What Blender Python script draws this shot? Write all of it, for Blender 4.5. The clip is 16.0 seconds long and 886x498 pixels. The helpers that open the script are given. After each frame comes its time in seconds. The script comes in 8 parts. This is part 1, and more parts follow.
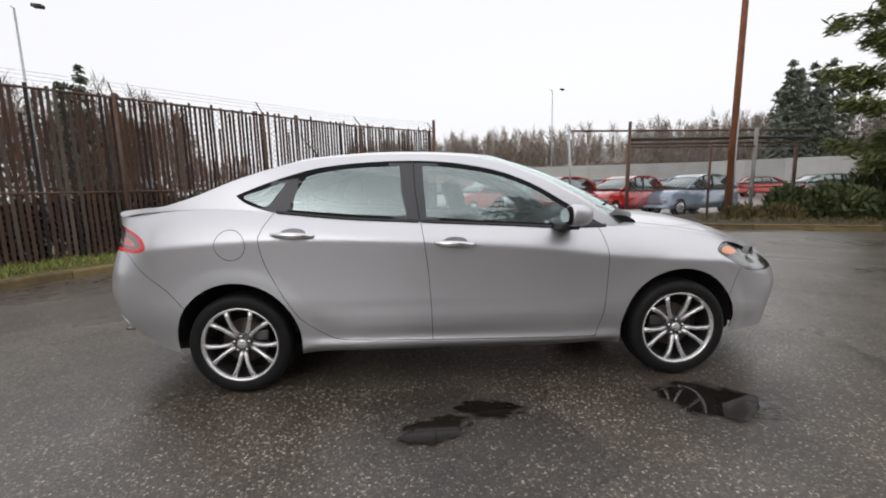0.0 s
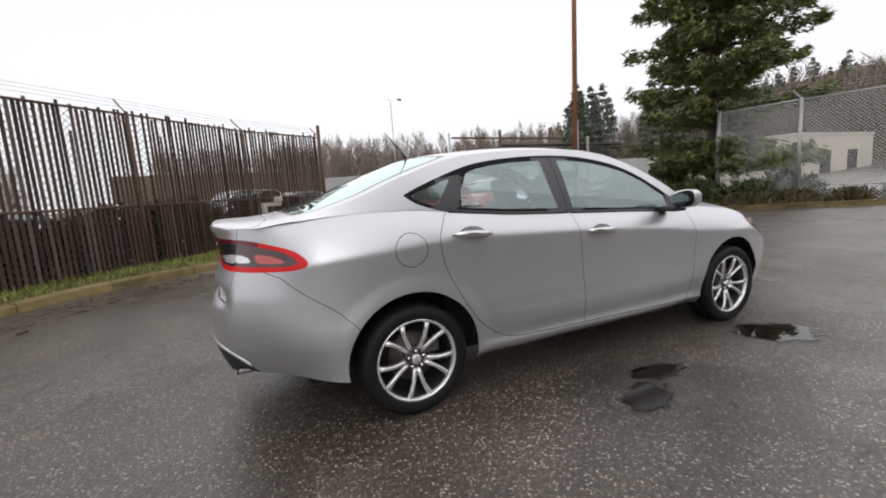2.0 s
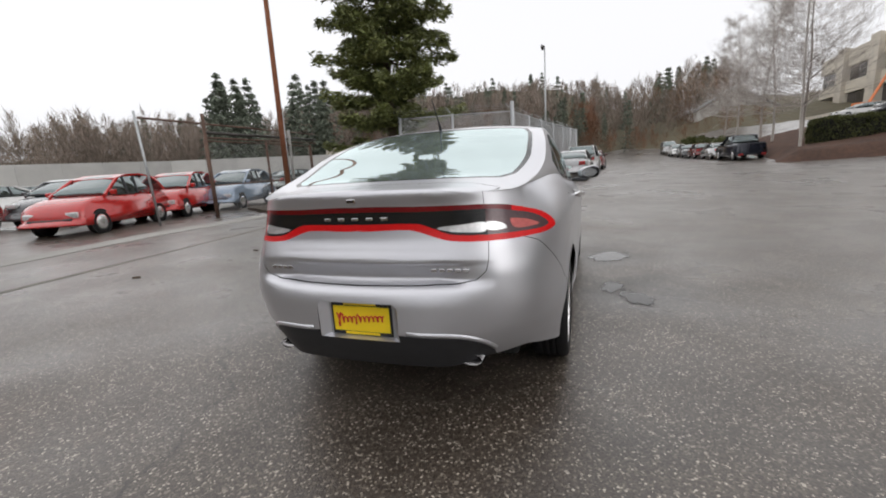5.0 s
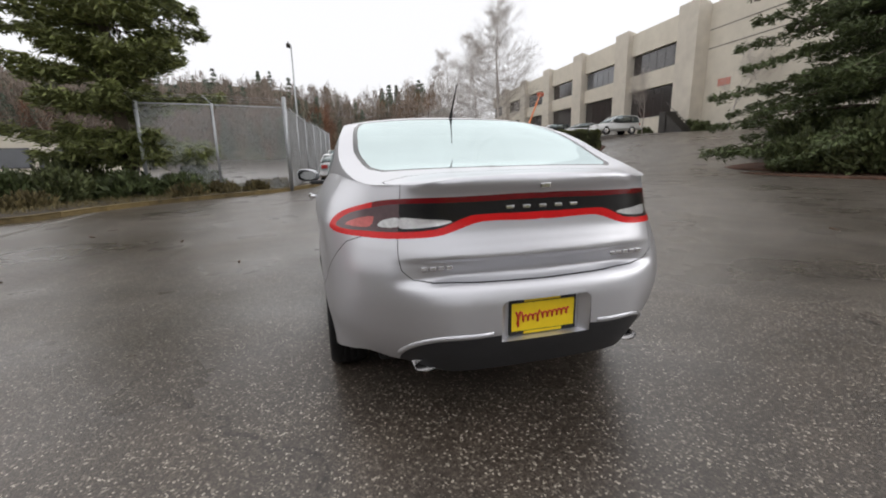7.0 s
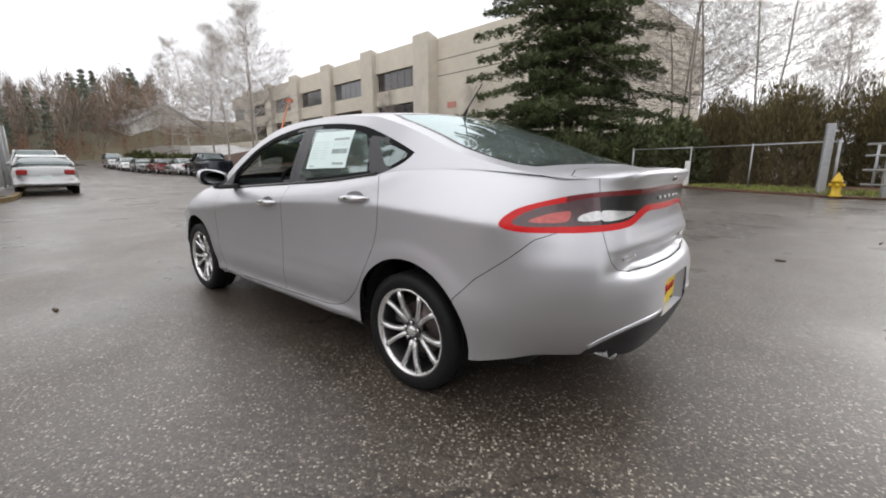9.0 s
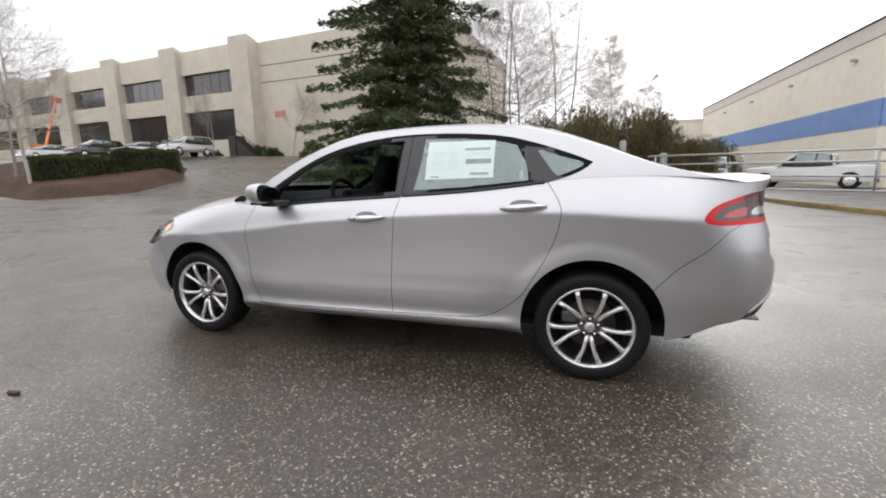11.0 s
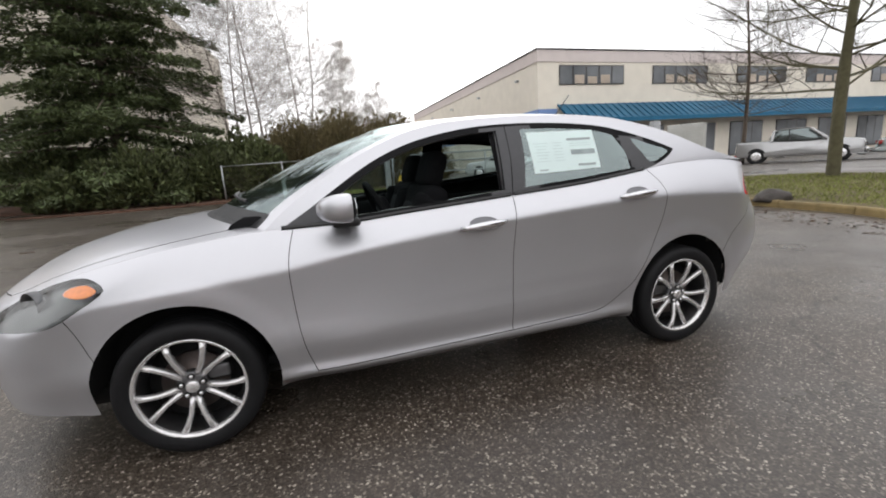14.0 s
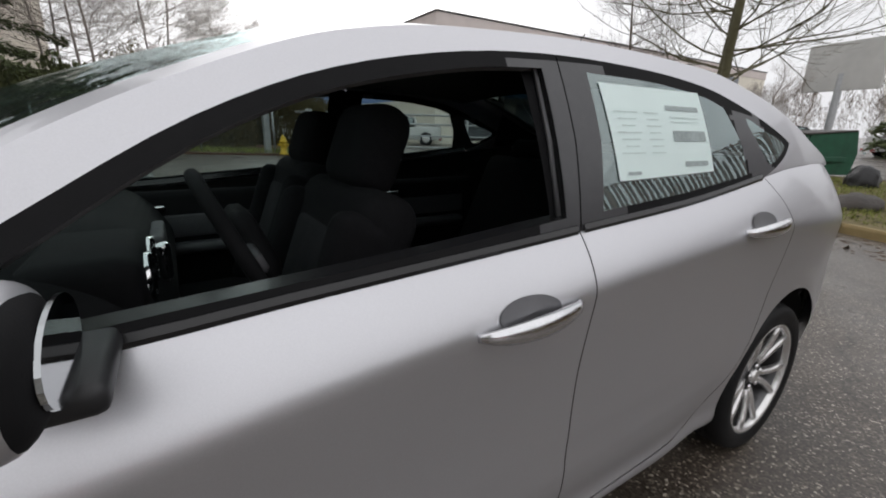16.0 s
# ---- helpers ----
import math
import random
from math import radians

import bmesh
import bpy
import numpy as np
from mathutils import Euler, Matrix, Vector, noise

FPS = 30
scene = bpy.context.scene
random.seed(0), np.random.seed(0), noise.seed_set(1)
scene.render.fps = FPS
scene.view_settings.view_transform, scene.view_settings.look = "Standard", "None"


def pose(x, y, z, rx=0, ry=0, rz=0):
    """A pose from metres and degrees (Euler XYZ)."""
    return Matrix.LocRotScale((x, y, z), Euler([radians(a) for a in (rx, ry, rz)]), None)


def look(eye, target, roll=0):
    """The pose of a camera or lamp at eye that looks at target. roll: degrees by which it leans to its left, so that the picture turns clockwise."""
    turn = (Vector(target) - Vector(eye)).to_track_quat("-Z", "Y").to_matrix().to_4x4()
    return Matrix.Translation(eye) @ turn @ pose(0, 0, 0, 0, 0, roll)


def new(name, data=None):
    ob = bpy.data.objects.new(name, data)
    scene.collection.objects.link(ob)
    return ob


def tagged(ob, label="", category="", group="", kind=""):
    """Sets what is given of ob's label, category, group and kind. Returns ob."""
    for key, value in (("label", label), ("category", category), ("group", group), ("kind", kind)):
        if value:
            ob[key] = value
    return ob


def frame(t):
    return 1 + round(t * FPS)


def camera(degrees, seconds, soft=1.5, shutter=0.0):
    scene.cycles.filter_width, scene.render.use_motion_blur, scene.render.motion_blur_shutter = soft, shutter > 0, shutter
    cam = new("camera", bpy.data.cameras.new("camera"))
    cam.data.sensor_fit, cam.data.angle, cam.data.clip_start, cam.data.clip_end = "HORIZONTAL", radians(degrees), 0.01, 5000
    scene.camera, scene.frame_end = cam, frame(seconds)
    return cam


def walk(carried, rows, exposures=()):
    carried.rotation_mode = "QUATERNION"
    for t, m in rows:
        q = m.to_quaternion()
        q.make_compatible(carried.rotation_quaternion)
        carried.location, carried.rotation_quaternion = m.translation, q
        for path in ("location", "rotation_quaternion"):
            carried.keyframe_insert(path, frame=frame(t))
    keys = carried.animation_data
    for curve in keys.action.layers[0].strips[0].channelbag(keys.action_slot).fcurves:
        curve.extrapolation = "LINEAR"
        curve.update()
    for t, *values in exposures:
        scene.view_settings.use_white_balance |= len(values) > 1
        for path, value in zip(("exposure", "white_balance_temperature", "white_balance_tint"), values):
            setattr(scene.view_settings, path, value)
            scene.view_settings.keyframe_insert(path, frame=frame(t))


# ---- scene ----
cam = camera(92.7, 16.0, soft=1.9)
PATH = [
    (0, (-0.221, -3.368, 1.213), (-0.137, -1.39, 0.928), -1.4),
    (0.5, (-0.691, -3.303, 1.209), (-0.447, -1.344, 0.891), -2.85),
    (1, (-1.188, -3.222, 1.214), (-0.749, -1.293, 0.922), -4.1),
    (1.5, (-1.65, -3.09, 1.204), (-1.023, -1.212, 0.923), -4.4),
    (2, (-2.097, -2.936, 1.217), (-1.276, -1.134, 0.936), -3.9),
    (2.5, (-2.498, -2.723, 1.205), (-1.449, -1.048, 0.9), -3.8),
    (3, (-2.86, -2.456, 1.2), (-1.627, -0.917, 0.869), -3.6),
    (3.2, (-3.016, -2.345, 1.202), (-1.699, -0.875, 0.88), -4.3),
    (5.3, (-4.011, -0.733, 1.212), (-2.115, -0.234, 0.819), -2.8),
    (5.5, (-4.049, -0.549, 1.208), (-2.125, -0.159, 0.821), -2.3),
    (6, (-4.073, -0.096, 1.223), (-2.118, 0.012, 0.818), -1.6),
    (6.5, (-3.983, 0.353, 1.227), (-2.04, 0.208, 0.777), -1.9),
    (7, (-3.83, 0.862, 1.192), (-1.948, 0.336, 0.766), -1.2),
    (7.5, (-3.649, 1.257, 1.182), (-1.87, 0.471, 0.714), -1.3),
    (8, (-3.398, 1.637, 1.162), (-1.766, 0.565, 0.729), 1.0),
    (8.5, (-3.119, 1.983, 1.148), (-1.65, 0.694, 0.722), 0.1),
    (9, (-2.81, 2.269, 1.149), (-1.517, 0.796, 0.748), -0.1),
    (9.2, (-2.703, 2.363, 1.158), (-1.471, 0.837, 0.765), -0.4),
    (11.3, (-1.052, 3.246, 1.153), (-0.561, 1.337, 0.814), -0.2),
    (11.5, (-0.911, 3.261, 1.153), (-0.504, 1.331, 0.823), 0.4),
    (12, (-0.518, 3.327, 1.167), (-0.316, 1.369, 0.815), 1.6),
    (12.5, (-0.142, 3.31, 1.161), (-0.122, 1.344, 0.794), -0.1),
    (13, (0.233, 3.235, 1.165), (0.077, 1.282, 0.767), -0.4),
    (13.5, (0.557, 3.097, 1.172), (0.171, 1.184, 0.736), -1.4),
    (14, (0.763, 2.833, 1.197), (0.19, 0.958, 0.803), -3.8),
    (14.5, (0.854, 2.485, 1.215), (0.052, 0.708, 0.769), -4.2),
    (15, (0.786, 2.107, 1.223), (-0.15, 0.408, 0.736), -2.2),
    (15.5, (0.64, 1.748, 1.22), (-0.334, 0.075, 0.714), 0.6),
    (16, (0.483, 1.425, 1.224), (-0.551, -0.195, 0.67), 1.3),
]
walk(cam, [(t, look(eye, target, roll)) for t, eye, target, roll in PATH], [(0.0, 0.13), (3.0, 0.18), (5.5, 0.17), (8.0, 0.26), (9.0, 0.42), (12.5, 0.5), (14.5, 0.34), (15.0, 0.34), (16.0, -0.04)])

# ---- world and light ----
world = bpy.data.worlds.new("overcast_sky")
scene.world = world
world.use_nodes = True
wn, wl = world.node_tree.nodes, world.node_tree.links
wn.clear()
sky = wn.new("ShaderNodeTexSky")
sky.sky_type, sky.sun_disc = "NISHITA", False
sky.sun_elevation, sky.sun_rotation = radians(28), radians(200)
sky.air_density, sky.dust_density, sky.ozone_density = 1.0, 6.0, 1.0
grey = wn.new("ShaderNodeHueSaturation")
grey.inputs["Saturation"].default_value = 0.10
cloud = wn.new("ShaderNodeMix")
cloud.data_type = "RGBA"
cloud.inputs["Factor"].default_value = 0.80
cloud.inputs[7].default_value = (7.15, 7.15, 7.4, 1)
back = wn.new("ShaderNodeBackground")
back.inputs["Strength"].default_value = 0.14
wout = wn.new("ShaderNodeOutputWorld")
wl.new(sky.outputs[0], grey.inputs["Color"])
wl.new(grey.outputs[0], cloud.inputs[6])
wl.new(cloud.outputs[2], back.inputs["Color"])
wl.new(back.outputs[0], wout.inputs["Surface"])
sun_data = bpy.data.lights.new("sun", "SUN")
sun_data.energy, sun_data.angle, sun_data.color = 0.8, radians(150), (1.0, 0.98, 0.95)
sun = new("sun", sun_data)
sun.matrix_world = look((20, 30, 40), (0, 0, 0))

# ---- materials ----


def mat(name, color, rough=0.6, metal=0.0, vary=0.15, scale=6.0, bump=0.0, bump_scale=60.0, rnd=0.0, coat=0.0, spec=0.5, island=0.0, coarse=None):
    """A procedural surface: base colour with two scales of mottling, fine relief, and a little change from piece to piece."""
    m = bpy.data.materials.new(name)
    m.use_nodes = True
    n, l = m.node_tree.nodes, m.node_tree.links
    b = n["Principled BSDF"]
    b.inputs["Roughness"].default_value, b.inputs["Metallic"].default_value = rough, metal
    b.inputs["Coat Weight"].default_value, b.inputs["Coat Roughness"].default_value = coat, 0.04
    b.inputs["Specular IOR Level"].default_value = spec
    tc = n.new("ShaderNodeTexCoord")
    ns = n.new("ShaderNodeTexNoise")
    ns.inputs["Scale"].default_value, ns.inputs["Detail"].default_value = scale, 5
    nc = n.new("ShaderNodeTexNoise")
    nc.inputs["Scale"].default_value, nc.inputs["Detail"].default_value = coarse or scale * 0.13, 3
    l.new(tc.outputs["Object"], ns.inputs["Vector"])
    l.new(tc.outputs["Object"], nc.inputs["Vector"])
    add = n.new("ShaderNodeMath")
    add.operation = "ADD"
    l.new(ns.outputs["Fac"], add.inputs[0])
    l.new(nc.outputs["Fac"], add.inputs[1])
    last = add.outputs[0]
    if rnd or island:
        src = n.new("ShaderNodeObjectInfo").outputs["Random"] if rnd else n.new("ShaderNodeNewGeometry").outputs["Random Per Island"]
        ma = n.new("ShaderNodeMath")
        ma.operation = "MULTIPLY_ADD"
        ma.inputs[1].default_value = (rnd or island) / max(vary, 0.01)
        l.new(src, ma.inputs[0])
        l.new(last, ma.inputs[2])
        sb = n.new("ShaderNodeMath")
        sb.operation = "SUBTRACT"
        sb.inputs[1].default_value = 0.5 * (rnd or island) / max(vary, 0.01)
        l.new(ma.outputs[0], sb.inputs[0])
        last = sb.outputs[0]
    mr = n.new("ShaderNodeMapRange")
    mr.inputs["From Min"].default_value, mr.inputs["From Max"].default_value = 0.6, 1.4
    mr.inputs["To Min"].default_value, mr.inputs["To Max"].default_value = 1 - vary, 1 + vary
    mr.clamp = False
    l.new(last, mr.inputs["Value"])
    mx = n.new("ShaderNodeVectorMath")
    mx.operation = "SCALE"
    mx.inputs[0].default_value = color
    l.new(mr.outputs[0], mx.inputs["Scale"])
    l.new(mx.outputs[0], b.inputs["Base Color"])
    if bump:
        nb = n.new("ShaderNodeTexNoise")
        nb.inputs["Scale"].default_value, nb.inputs["Detail"].default_value = bump_scale, 4
        l.new(tc.outputs["Object"], nb.inputs["Vector"])
        bp = n.new("ShaderNodeBump")
        bp.inputs["Strength"].default_value, bp.inputs["Distance"].default_value = bump, 0.02
        l.new(nb.outputs["Fac"], bp.inputs["Height"])
        l.new(bp.outputs[0], b.inputs["Normal"])
    return m


def glass_mat(name, tint, gloss=(1.0, 1.0, 1.0), rough=0.0, face=0.05, fog=0.0):
    """A pane: the tinted view through it, with a mirror's gloss that grows at grazing angles; fog: a film of fine rain and mist."""
    m = bpy.data.materials.new(name)
    m.use_nodes = True
    n, l = m.node_tree.nodes, m.node_tree.links
    n.clear()
    out = n.new("ShaderNodeOutputMaterial")
    tr = n.new("ShaderNodeBsdfTransparent")
    tr.inputs["Color"].default_value = (*tint, 1)
    gl = n.new("ShaderNodeBsdfGlossy")
    gl.inputs["Roughness"].default_value = rough
    gl.inputs["Color"].default_value = (*gloss, 1)
    lw = n.new("ShaderNodeLayerWeight")
    po = n.new("ShaderNodeMath")
    po.operation = "POWER"
    po.inputs[1].default_value = 4.0
    l.new(lw.outputs["Facing"], po.inputs[0])
    mr = n.new("ShaderNodeMapRange")
    mr.inputs["To Min"].default_value, mr.inputs["To Max"].default_value = face, 1.0
    l.new(po.outputs[0], mr.inputs["Value"])
    mx = n.new("ShaderNodeMixShader")
    l.new(mr.outputs[0], mx.inputs[0])
    film = n.new("ShaderNodeMixShader")
    dif = n.new("ShaderNodeBsdfDiffuse")
    dif.inputs["Color"].default_value = (0.60, 0.72, 0.71, 1)
    tc, ns, mf = n.new("ShaderNodeTexCoord"), n.new("ShaderNodeTexNoise"), n.new("ShaderNodeMapRange")
    ns.inputs["Scale"].default_value, ns.inputs["Detail"].default_value = 7.0, 8
    mf.inputs["From Min"].default_value, mf.inputs["From Max"].default_value = 0.3, 0.7
    mf.inputs["To Min"].default_value, mf.inputs["To Max"].default_value = fog * 0.7, fog * 1.3
    l.new(tc.outputs["Object"], ns.inputs["Vector"])
    l.new(ns.outputs["Fac"], mf.inputs["Value"])
    l.new(mf.outputs[0], film.inputs[0])
    l.new(tr.outputs[0], film.inputs[1])
    l.new(dif.outputs[0], film.inputs[2])
    l.new(film.outputs[0], mx.inputs[1])
    l.new(gl.outputs[0], mx.inputs[2])
    l.new(mx.outputs[0], out.inputs["Surface"])
    return m


PAINT = mat("silver_paint", (0.61, 0.61, 0.64), 0.40, 0.82, 0.05, 400, coat=0.5, coarse=1.5)
BLACK = mat("black_plastic", (0.018, 0.018, 0.02), 0.5, 0, 0.2, 30, 0.05, 300)
GLOSS_BLACK = mat("gloss_black_trim", (0.012, 0.012, 0.013), 0.22, 0, 0.1, 20)
FRAME_BLACK = mat("matt_black_frame", (0.012, 0.012, 0.013), 0.75, 0, 0.15, 30, 0.05, 300, spec=0.12)
PILLAR = mat("satin_grey_pillar", (0.055, 0.055, 0.06), 0.38, 0, 0.12, 40, 0.03, 300)
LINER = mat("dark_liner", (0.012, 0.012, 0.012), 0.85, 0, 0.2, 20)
RUBBER = mat("tyre_rubber", (0.010, 0.010, 0.011), 0.6, 0, 0.25, 40, 0.1, 200, spec=0.25)
ALLOY = mat("polished_alloy", (0.80, 0.79, 0.79), 0.27, 0.75, 0.1, 25)
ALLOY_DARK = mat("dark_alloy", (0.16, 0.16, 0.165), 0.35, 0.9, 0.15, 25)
CHROME = mat("chrome", (0.75, 0.75, 0.76), 0.1, 1.0, 0.05, 25)
GLASS = glass_mat("car_glass", (0.62, 0.75, 0.73), (0.80, 0.92, 0.92), 0.0, 0.20, 0.14)
GLASS_WS = glass_mat("windscreen_glass", (0.62, 0.75, 0.73), (0.82, 0.94, 0.94), 0.0, 0.16, 0.02)
GLASS_REAR = glass_mat("misted_rear_glass", (0.14, 0.19, 0.19), (0.84, 0.96, 0.96), 0.01, 0.46, 0.30)
GLASS_CLEAR = glass_mat("clear_glass", (0.85, 0.87, 0.86))
RED_LENS = mat("red_lens", (0.68, 0.014, 0.016), 0.22, 0, 0.12, 60, coat=0.1, spec=0.3)
RED_DARK = mat("dark_red_lens", (0.15, 0.004, 0.007), 0.18, 0, 0.2, 60, coat=0.2)
PINK_LENS = mat("inner_red_lens", (0.55, 0.13, 0.12), 0.2, 0.2, 0.3, 60, coat=0.3)
MIRROR = mat("mirror_glass", (0.42, 0.44, 0.45), 0.06, 1.0, 0.05, 10)
CLEAR_LENS = mat("clear_lens", (0.80, 0.80, 0.80), 0.12, 0.5, 0.3, 60, coat=1.0)
AMBER_LENS = mat("amber_lens", (0.75, 0.22, 0.04), 0.15, 0, 0.2, 60, coat=1.0)
SMOKE_LENS = mat("smoked_lens", (0.10, 0.06, 0.065), 0.16, 0.2, 0.2, 60, coat=0.5)
LAMP_BOWL = mat("lamp_bowl", (0.035, 0.037, 0.04), 0.3, 0.5, 0.35, 30, coat=1.0)
SEAL = mat("grey_seal", (0.10, 0.10, 0.105), 0.5, 0, 0.15, 40)
FABRIC = mat("black_seat_cloth", (0.009, 0.009, 0.010), 0.95, 0, 0.3, 120, 0.2, 400, spec=0.1)
FABRIC_GREY = mat("grey_seat_cloth", (0.022, 0.022, 0.024), 0.95, 0, 0.3, 120, 0.2, 400, spec=0.1)
CABIN = mat("cabin_plastic", (0.009, 0.009, 0.010), 0.75, 0, 0.2, 60, 0.1, 300, spec=0.12)
CABIN_GREY = mat("cabin_grey", (0.055, 0.055, 0.06), 0.6, 0, 0.2, 60, 0.1, 300)
PAPER = mat("white_paper", (0.78, 0.92, 0.90), 0.6, 0, 0.04, 8)
INK = mat("grey_ink", (0.36, 0.42, 0.42), 0.7, 0, 0.3, 60)
FAINT_INK = mat("faint_ink", (0.64, 0.76, 0.74), 0.7, 0, 0.1, 60)
YELLOW = mat("yellow_plate", (0.92, 0.66, 0.02), 0.4, 0, 0.06, 30)
REDINK = mat("red_ink", (0.55, 0.03, 0.02), 0.4, 0, 0.1, 60)

# ---- shaping helpers ----


def obj_from(name, verts, faces, material, parent=None, label="", smooth=False, normals=None):
    me = bpy.data.meshes.new(name)
    me.from_pydata([tuple(v) for v in verts], [], faces)
    me.materials.append(material)
    if smooth:
        me.polygons.foreach_set("use_smooth", [True] * len(me.polygons))
    if normals is not None:
        me.normals_split_custom_set_from_vertices([tuple(q) for q in normals])
    ob = new(name, me)
    if parent is not None:
        ob.parent = parent
    if label:
        ob["label"] = label
    return ob


def part(name, bm, material, parent=None, label="", smooth=False):
    """Links a bmesh as one mesh object under a thing or a part."""
    me = bpy.data.meshes.new(name)
    bm.to_mesh(me)
    bm.free()
    for m in material if isinstance(material, (list, tuple)) else (material,):
        me.materials.append(m)
    if smooth:
        me.polygons.foreach_set("use_smooth", [True] * len(me.polygons))
    ob = new(name, me)
    if parent is not None:
        ob.parent = parent
    if label:
        ob["label"] = label
    return ob


def thing(name, x, y, z, rz, label, category, group="", kind=""):
    ob = new(name)
    ob.empty_display_size = 0.2
    ob.matrix_basis = pose(x, y, z, 0, 0, rz)
    return tagged(ob, label, category, group, kind)


def box(bm, x0, x1, y0, y1, z0, z1, bevel=0.0, m=None, seg=2):
    r = bmesh.ops.create_cube(bm, size=1.0)
    vs = r["verts"]
    for v in vs:
        v.co = Vector(((x0 + x1) / 2 + v.co.x * (x1 - x0), (y0 + y1) / 2 + v.co.y * (y1 - y0), (z0 + z1) / 2 + v.co.z * (z1 - z0)))
    if bevel:
        es = list({e for v in vs for e in v.link_edges})
        r = bmesh.ops.bevel(bm, geom=es, offset=bevel, segments=seg, affect="EDGES", profile=0.5)
        vs = list({v for f in r["faces"] for v in f.verts} | {v for v in vs if v.is_valid})
    if m is not None:
        bmesh.ops.transform(bm, matrix=m, verts=vs)
    return vs


def boxm(x0, x1, y0, y1, z0, z1, bevel=0.0, m=None, seg=2):
    bm = bmesh.new()
    box(bm, x0, x1, y0, y1, z0, z1, bevel, m, seg)
    return bm


def tube(bm, pts, rad, n=8, cap=True):
    """A round bar along points; rad is one radius or one for each point."""
    pts = [Vector(p) for p in pts]
    rads = rad if isinstance(rad, (list, tuple)) else [rad] * len(pts)
    rings, side = [], None
    for i, p in enumerate(pts):
        d = (pts[min(i + 1, len(pts) - 1)] - pts[max(i - 1, 0)]).normalized()
        if side is None:
            side = d.cross(Vector((0, 0, 1)) if abs(d.z) < 0.9 else Vector((1, 0, 0))).normalized()
        else:
            side = (side - d * side.dot(d)).normalized()
        up = d.cross(side)
        rings.append([bm.verts.new(p + (side * math.cos(2 * math.pi * k / n) + up * math.sin(2 * math.pi * k / n)) * rads[i]) for k in range(n)])
    for a, b in zip(rings, rings[1:]):
        for k in range(n):
            bm.faces.new((a[k], a[(k + 1) % n], b[(k + 1) % n], b[k]))
    if cap:
        bm.faces.new(rings[0][::-1])
        bm.faces.new(rings[-1])


def tubem(pts, rad, n=8, cap=True):
    bm = bmesh.new()
    tube(bm, pts, rad, n, cap)
    return bm


def lathe(bm, profile, n=48, axis="y", arc=(0, 2 * math.pi)):
    """Turns (radius, offset) pairs round an axis through the origin."""
    rings = []
    for k in range(n):
        a = arc[0] + (arc[1] - arc[0]) * k / n
        c, s = math.cos(a), math.sin(a)
        rings.append([bm.verts.new((r * c, o, r * s) if axis == "y" else (r * c, r * s, o)) for r, o in profile])
    for k in range(n):
        a, b = rings[k], rings[(k + 1) % n]
        for i in range(len(profile) - 1):
            bm.faces.new((a[i], a[i + 1], b[i + 1], b[i]))


def lathem(profile, n=48, axis="y"):
    bm = bmesh.new()
    lathe(bm, profile, n, axis)
    bmesh.ops.remove_doubles(bm, verts=bm.verts, dist=1e-5)
    bmesh.ops.recalc_face_normals(bm, faces=bm.faces)
    return bm


def prism(bm, pts, axis, lo, hi):
    """A flat outline pushed along an axis; pts lie in the two other axes in order."""
    def at(p, q):
        v = list(p)
        v.insert("xyz".index(axis), q)
        return v
    a = [bm.verts.new(at(p, lo)) for p in pts]
    b = [bm.verts.new(at(p, hi)) for p in pts]
    bm.faces.new(a)
    bm.faces.new(b[::-1])
    for i in range(len(pts)):
        j = (i + 1) % len(pts)
        bm.faces.new((a[j], a[i], b[i], b[j]))
    bmesh.ops.recalc_face_normals(bm, faces=bm.faces)


def prismm(pts, axis, lo, hi):
    bm = bmesh.new()
    prism(bm, pts, axis, lo, hi)
    return bm


def curve_of(xs, ys):
    """A smooth curve through points, without overshoot (monotone cubic)."""
    xs, ys = np.array(xs, float), np.array(ys, float)
    h, d = np.diff(xs), np.diff(ys) / np.diff(xs)
    m = np.zeros(len(xs))
    for i in range(1, len(xs) - 1):
        if d[i - 1] * d[i] > 0:
            w1, w2 = 2 * h[i] + h[i - 1], h[i] + 2 * h[i - 1]
            m[i] = (w1 + w2) / (w1 / d[i - 1] + w2 / d[i])
    m[0], m[-1] = d[0], d[-1]

    def f(x):
        x = np.clip(np.asarray(x, float), xs[0], xs[-1])
        i = np.clip(np.searchsorted(xs, x) - 1, 0, len(xs) - 2)
        t = (x - xs[i]) / h[i]
        return (2 * t**3 - 3 * t**2 + 1) * ys[i] + (t**3 - 2 * t**2 + t) * h[i] * m[i] + (3 * t**2 - 2 * t**3) * ys[i + 1] + (t**3 - t**2) * h[i] * m[i + 1]
    return f


def smooth01(x, a, b):
    t = np.clip((np.asarray(x, float) - a) / (b - a), 0, 1)
    return t * t * (3 - 2 * t)


BOUNDS = {}


def inside(p, poly):
    x, y = p
    key = (id(poly), len(poly))
    if key not in BOUNDS:
        BOUNDS[key] = (min(q[0] for q in poly), max(q[0] for q in poly), min(q[1] for q in poly), max(q[1] for q in poly), poly)
    b = BOUNDS[key]
    if not (b[0] <= x <= b[1] and b[2] <= y <= b[3]):
        return False
    c = False
    for (x0, y0), (x1, y1) in zip(poly, poly[1:] + poly[:1]):
        if (y0 > y) != (y1 > y) and x < (x1 - x0) * (y - y0) / (y1 - y0) + x0:
            c = not c
    return c


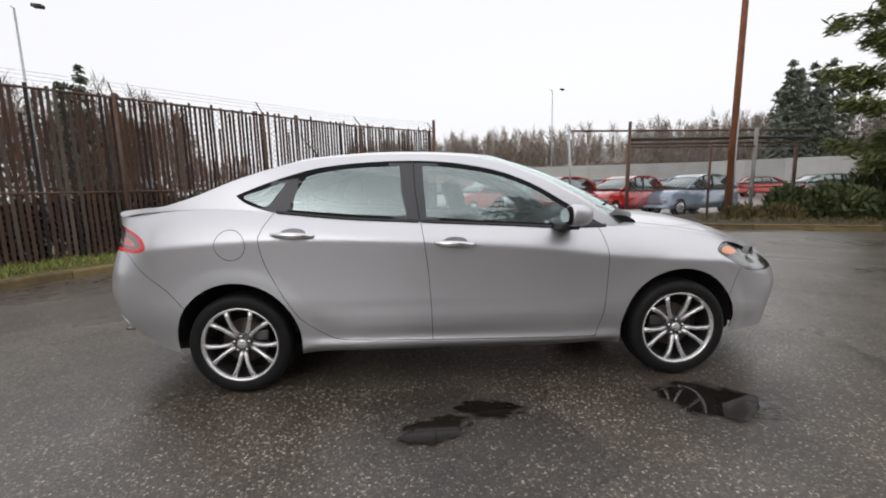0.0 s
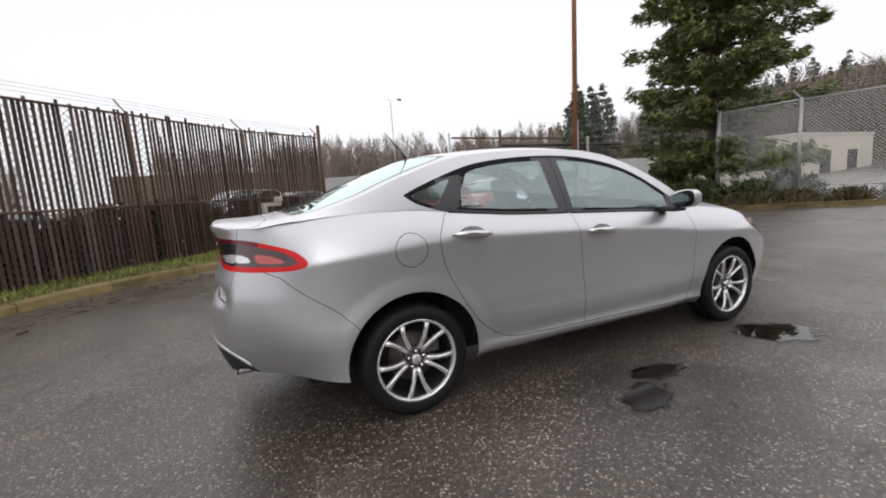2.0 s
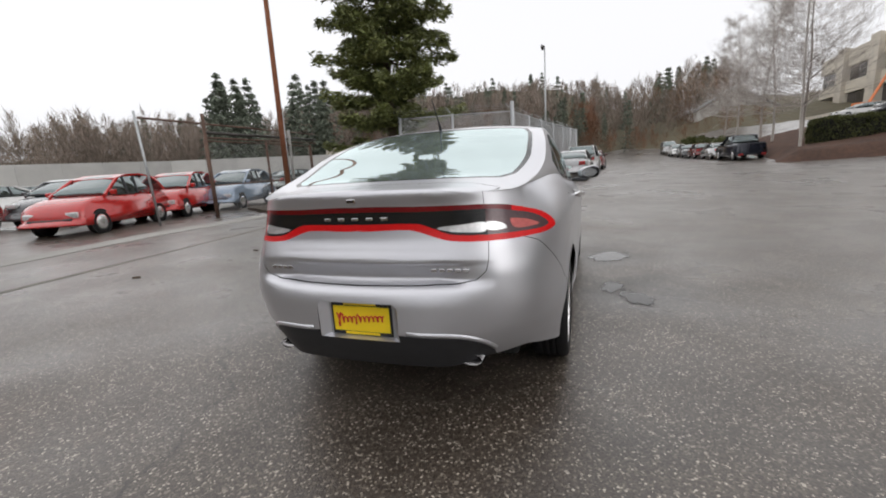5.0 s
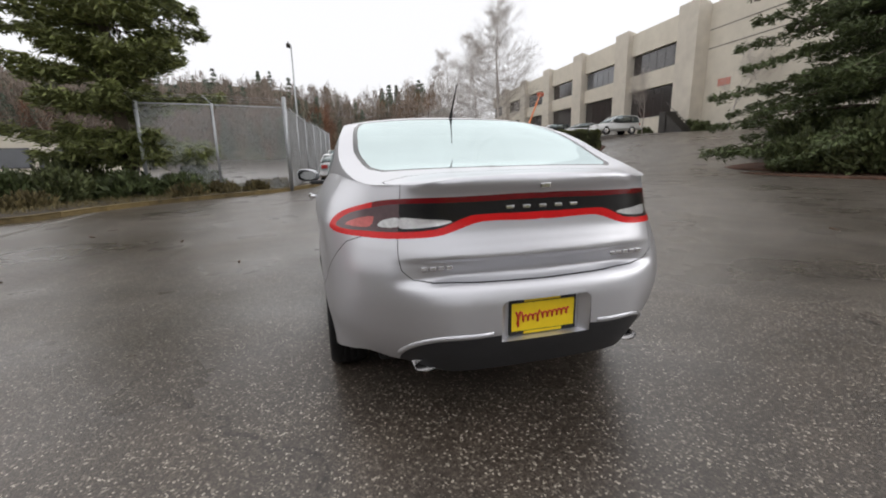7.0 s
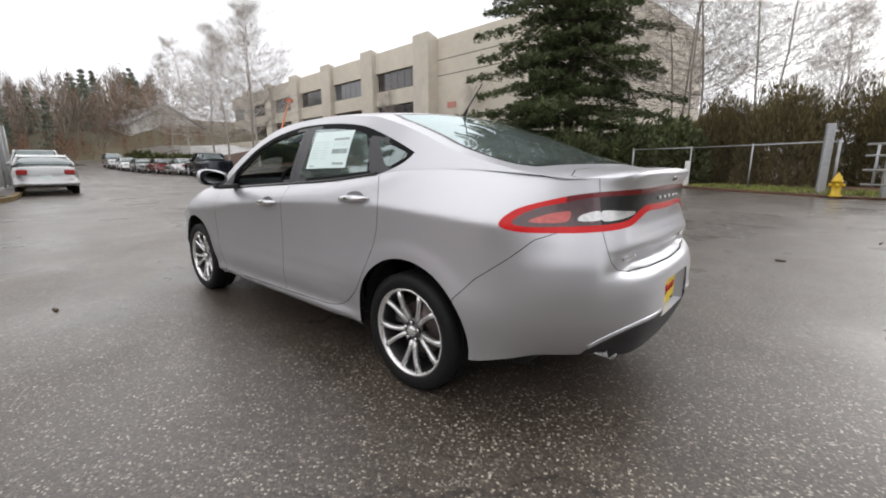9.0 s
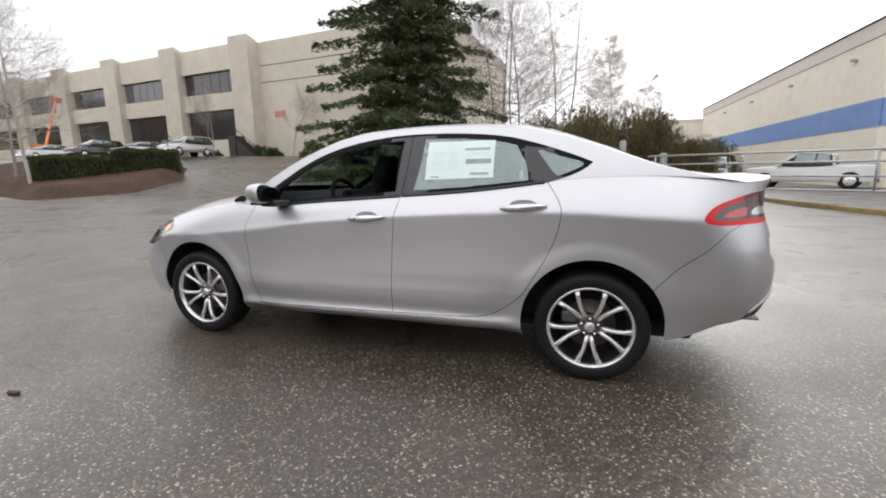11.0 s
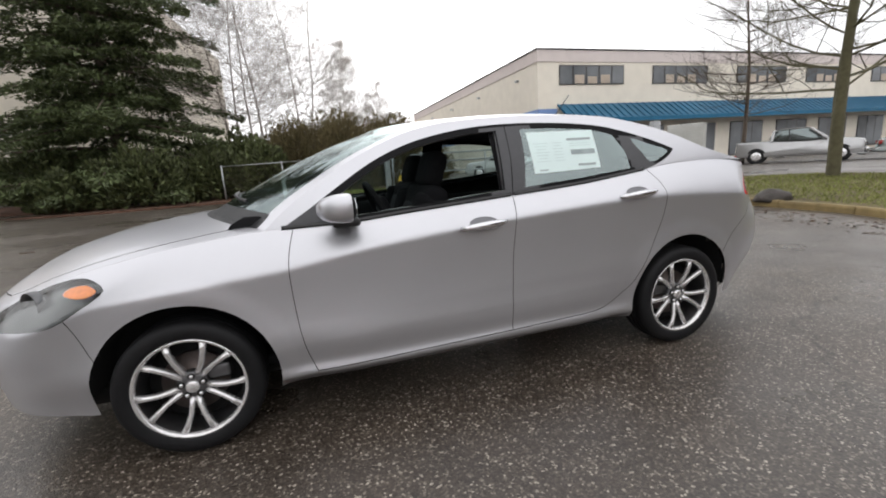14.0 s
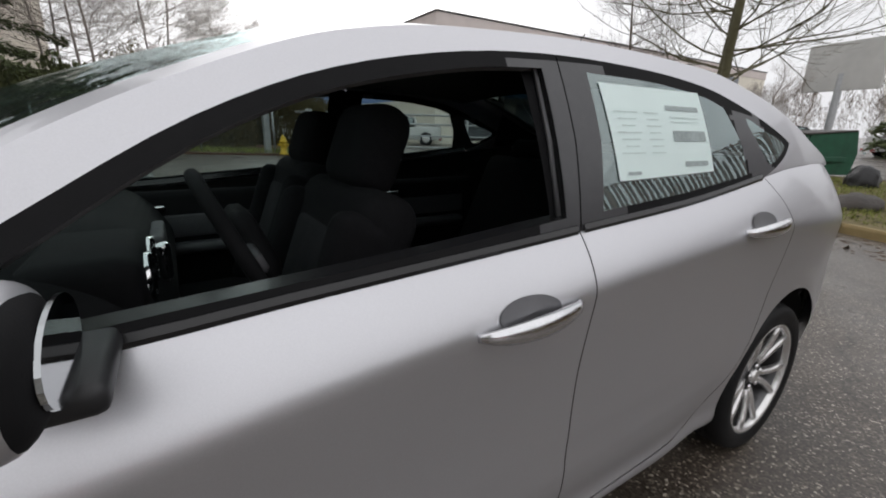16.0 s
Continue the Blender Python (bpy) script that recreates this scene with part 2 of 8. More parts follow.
def rounded(pts, n=6, closed=True):
    """A smooth outline through corner points (Catmull-Rom)."""
    out, k = [], len(pts)
    for i in range(k if closed else k - 1):
        p = [np.array(pts[(i + j - 1) % k] if closed else pts[min(max(i + j - 1, 0), k - 1)], float) for j in range(4)]
        for q in range(n):
            t = q / n
            out.append(tuple(0.5 * (2 * p[1] + (p[2] - p[0]) * t + (2 * p[0] - 5 * p[1] + 4 * p[2] - p[3]) * t * t + (3 * p[1] - p[0] - 3 * p[2] + p[3]) * t**3)))
    if not closed:
        out.append(tuple(float(v) for v in pts[-1]))
    return out

# ---- the silver sedan: surfaces ----
OUT = [(-2.335, -0.36), (-2.355, 0.0), (-2.335, 0.36), (-2.26, 0.585), (-2.115, 0.745), (-1.93, 0.835), (-1.7, 0.885), (-1.35, 0.908), (-0.8, 0.912), (0.0, 0.912),
       (0.8, 0.908), (1.35, 0.9), (1.70, 0.867), (1.96, 0.79), (2.13, 0.665), (2.245, 0.5), (2.31, 0.27), (2.335, 0.0), (2.31, -0.27)]
_fine = np.array(rounded(OUT, 30, closed=False))
_fine = _fine[np.flatnonzero(_fine[:, 1] >= -1e-9)[0]:np.flatnonzero(_fine[:, 1] >= -1e-9)[-1] + 1]
_arc = np.r_[0, np.cumsum(np.hypot(*np.diff(_fine, axis=0).T))]
_arc -= np.interp(0.0, _fine[:, 0], _arc)
S_REAR, S_FRONT = _arc[0], _arc[-1]


def s_x(x):
    return float(np.interp(x, _fine[:, 0], _arc))


def s_rear(y):
    k = _fine[:, 0] < -1.9
    return float(np.interp(y, _fine[k, 1], _arc[k]))


def s_front(y):
    k = _fine[:, 0] > 1.9
    return float(np.interp(-y, -_fine[k, 1], _arc[k]))


def at_s(pairs):
    return curve_of([p[0] for p in pairs], [p[1] for p in pairs])


Z_TOP = at_s([(S_REAR, 1.118), (s_rear(0.35), 1.112), (s_rear(0.6), 1.085), (s_x(-2.12), 1.085), (s_x(-1.9), 1.105), (s_x(-1.6), 1.12), (s_x(-1.3), 1.112), (s_x(-1.08), 1.088),
              (-0.66, 1.042), (-0.26, 1.015), (0.33, 0.977), (0.63, 0.957), (0.97, 0.955), (1.3, 0.925), (s_x(1.6), 0.875), (s_x(1.85), 0.815), (s_x(2.05), 0.75), (s_front(0.5), 0.71), (S_FRONT, 0.70)])
Z_BOT = at_s([(S_REAR, 0.31), (s_rear(0.42), 0.31), (s_rear(0.6), 0.33), (s_x(-2.05), 0.33), (s_x(-1.9), 0.30), (s_x(-1.7), 0.265), (-1.0, 0.225), (-0.7, 0.235), (0.9, 0.215), (s_x(1.66), 0.25), (s_x(1.95), 0.25), (S_FRONT, 0.23)])
Z_CREASE = at_s([(S_REAR, 0.9), (s_x(-2.1), 0.87), (s_x(-1.63), 0.905), (-1.1, 0.93), (-0.2, 0.892), (0.5, 0.832), (0.95, 0.77), (s_x(1.6), 0.72), (s_x(2.0), 0.6), (S_FRONT, 0.55)])
TOP_IN = at_s([(S_REAR, 0.12), (s_x(-2.1), 0.12), (s_x(-1.7), 0.115), (-1.2, 0.10), (-0.6, 0.09), (0.6, 0.095), (0.97, 0.11), (s_x(1.5), 0.13), (s_x(1.9), 0.15), (S_FRONT, 0.15)])
REAR_IN = curve_of([0.2, 0.3, 0.4, 0.5, 0.6, 0.65, 0.68, 0.695, 0.715, 0.775, 0.786, 0.794, 0.80, 0.85, 0.9, 0.95, 1.0, 1.04, 1.062, 1.085, 1.10, 1.12], [0.10, 0.06, 0.02, 0.0, 0.002, 0.012, 0.030, 0.058, 0.092, 0.066, 0.061, 0.047, 0.046, 0.063, 0.08, 0.085, 0.082, 0.080, 0.070, 0.058, 0.058, 0.078])
CORNER_IN = curve_of([0.2, 0.3, 0.4, 0.5, 0.62, 0.72, 0.82, 0.90, 0.97, 1.04, 1.12], [0.20, 0.125, 0.06, 0.018, 0.0, 0.010, 0.038, 0.064, 0.082, 0.096, 0.112])
ARCHES = ((1.3515, 0.318, 0.374), (-1.3515, 0.318, 0.374))


def body_at(s, z):
    """A point of the lower body, from the way s round its plan and the height z (port side, y > 0)."""
    s, z = np.asarray(s, float), np.asarray(z, float)
    x, y = np.interp(s, _arc, _fine[:, 0]), np.interp(s, _arc, _fine[:, 1])
    dx = np.interp(s + 0.01, _arc, _fine[:, 0]) - np.interp(s - 0.01, _arc, _fine[:, 0])
    dy = np.interp(s + 0.01, _arc, _fine[:, 1]) - np.interp(s - 0.01, _arc, _fine[:, 1])
    ln = np.hypot(dx, dy) + 1e-9
    nx, ny = -dy / ln, dx / ln
    ny = np.where((y < 0.02), ny * 0, ny)
    zt, zc = Z_TOP(s), Z_CREASE(s)
    q = (z - zc - 0.012 + np.sqrt((z - zc - 0.012) ** 2 + 0.011**2)) / 2
    h = np.clip(q / np.maximum(zt - zc, 0.05), 0, 1.2)
    side = TOP_IN(s) * (0.62 * h + 0.38 * h**2.2)
    k = np.clip((zc - z) / np.maximum(zc - 0.25, 0.1), 0, 1)
    side = side + 0.010 * np.sin(math.pi * np.clip(k * 1.5, 0, 1)) + 0.05 * smooth01(k, 0.5, 1.0)
    side = side - 0.016 * np.exp(-((z - 0.28 - 0.012 * smooth01(s, 0.6, -0.6)) / 0.03) ** 2) * smooth01(np.abs(s), 1.05, 0.85)
    side = side - 0.021 * smooth01(z, 0.54, 0.38) * smooth01(np.abs(s), 1.0, 0.6)
    side = side + 0.07 * smooth01(z, 0.272, 0.20) * smooth01(np.abs(s), 1.05, 0.95)
    for ax, az, ar in ARCHES:
        r = np.hypot(x - ax, z - az)
        side = side - 0.007 * smooth01(r, ar + 0.11, ar + 0.02) - 0.010 * smooth01(r, ar + 0.16, ar) * smooth01(z, 0.5, 0.28)
    corner = CORNER_IN(z)
    rear = REAR_IN(z)
    wr = smooth01(s, s_rear(0.66), s_rear(0.36))
    wc = smooth01(s, s_x(-1.78), s_x(-2.12))
    front = curve_of([0.18, 0.25, 0.32, 0.42, 0.52, 0.62, 0.70, 0.8], [0.12, 0.05, 0.035, 0.015, 0.0, 0.02, 0.07, 0.15])(z)
    wf = smooth01(s, s_x(1.75), s_x(2.1))
    d = side * (1 - wc) + (corner * (1 - wr) + rear * wr) * wc
    d = d * (1 - wf) + front * wf
    px, py = x - nx * d, y - ny * d
    return np.stack([px, np.maximum(py, 0) * 1.0, z + 0 * px], -1)


RAIL = curve_of([-1.97, -1.765, -1.585, -1.36, -1.14, -0.89, -0.4, 0.0, 0.2, 0.47, 0.69, 0.88, 0.97], [float(Z_TOP(s_x(-1.97))) + 5e-4, 1.146, 1.197, 1.283, 1.352, 1.405, 1.43, 1.414, 1.382, 1.283, 1.165, 1.035, float(Z_TOP(s_x(0.97))) + 5e-4])


def side_at(x, z):
    """A point of the side of the cabin, above the belt."""
    x, z = np.asarray(x, float), np.asarray(z, float)
    s = np.interp(x, _fine[:, 0], _arc)
    yb = body_at(s, Z_TOP(s))[..., 1]
    h = np.maximum(z - Z_TOP(s), 0)
    return np.stack([x, yb - 0.26 * h - 0.42 * h * h, z], -1)


SPINE = [(0.97, 1.30, 1.015), (0.88, 1.19, 1.075), (0.69, 0.97, 1.185), (0.47, 0.72, 1.30), (0.2, 0.44, 1.398), (0.05, 0.28, 1.443), (-0.4, -0.4, 1.478), (-0.89, -0.98, 1.448), (-1.14, -1.21, 1.385),
         (-1.36, -1.43, 1.305), (-1.585, -1.65, 1.215), (-1.765, -1.82, 1.158), (-1.97, -1.975, 1.13)]
SP_X, SP_Z = curve_of([-p[0] for p in SPINE], [p[1] for p in SPINE]), curve_of([-p[0] for p in SPINE], [p[2] for p in SPINE])


def canopy_at(t, u):
    """A point of windscreen, roof and backlight: t is -x of the rail, u runs from the rail (0) to the middle (1)."""
    t, u = np.asarray(t, float), np.asarray(u, float)
    r = side_at(-t, RAIL(-t))
    w = (1 - u) ** 2
    sx, sz = SP_X(t), SP_Z(t)
    return np.stack([sx + (r[..., 0] - sx) * w, r[..., 1] * (1 - u), sz + (r[..., 2] - sz) * (0.45 * w + 0.55 * (1 - u) ** 4)], -1)


def coons(d0, d1, c0, c1):
    def f(t, u):
        t, u = np.asarray(t, float)[..., None], np.asarray(u, float)[..., None]
        t1, u1 = t[..., 0], u[..., 0]
        z, o = np.zeros_like(t1), np.ones_like(t1)
        return ((1 - u) * d0(t1) + u * d1(t1) + (1 - t) * c0(u1) + t * c1(u1)
                - ((1 - t) * (1 - u) * d0(z) + (1 - t) * u * d1(z) + t * (1 - u) * d0(o) + t * u * d1(o)))
    return f


def lerp_s(a, b):
    return lambda t: body_at(a + (b - a) * t, Z_TOP(a + (b - a) * t))


_sc, _sr = s_front(0.56), s_rear(0.60)
_hx = curve_of([0, 0.33, 0.63, 0.83, 0.93, 1], [1.30, 1.6, 1.90, 2.10, 2.19, float(body_at(S_FRONT, Z_TOP(S_FRONT))[0])])
_hz = curve_of([0, 0.33, 0.63, 0.83, 0.93, 1], [1.015, 0.982, 0.915, 0.845, 0.785, 0.70])
hood_at = coons(lerp_s(s_x(0.97), _sc), lambda t: np.stack([_hx(t), 0 * t, _hz(t)], -1), lambda u: canopy_at(-0.97 + 0 * u, u), lambda u: body_at(_sc + (S_FRONT - _sc) * u, Z_TOP(_sc + (S_FRONT - _sc) * u)))
_dx = curve_of([0, 0.4, 0.75, 1], [-1.975, -2.12, -2.24, float(body_at(S_REAR, Z_TOP(S_REAR))[0])])
_dz = curve_of([0, 0.4, 0.75, 1], [1.13, 1.122, 1.124, 1.118])
deck_at = coons(lerp_s(s_x(-1.97), _sr), lambda t: np.stack([_dx(t), 0 * t, _dz(t)], -1), lambda u: canopy_at(1.97 + 0 * u, u), lambda u: body_at(_sr + (S_REAR - _sr) * u, Z_TOP(_sr + (S_REAR - _sr) * u)))


def flat_grid(us, rows, lo, hi):
    """A flat grid over us, from lo(u) to hi(u)."""
    bm = bmesh.new()
    vs = [[bm.verts.new((u, 0, a + (b - a) * k / rows)) for k in range(rows + 1)] for u, a, b in ((u, float(lo(u)), float(hi(u))) for u in us)]
    for p, q in zip(vs, vs[1:]):
        for k in range(rows):
            bm.faces.new((p[k], q[k], q[k + 1], p[k + 1]))
    return bm


def cut(bm, line, closed=True, off=0.0):
    """Cuts the flat grid along a line of points; off: cuts on both sides of it, that far away."""
    pts = [np.array(p, float) for p in line]
    segs = list(zip(pts, pts[1:] + pts[:1] if closed else pts[1:]))
    lo, hi = np.min(pts, 0) - 0.06, np.max(pts, 0) + 0.06
    def span(f):
        xs, zs = [v.co.x for v in f.verts], [v.co.z for v in f.verts]
        return f, min(xs), max(xs), min(zs), max(zs)
    near = []
    for f in bm.faces:
        c = f.calc_center_median()
        if lo[0] <= c.x <= hi[0] and lo[1] <= c.z <= hi[1]:
            near.append(span(f))
    for a, b in segs:
        d = b - a
        ln = np.hypot(*d)
        if ln < 1e-6:
            continue
        nrm = np.array([-d[1], d[0]]) / ln
        for o in ((off, -off) if off else (0.0,)):
            a2, b2 = a + nrm * o - d / ln * off, b + nrm * o + d / ln * off
            x0, x1, z0, z1 = min(a2[0], b2[0]), max(a2[0], b2[0]), min(a2[1], b2[1]), max(a2[1], b2[1])
            hit = []
            for f, fx0, fx1, fz0, fz1 in near:
                if fx1 >= x0 and fx0 <= x1 and fz1 >= z0 and fz0 <= z1 and f.is_valid:
                    q = [(v.co.x - a2[0]) * nrm[0] + (v.co.z - a2[1]) * nrm[1] for v in f.verts]
                    if max(q) > 1e-5 and min(q) < -1e-5:
                        hit.append(f)
            if hit:
                geom = hit + list({e for f in hit for e in f.edges}) + list({v for f in hit for v in f.verts})
                r = bmesh.ops.bisect_plane(bm, geom=geom, plane_co=(a2[0], 0, a2[1]), plane_no=(nrm[0], 0, nrm[1]), dist=1e-6)
                old = set(hit)
                near = [t for t in near if t[0].is_valid] + [span(g) for g in r["geom"] if isinstance(g, bmesh.types.BMFace) and g not in old]


def dist_to(p, line, closed):
    p, best = np.array(p), 9.0
    pts = [np.array(q, float) for q in line]
    for a, b in zip(pts, pts[1:] + pts[:1] if closed else pts[1:]):
        d = b - a
        t = np.clip(np.dot(p - a, d) / max(np.dot(d, d), 1e-9), 0, 1)
        best = min(best, np.hypot(*(p - a - t * d)))
    return best


class Panels:
    """Gathers the faces of panels by name; one mesh object for each name at the end."""

    def __init__(self):
        self.data = {}

    def take(self, bm, surface, sort, port):
        co = np.array([(v.co.x, v.co.z) for v in bm.verts])
        bm.verts.index_update()
        e = 0.006
        p = surface(co[:, 0], co[:, 1])
        n = np.cross(surface(co[:, 0] + e, co[:, 1]) - surface(co[:, 0] - e, co[:, 1]), surface(co[:, 0], co[:, 1] + e) - surface(co[:, 0], co[:, 1] - e))
        n /= np.linalg.norm(n, axis=1)[:, None] + 1e-12
        out = np.where((n[:, 1] * 1.0 + n[:, 2] * 0.3 + 0.2 * n[:, 0] * np.sign(p[:, 0])) < 0, -1, 1)
        n *= np.sign(np.sum(out))
        if not port:
            p, n = p * (1, -1, 1), n * (1, -1, 1)
        for f in bm.faces:
            c = f.calc_center_median()
            name = sort((c.x, c.z))
            if not name:
                continue
            d = self.data.setdefault(name, ([], [], [], {}))
            idx = []
            for v in f.verts:
                key = (port, id(bm), v.index)
                if key not in d[3]:
                    d[3][key] = len(d[0])
                    d[0].append(p[v.index])
                    d[1].append(n[v.index])
                idx.append(d[3][key])
            q = [Vector(d[0][i]) for i in idx]
            fn = Vector()
            for i in range(1, len(q) - 1):
                fn += (q[i] - q[0]).cross(q[i + 1] - q[0])
            if fn.dot(Vector(d[1][idx[0]])) < 0:
                idx = idx[::-1]
            d[2].append(idx)
        bm.free()


def circle(cx, cz, r, n=40):
    return [(cx + r * math.cos(2 * math.pi * k / n), cz + r * math.sin(2 * math.pi * k / n)) for k in range(n)]


# outlines on the side, in (way round the plan, height)
REAR_DOOR_EDGE = rounded([(-1.10, 1.10), (-1.165, 1.0), (-1.182, 0.92), (-1.14, 0.755), (-1.0, 0.50), (-0.90, 0.40), (-0.80, 0.338), (-0.70, 0.318)], 5, False)
B_SEAM = [(-0.245, 1.03), (-0.225, 0.9), (-0.205, 0.72), (-0.193, 0.5), (-0.19, 0.304)]
FRONT_DOOR_EDGE = rounded([(0.845, 0.97), (0.878, 0.85), (0.886, 0.73), (0.872, 0.5), (0.845, 0.36), (0.818, 0.282)], 5, False)
DOOR_FOOT = [(-0.70, 0.318), (-0.19, 0.304), (0.818, 0.282)]
REAR_DOOR = REAR_DOOR_EDGE + [(-0.19, 0.304)] + B_SEAM[::-1] + [(-0.245, 1.2), (-1.10, 1.2)]
FRONT_DOOR = B_SEAM + [(0.818, 0.282)] + FRONT_DOOR_EDGE[::-1] + [(0.845, 1.2), (-0.245, 1.2)]
FUEL = circle(-1.347, 0.915, 0.088)
HEADLAMP = rounded([(s_x(1.60), 0.785), (s_x(1.68), 0.828), (s_x(1.80), 0.822), (s_x(1.94), 0.785), (s_x(2.06), 0.74), (s_x(2.14), 0.68), (s_x(2.15), 0.64), (s_x(1.96), 0.638), (s_x(1.80), 0.66), (s_x(1.68), 0.725)], 3)
AMBER = rounded([(s_x(1.63), 0.785), (s_x(1.68), 0.806), (s_x(1.75), 0.798), (s_x(1.78), 0.775), (s_x(1.72), 0.762), (s_x(1.66), 0.765)], 3)
_lid = s_rear(0.625)
_tip = s_x(-1.86)
LAMP = rounded([(_tip, 0.905), (s_x(-1.93), 0.968), (s_x(-2.1), 1.012), (_lid, 1.032), (s_rear(0.3), 1.04), (S_REAR - 0.02, 1.042), (S_REAR - 0.05, 1.0), (S_REAR - 0.02, 0.938), (s_rear(0.22), 0.938), (s_rear(0.30), 0.93),
                (s_rear(0.42), 0.893), (s_rear(0.50), 0.882), (_lid, 0.876), (s_x(-2.1), 0.872), (s_x(-1.93), 0.876)], 4)
LAMP_IN = rounded([(s_x(-1.91), 0.914), (s_x(-1.985), 0.964), (s_x(-2.12), 0.993), (_lid, 1.012), (s_rear(0.3), 1.017), (S_REAR - 0.02, 1.019), (S_REAR - 0.05, 0.985), (S_REAR - 0.02, 0.966), (s_rear(0.26), 0.966), (s_rear(0.34), 0.955),
                   (s_rear(0.44), 0.918), (s_rear(0.52), 0.907), (_lid, 0.902), (s_x(-2.12), 0.898), (s_x(-1.97), 0.896)], 4)
LAMP_CORE = rounded([(s_x(-1.97), 0.917), (s_x(-2.04), 0.945), (s_x(-2.12), 0.958), (s_x(-2.135), 0.952), (s_x(-2.12), 0.918), (s_x(-2.05), 0.911)], 3)
REVERSE_OUT = rounded([(s_x(-2.175), 0.945), (_lid + 0.005, 0.957), (_lid + 0.005, 0.922), (s_x(-2.16), 0.92)], 3)
REVERSE = rounded([(_lid - 0.008, 0.957), (s_rear(0.52), 0.953), (s_rear(0.42), 0.947), (s_rear(0.40), 0.938), (s_rear(0.46), 0.925), (s_rear(0.54), 0.918), (_lid - 0.008, 0.918)], 3)
LID = [(_lid, 1.2), (_lid, 0.88), (s_rear(0.615), 0.81), (s_rear(0.60), 0.755), (s_rear(0.56), 0.716), (s_rear(0.48), 0.70), (s_rear(0.3), 0.694), (S_REAR - 0.05, 0.69), (S_REAR - 0.05, 1.2)]
BUMPER_R = [(s_x(-1.60), 0.46), (s_x(-1.66), 0.56), (s_x(-1.76), 0.66), (s_x(-1.9), 0.76), (s_x(-2.0), 0.845), (s_x(-2.08), 0.872)]
DIFFUSER = rounded([(S_REAR - 0.03, 0.472), (s_rear(0.3), 0.472), (s_rear(0.45), 0.466), (s_rear(0.54), 0.44), (s_rear(0.61), 0.395), (s_rear(0.655), 0.34), (s_rear(0.67), 0.24), (S_REAR - 0.03, 0.24)], 5)
POCKET = [(S_REAR - 0.03, 0.62), (s_rear(0.185), 0.62), (s_rear(0.205), 0.60), (s_rear(0.205), 0.445), (S_REAR - 0.03, 0.445)]
BUMPER_F = [(s_x(1.66), 0.46), (s_x(1.70), 0.56), (s_x(1.74), 0.66), (s_x(1.76), 0.70)]
DLO = rounded([(0.915, 0.948), (0.78, 1.028), (0.65, 1.112), (0.45, 1.232), (0.235, 1.316), (-0.033, 1.369), (-0.30, 1.387), (-0.61, 1.379), (-0.85, 1.353), (-1.01, 1.314), (-1.17, 1.262), (-1.315, 1.205), (-1.325, 1.19),
               (-1.27, 1.15), (-1.18, 1.113), (-1.09, 1.088)], 4, False) + [(-1.09, 0.9), (0.915, 0.9)]
W_FRONT = [(0.70, 0.975), (0.665, 1.062)] + rounded([(0.665, 1.062), (0.45, 1.198), (0.235, 1.284), (-0.033, 1.337), (-0.225, 1.352)], 4, False)[1:] + [(-0.217, 1.2), (-0.208, 1.045), (0.1, 1.018)]
W_REAR = [(-0.325, 1.05), (-0.355, 1.2), (-0.365, 1.354)] + rounded([(-0.365, 1.354), (-0.61, 1.348), (-0.82, 1.325), (-0.925, 1.298)], 4, False)[1:] + [(-0.985, 1.2), (-1.0, 1.105), (-0.66, 1.072)]
W_QUARTER = rounded([(-1.15, 1.132), (-1.09, 1.20), (-1.045, 1.27), (-1.15, 1.237), (-1.285, 1.192), (-1.225, 1.152)], 3)


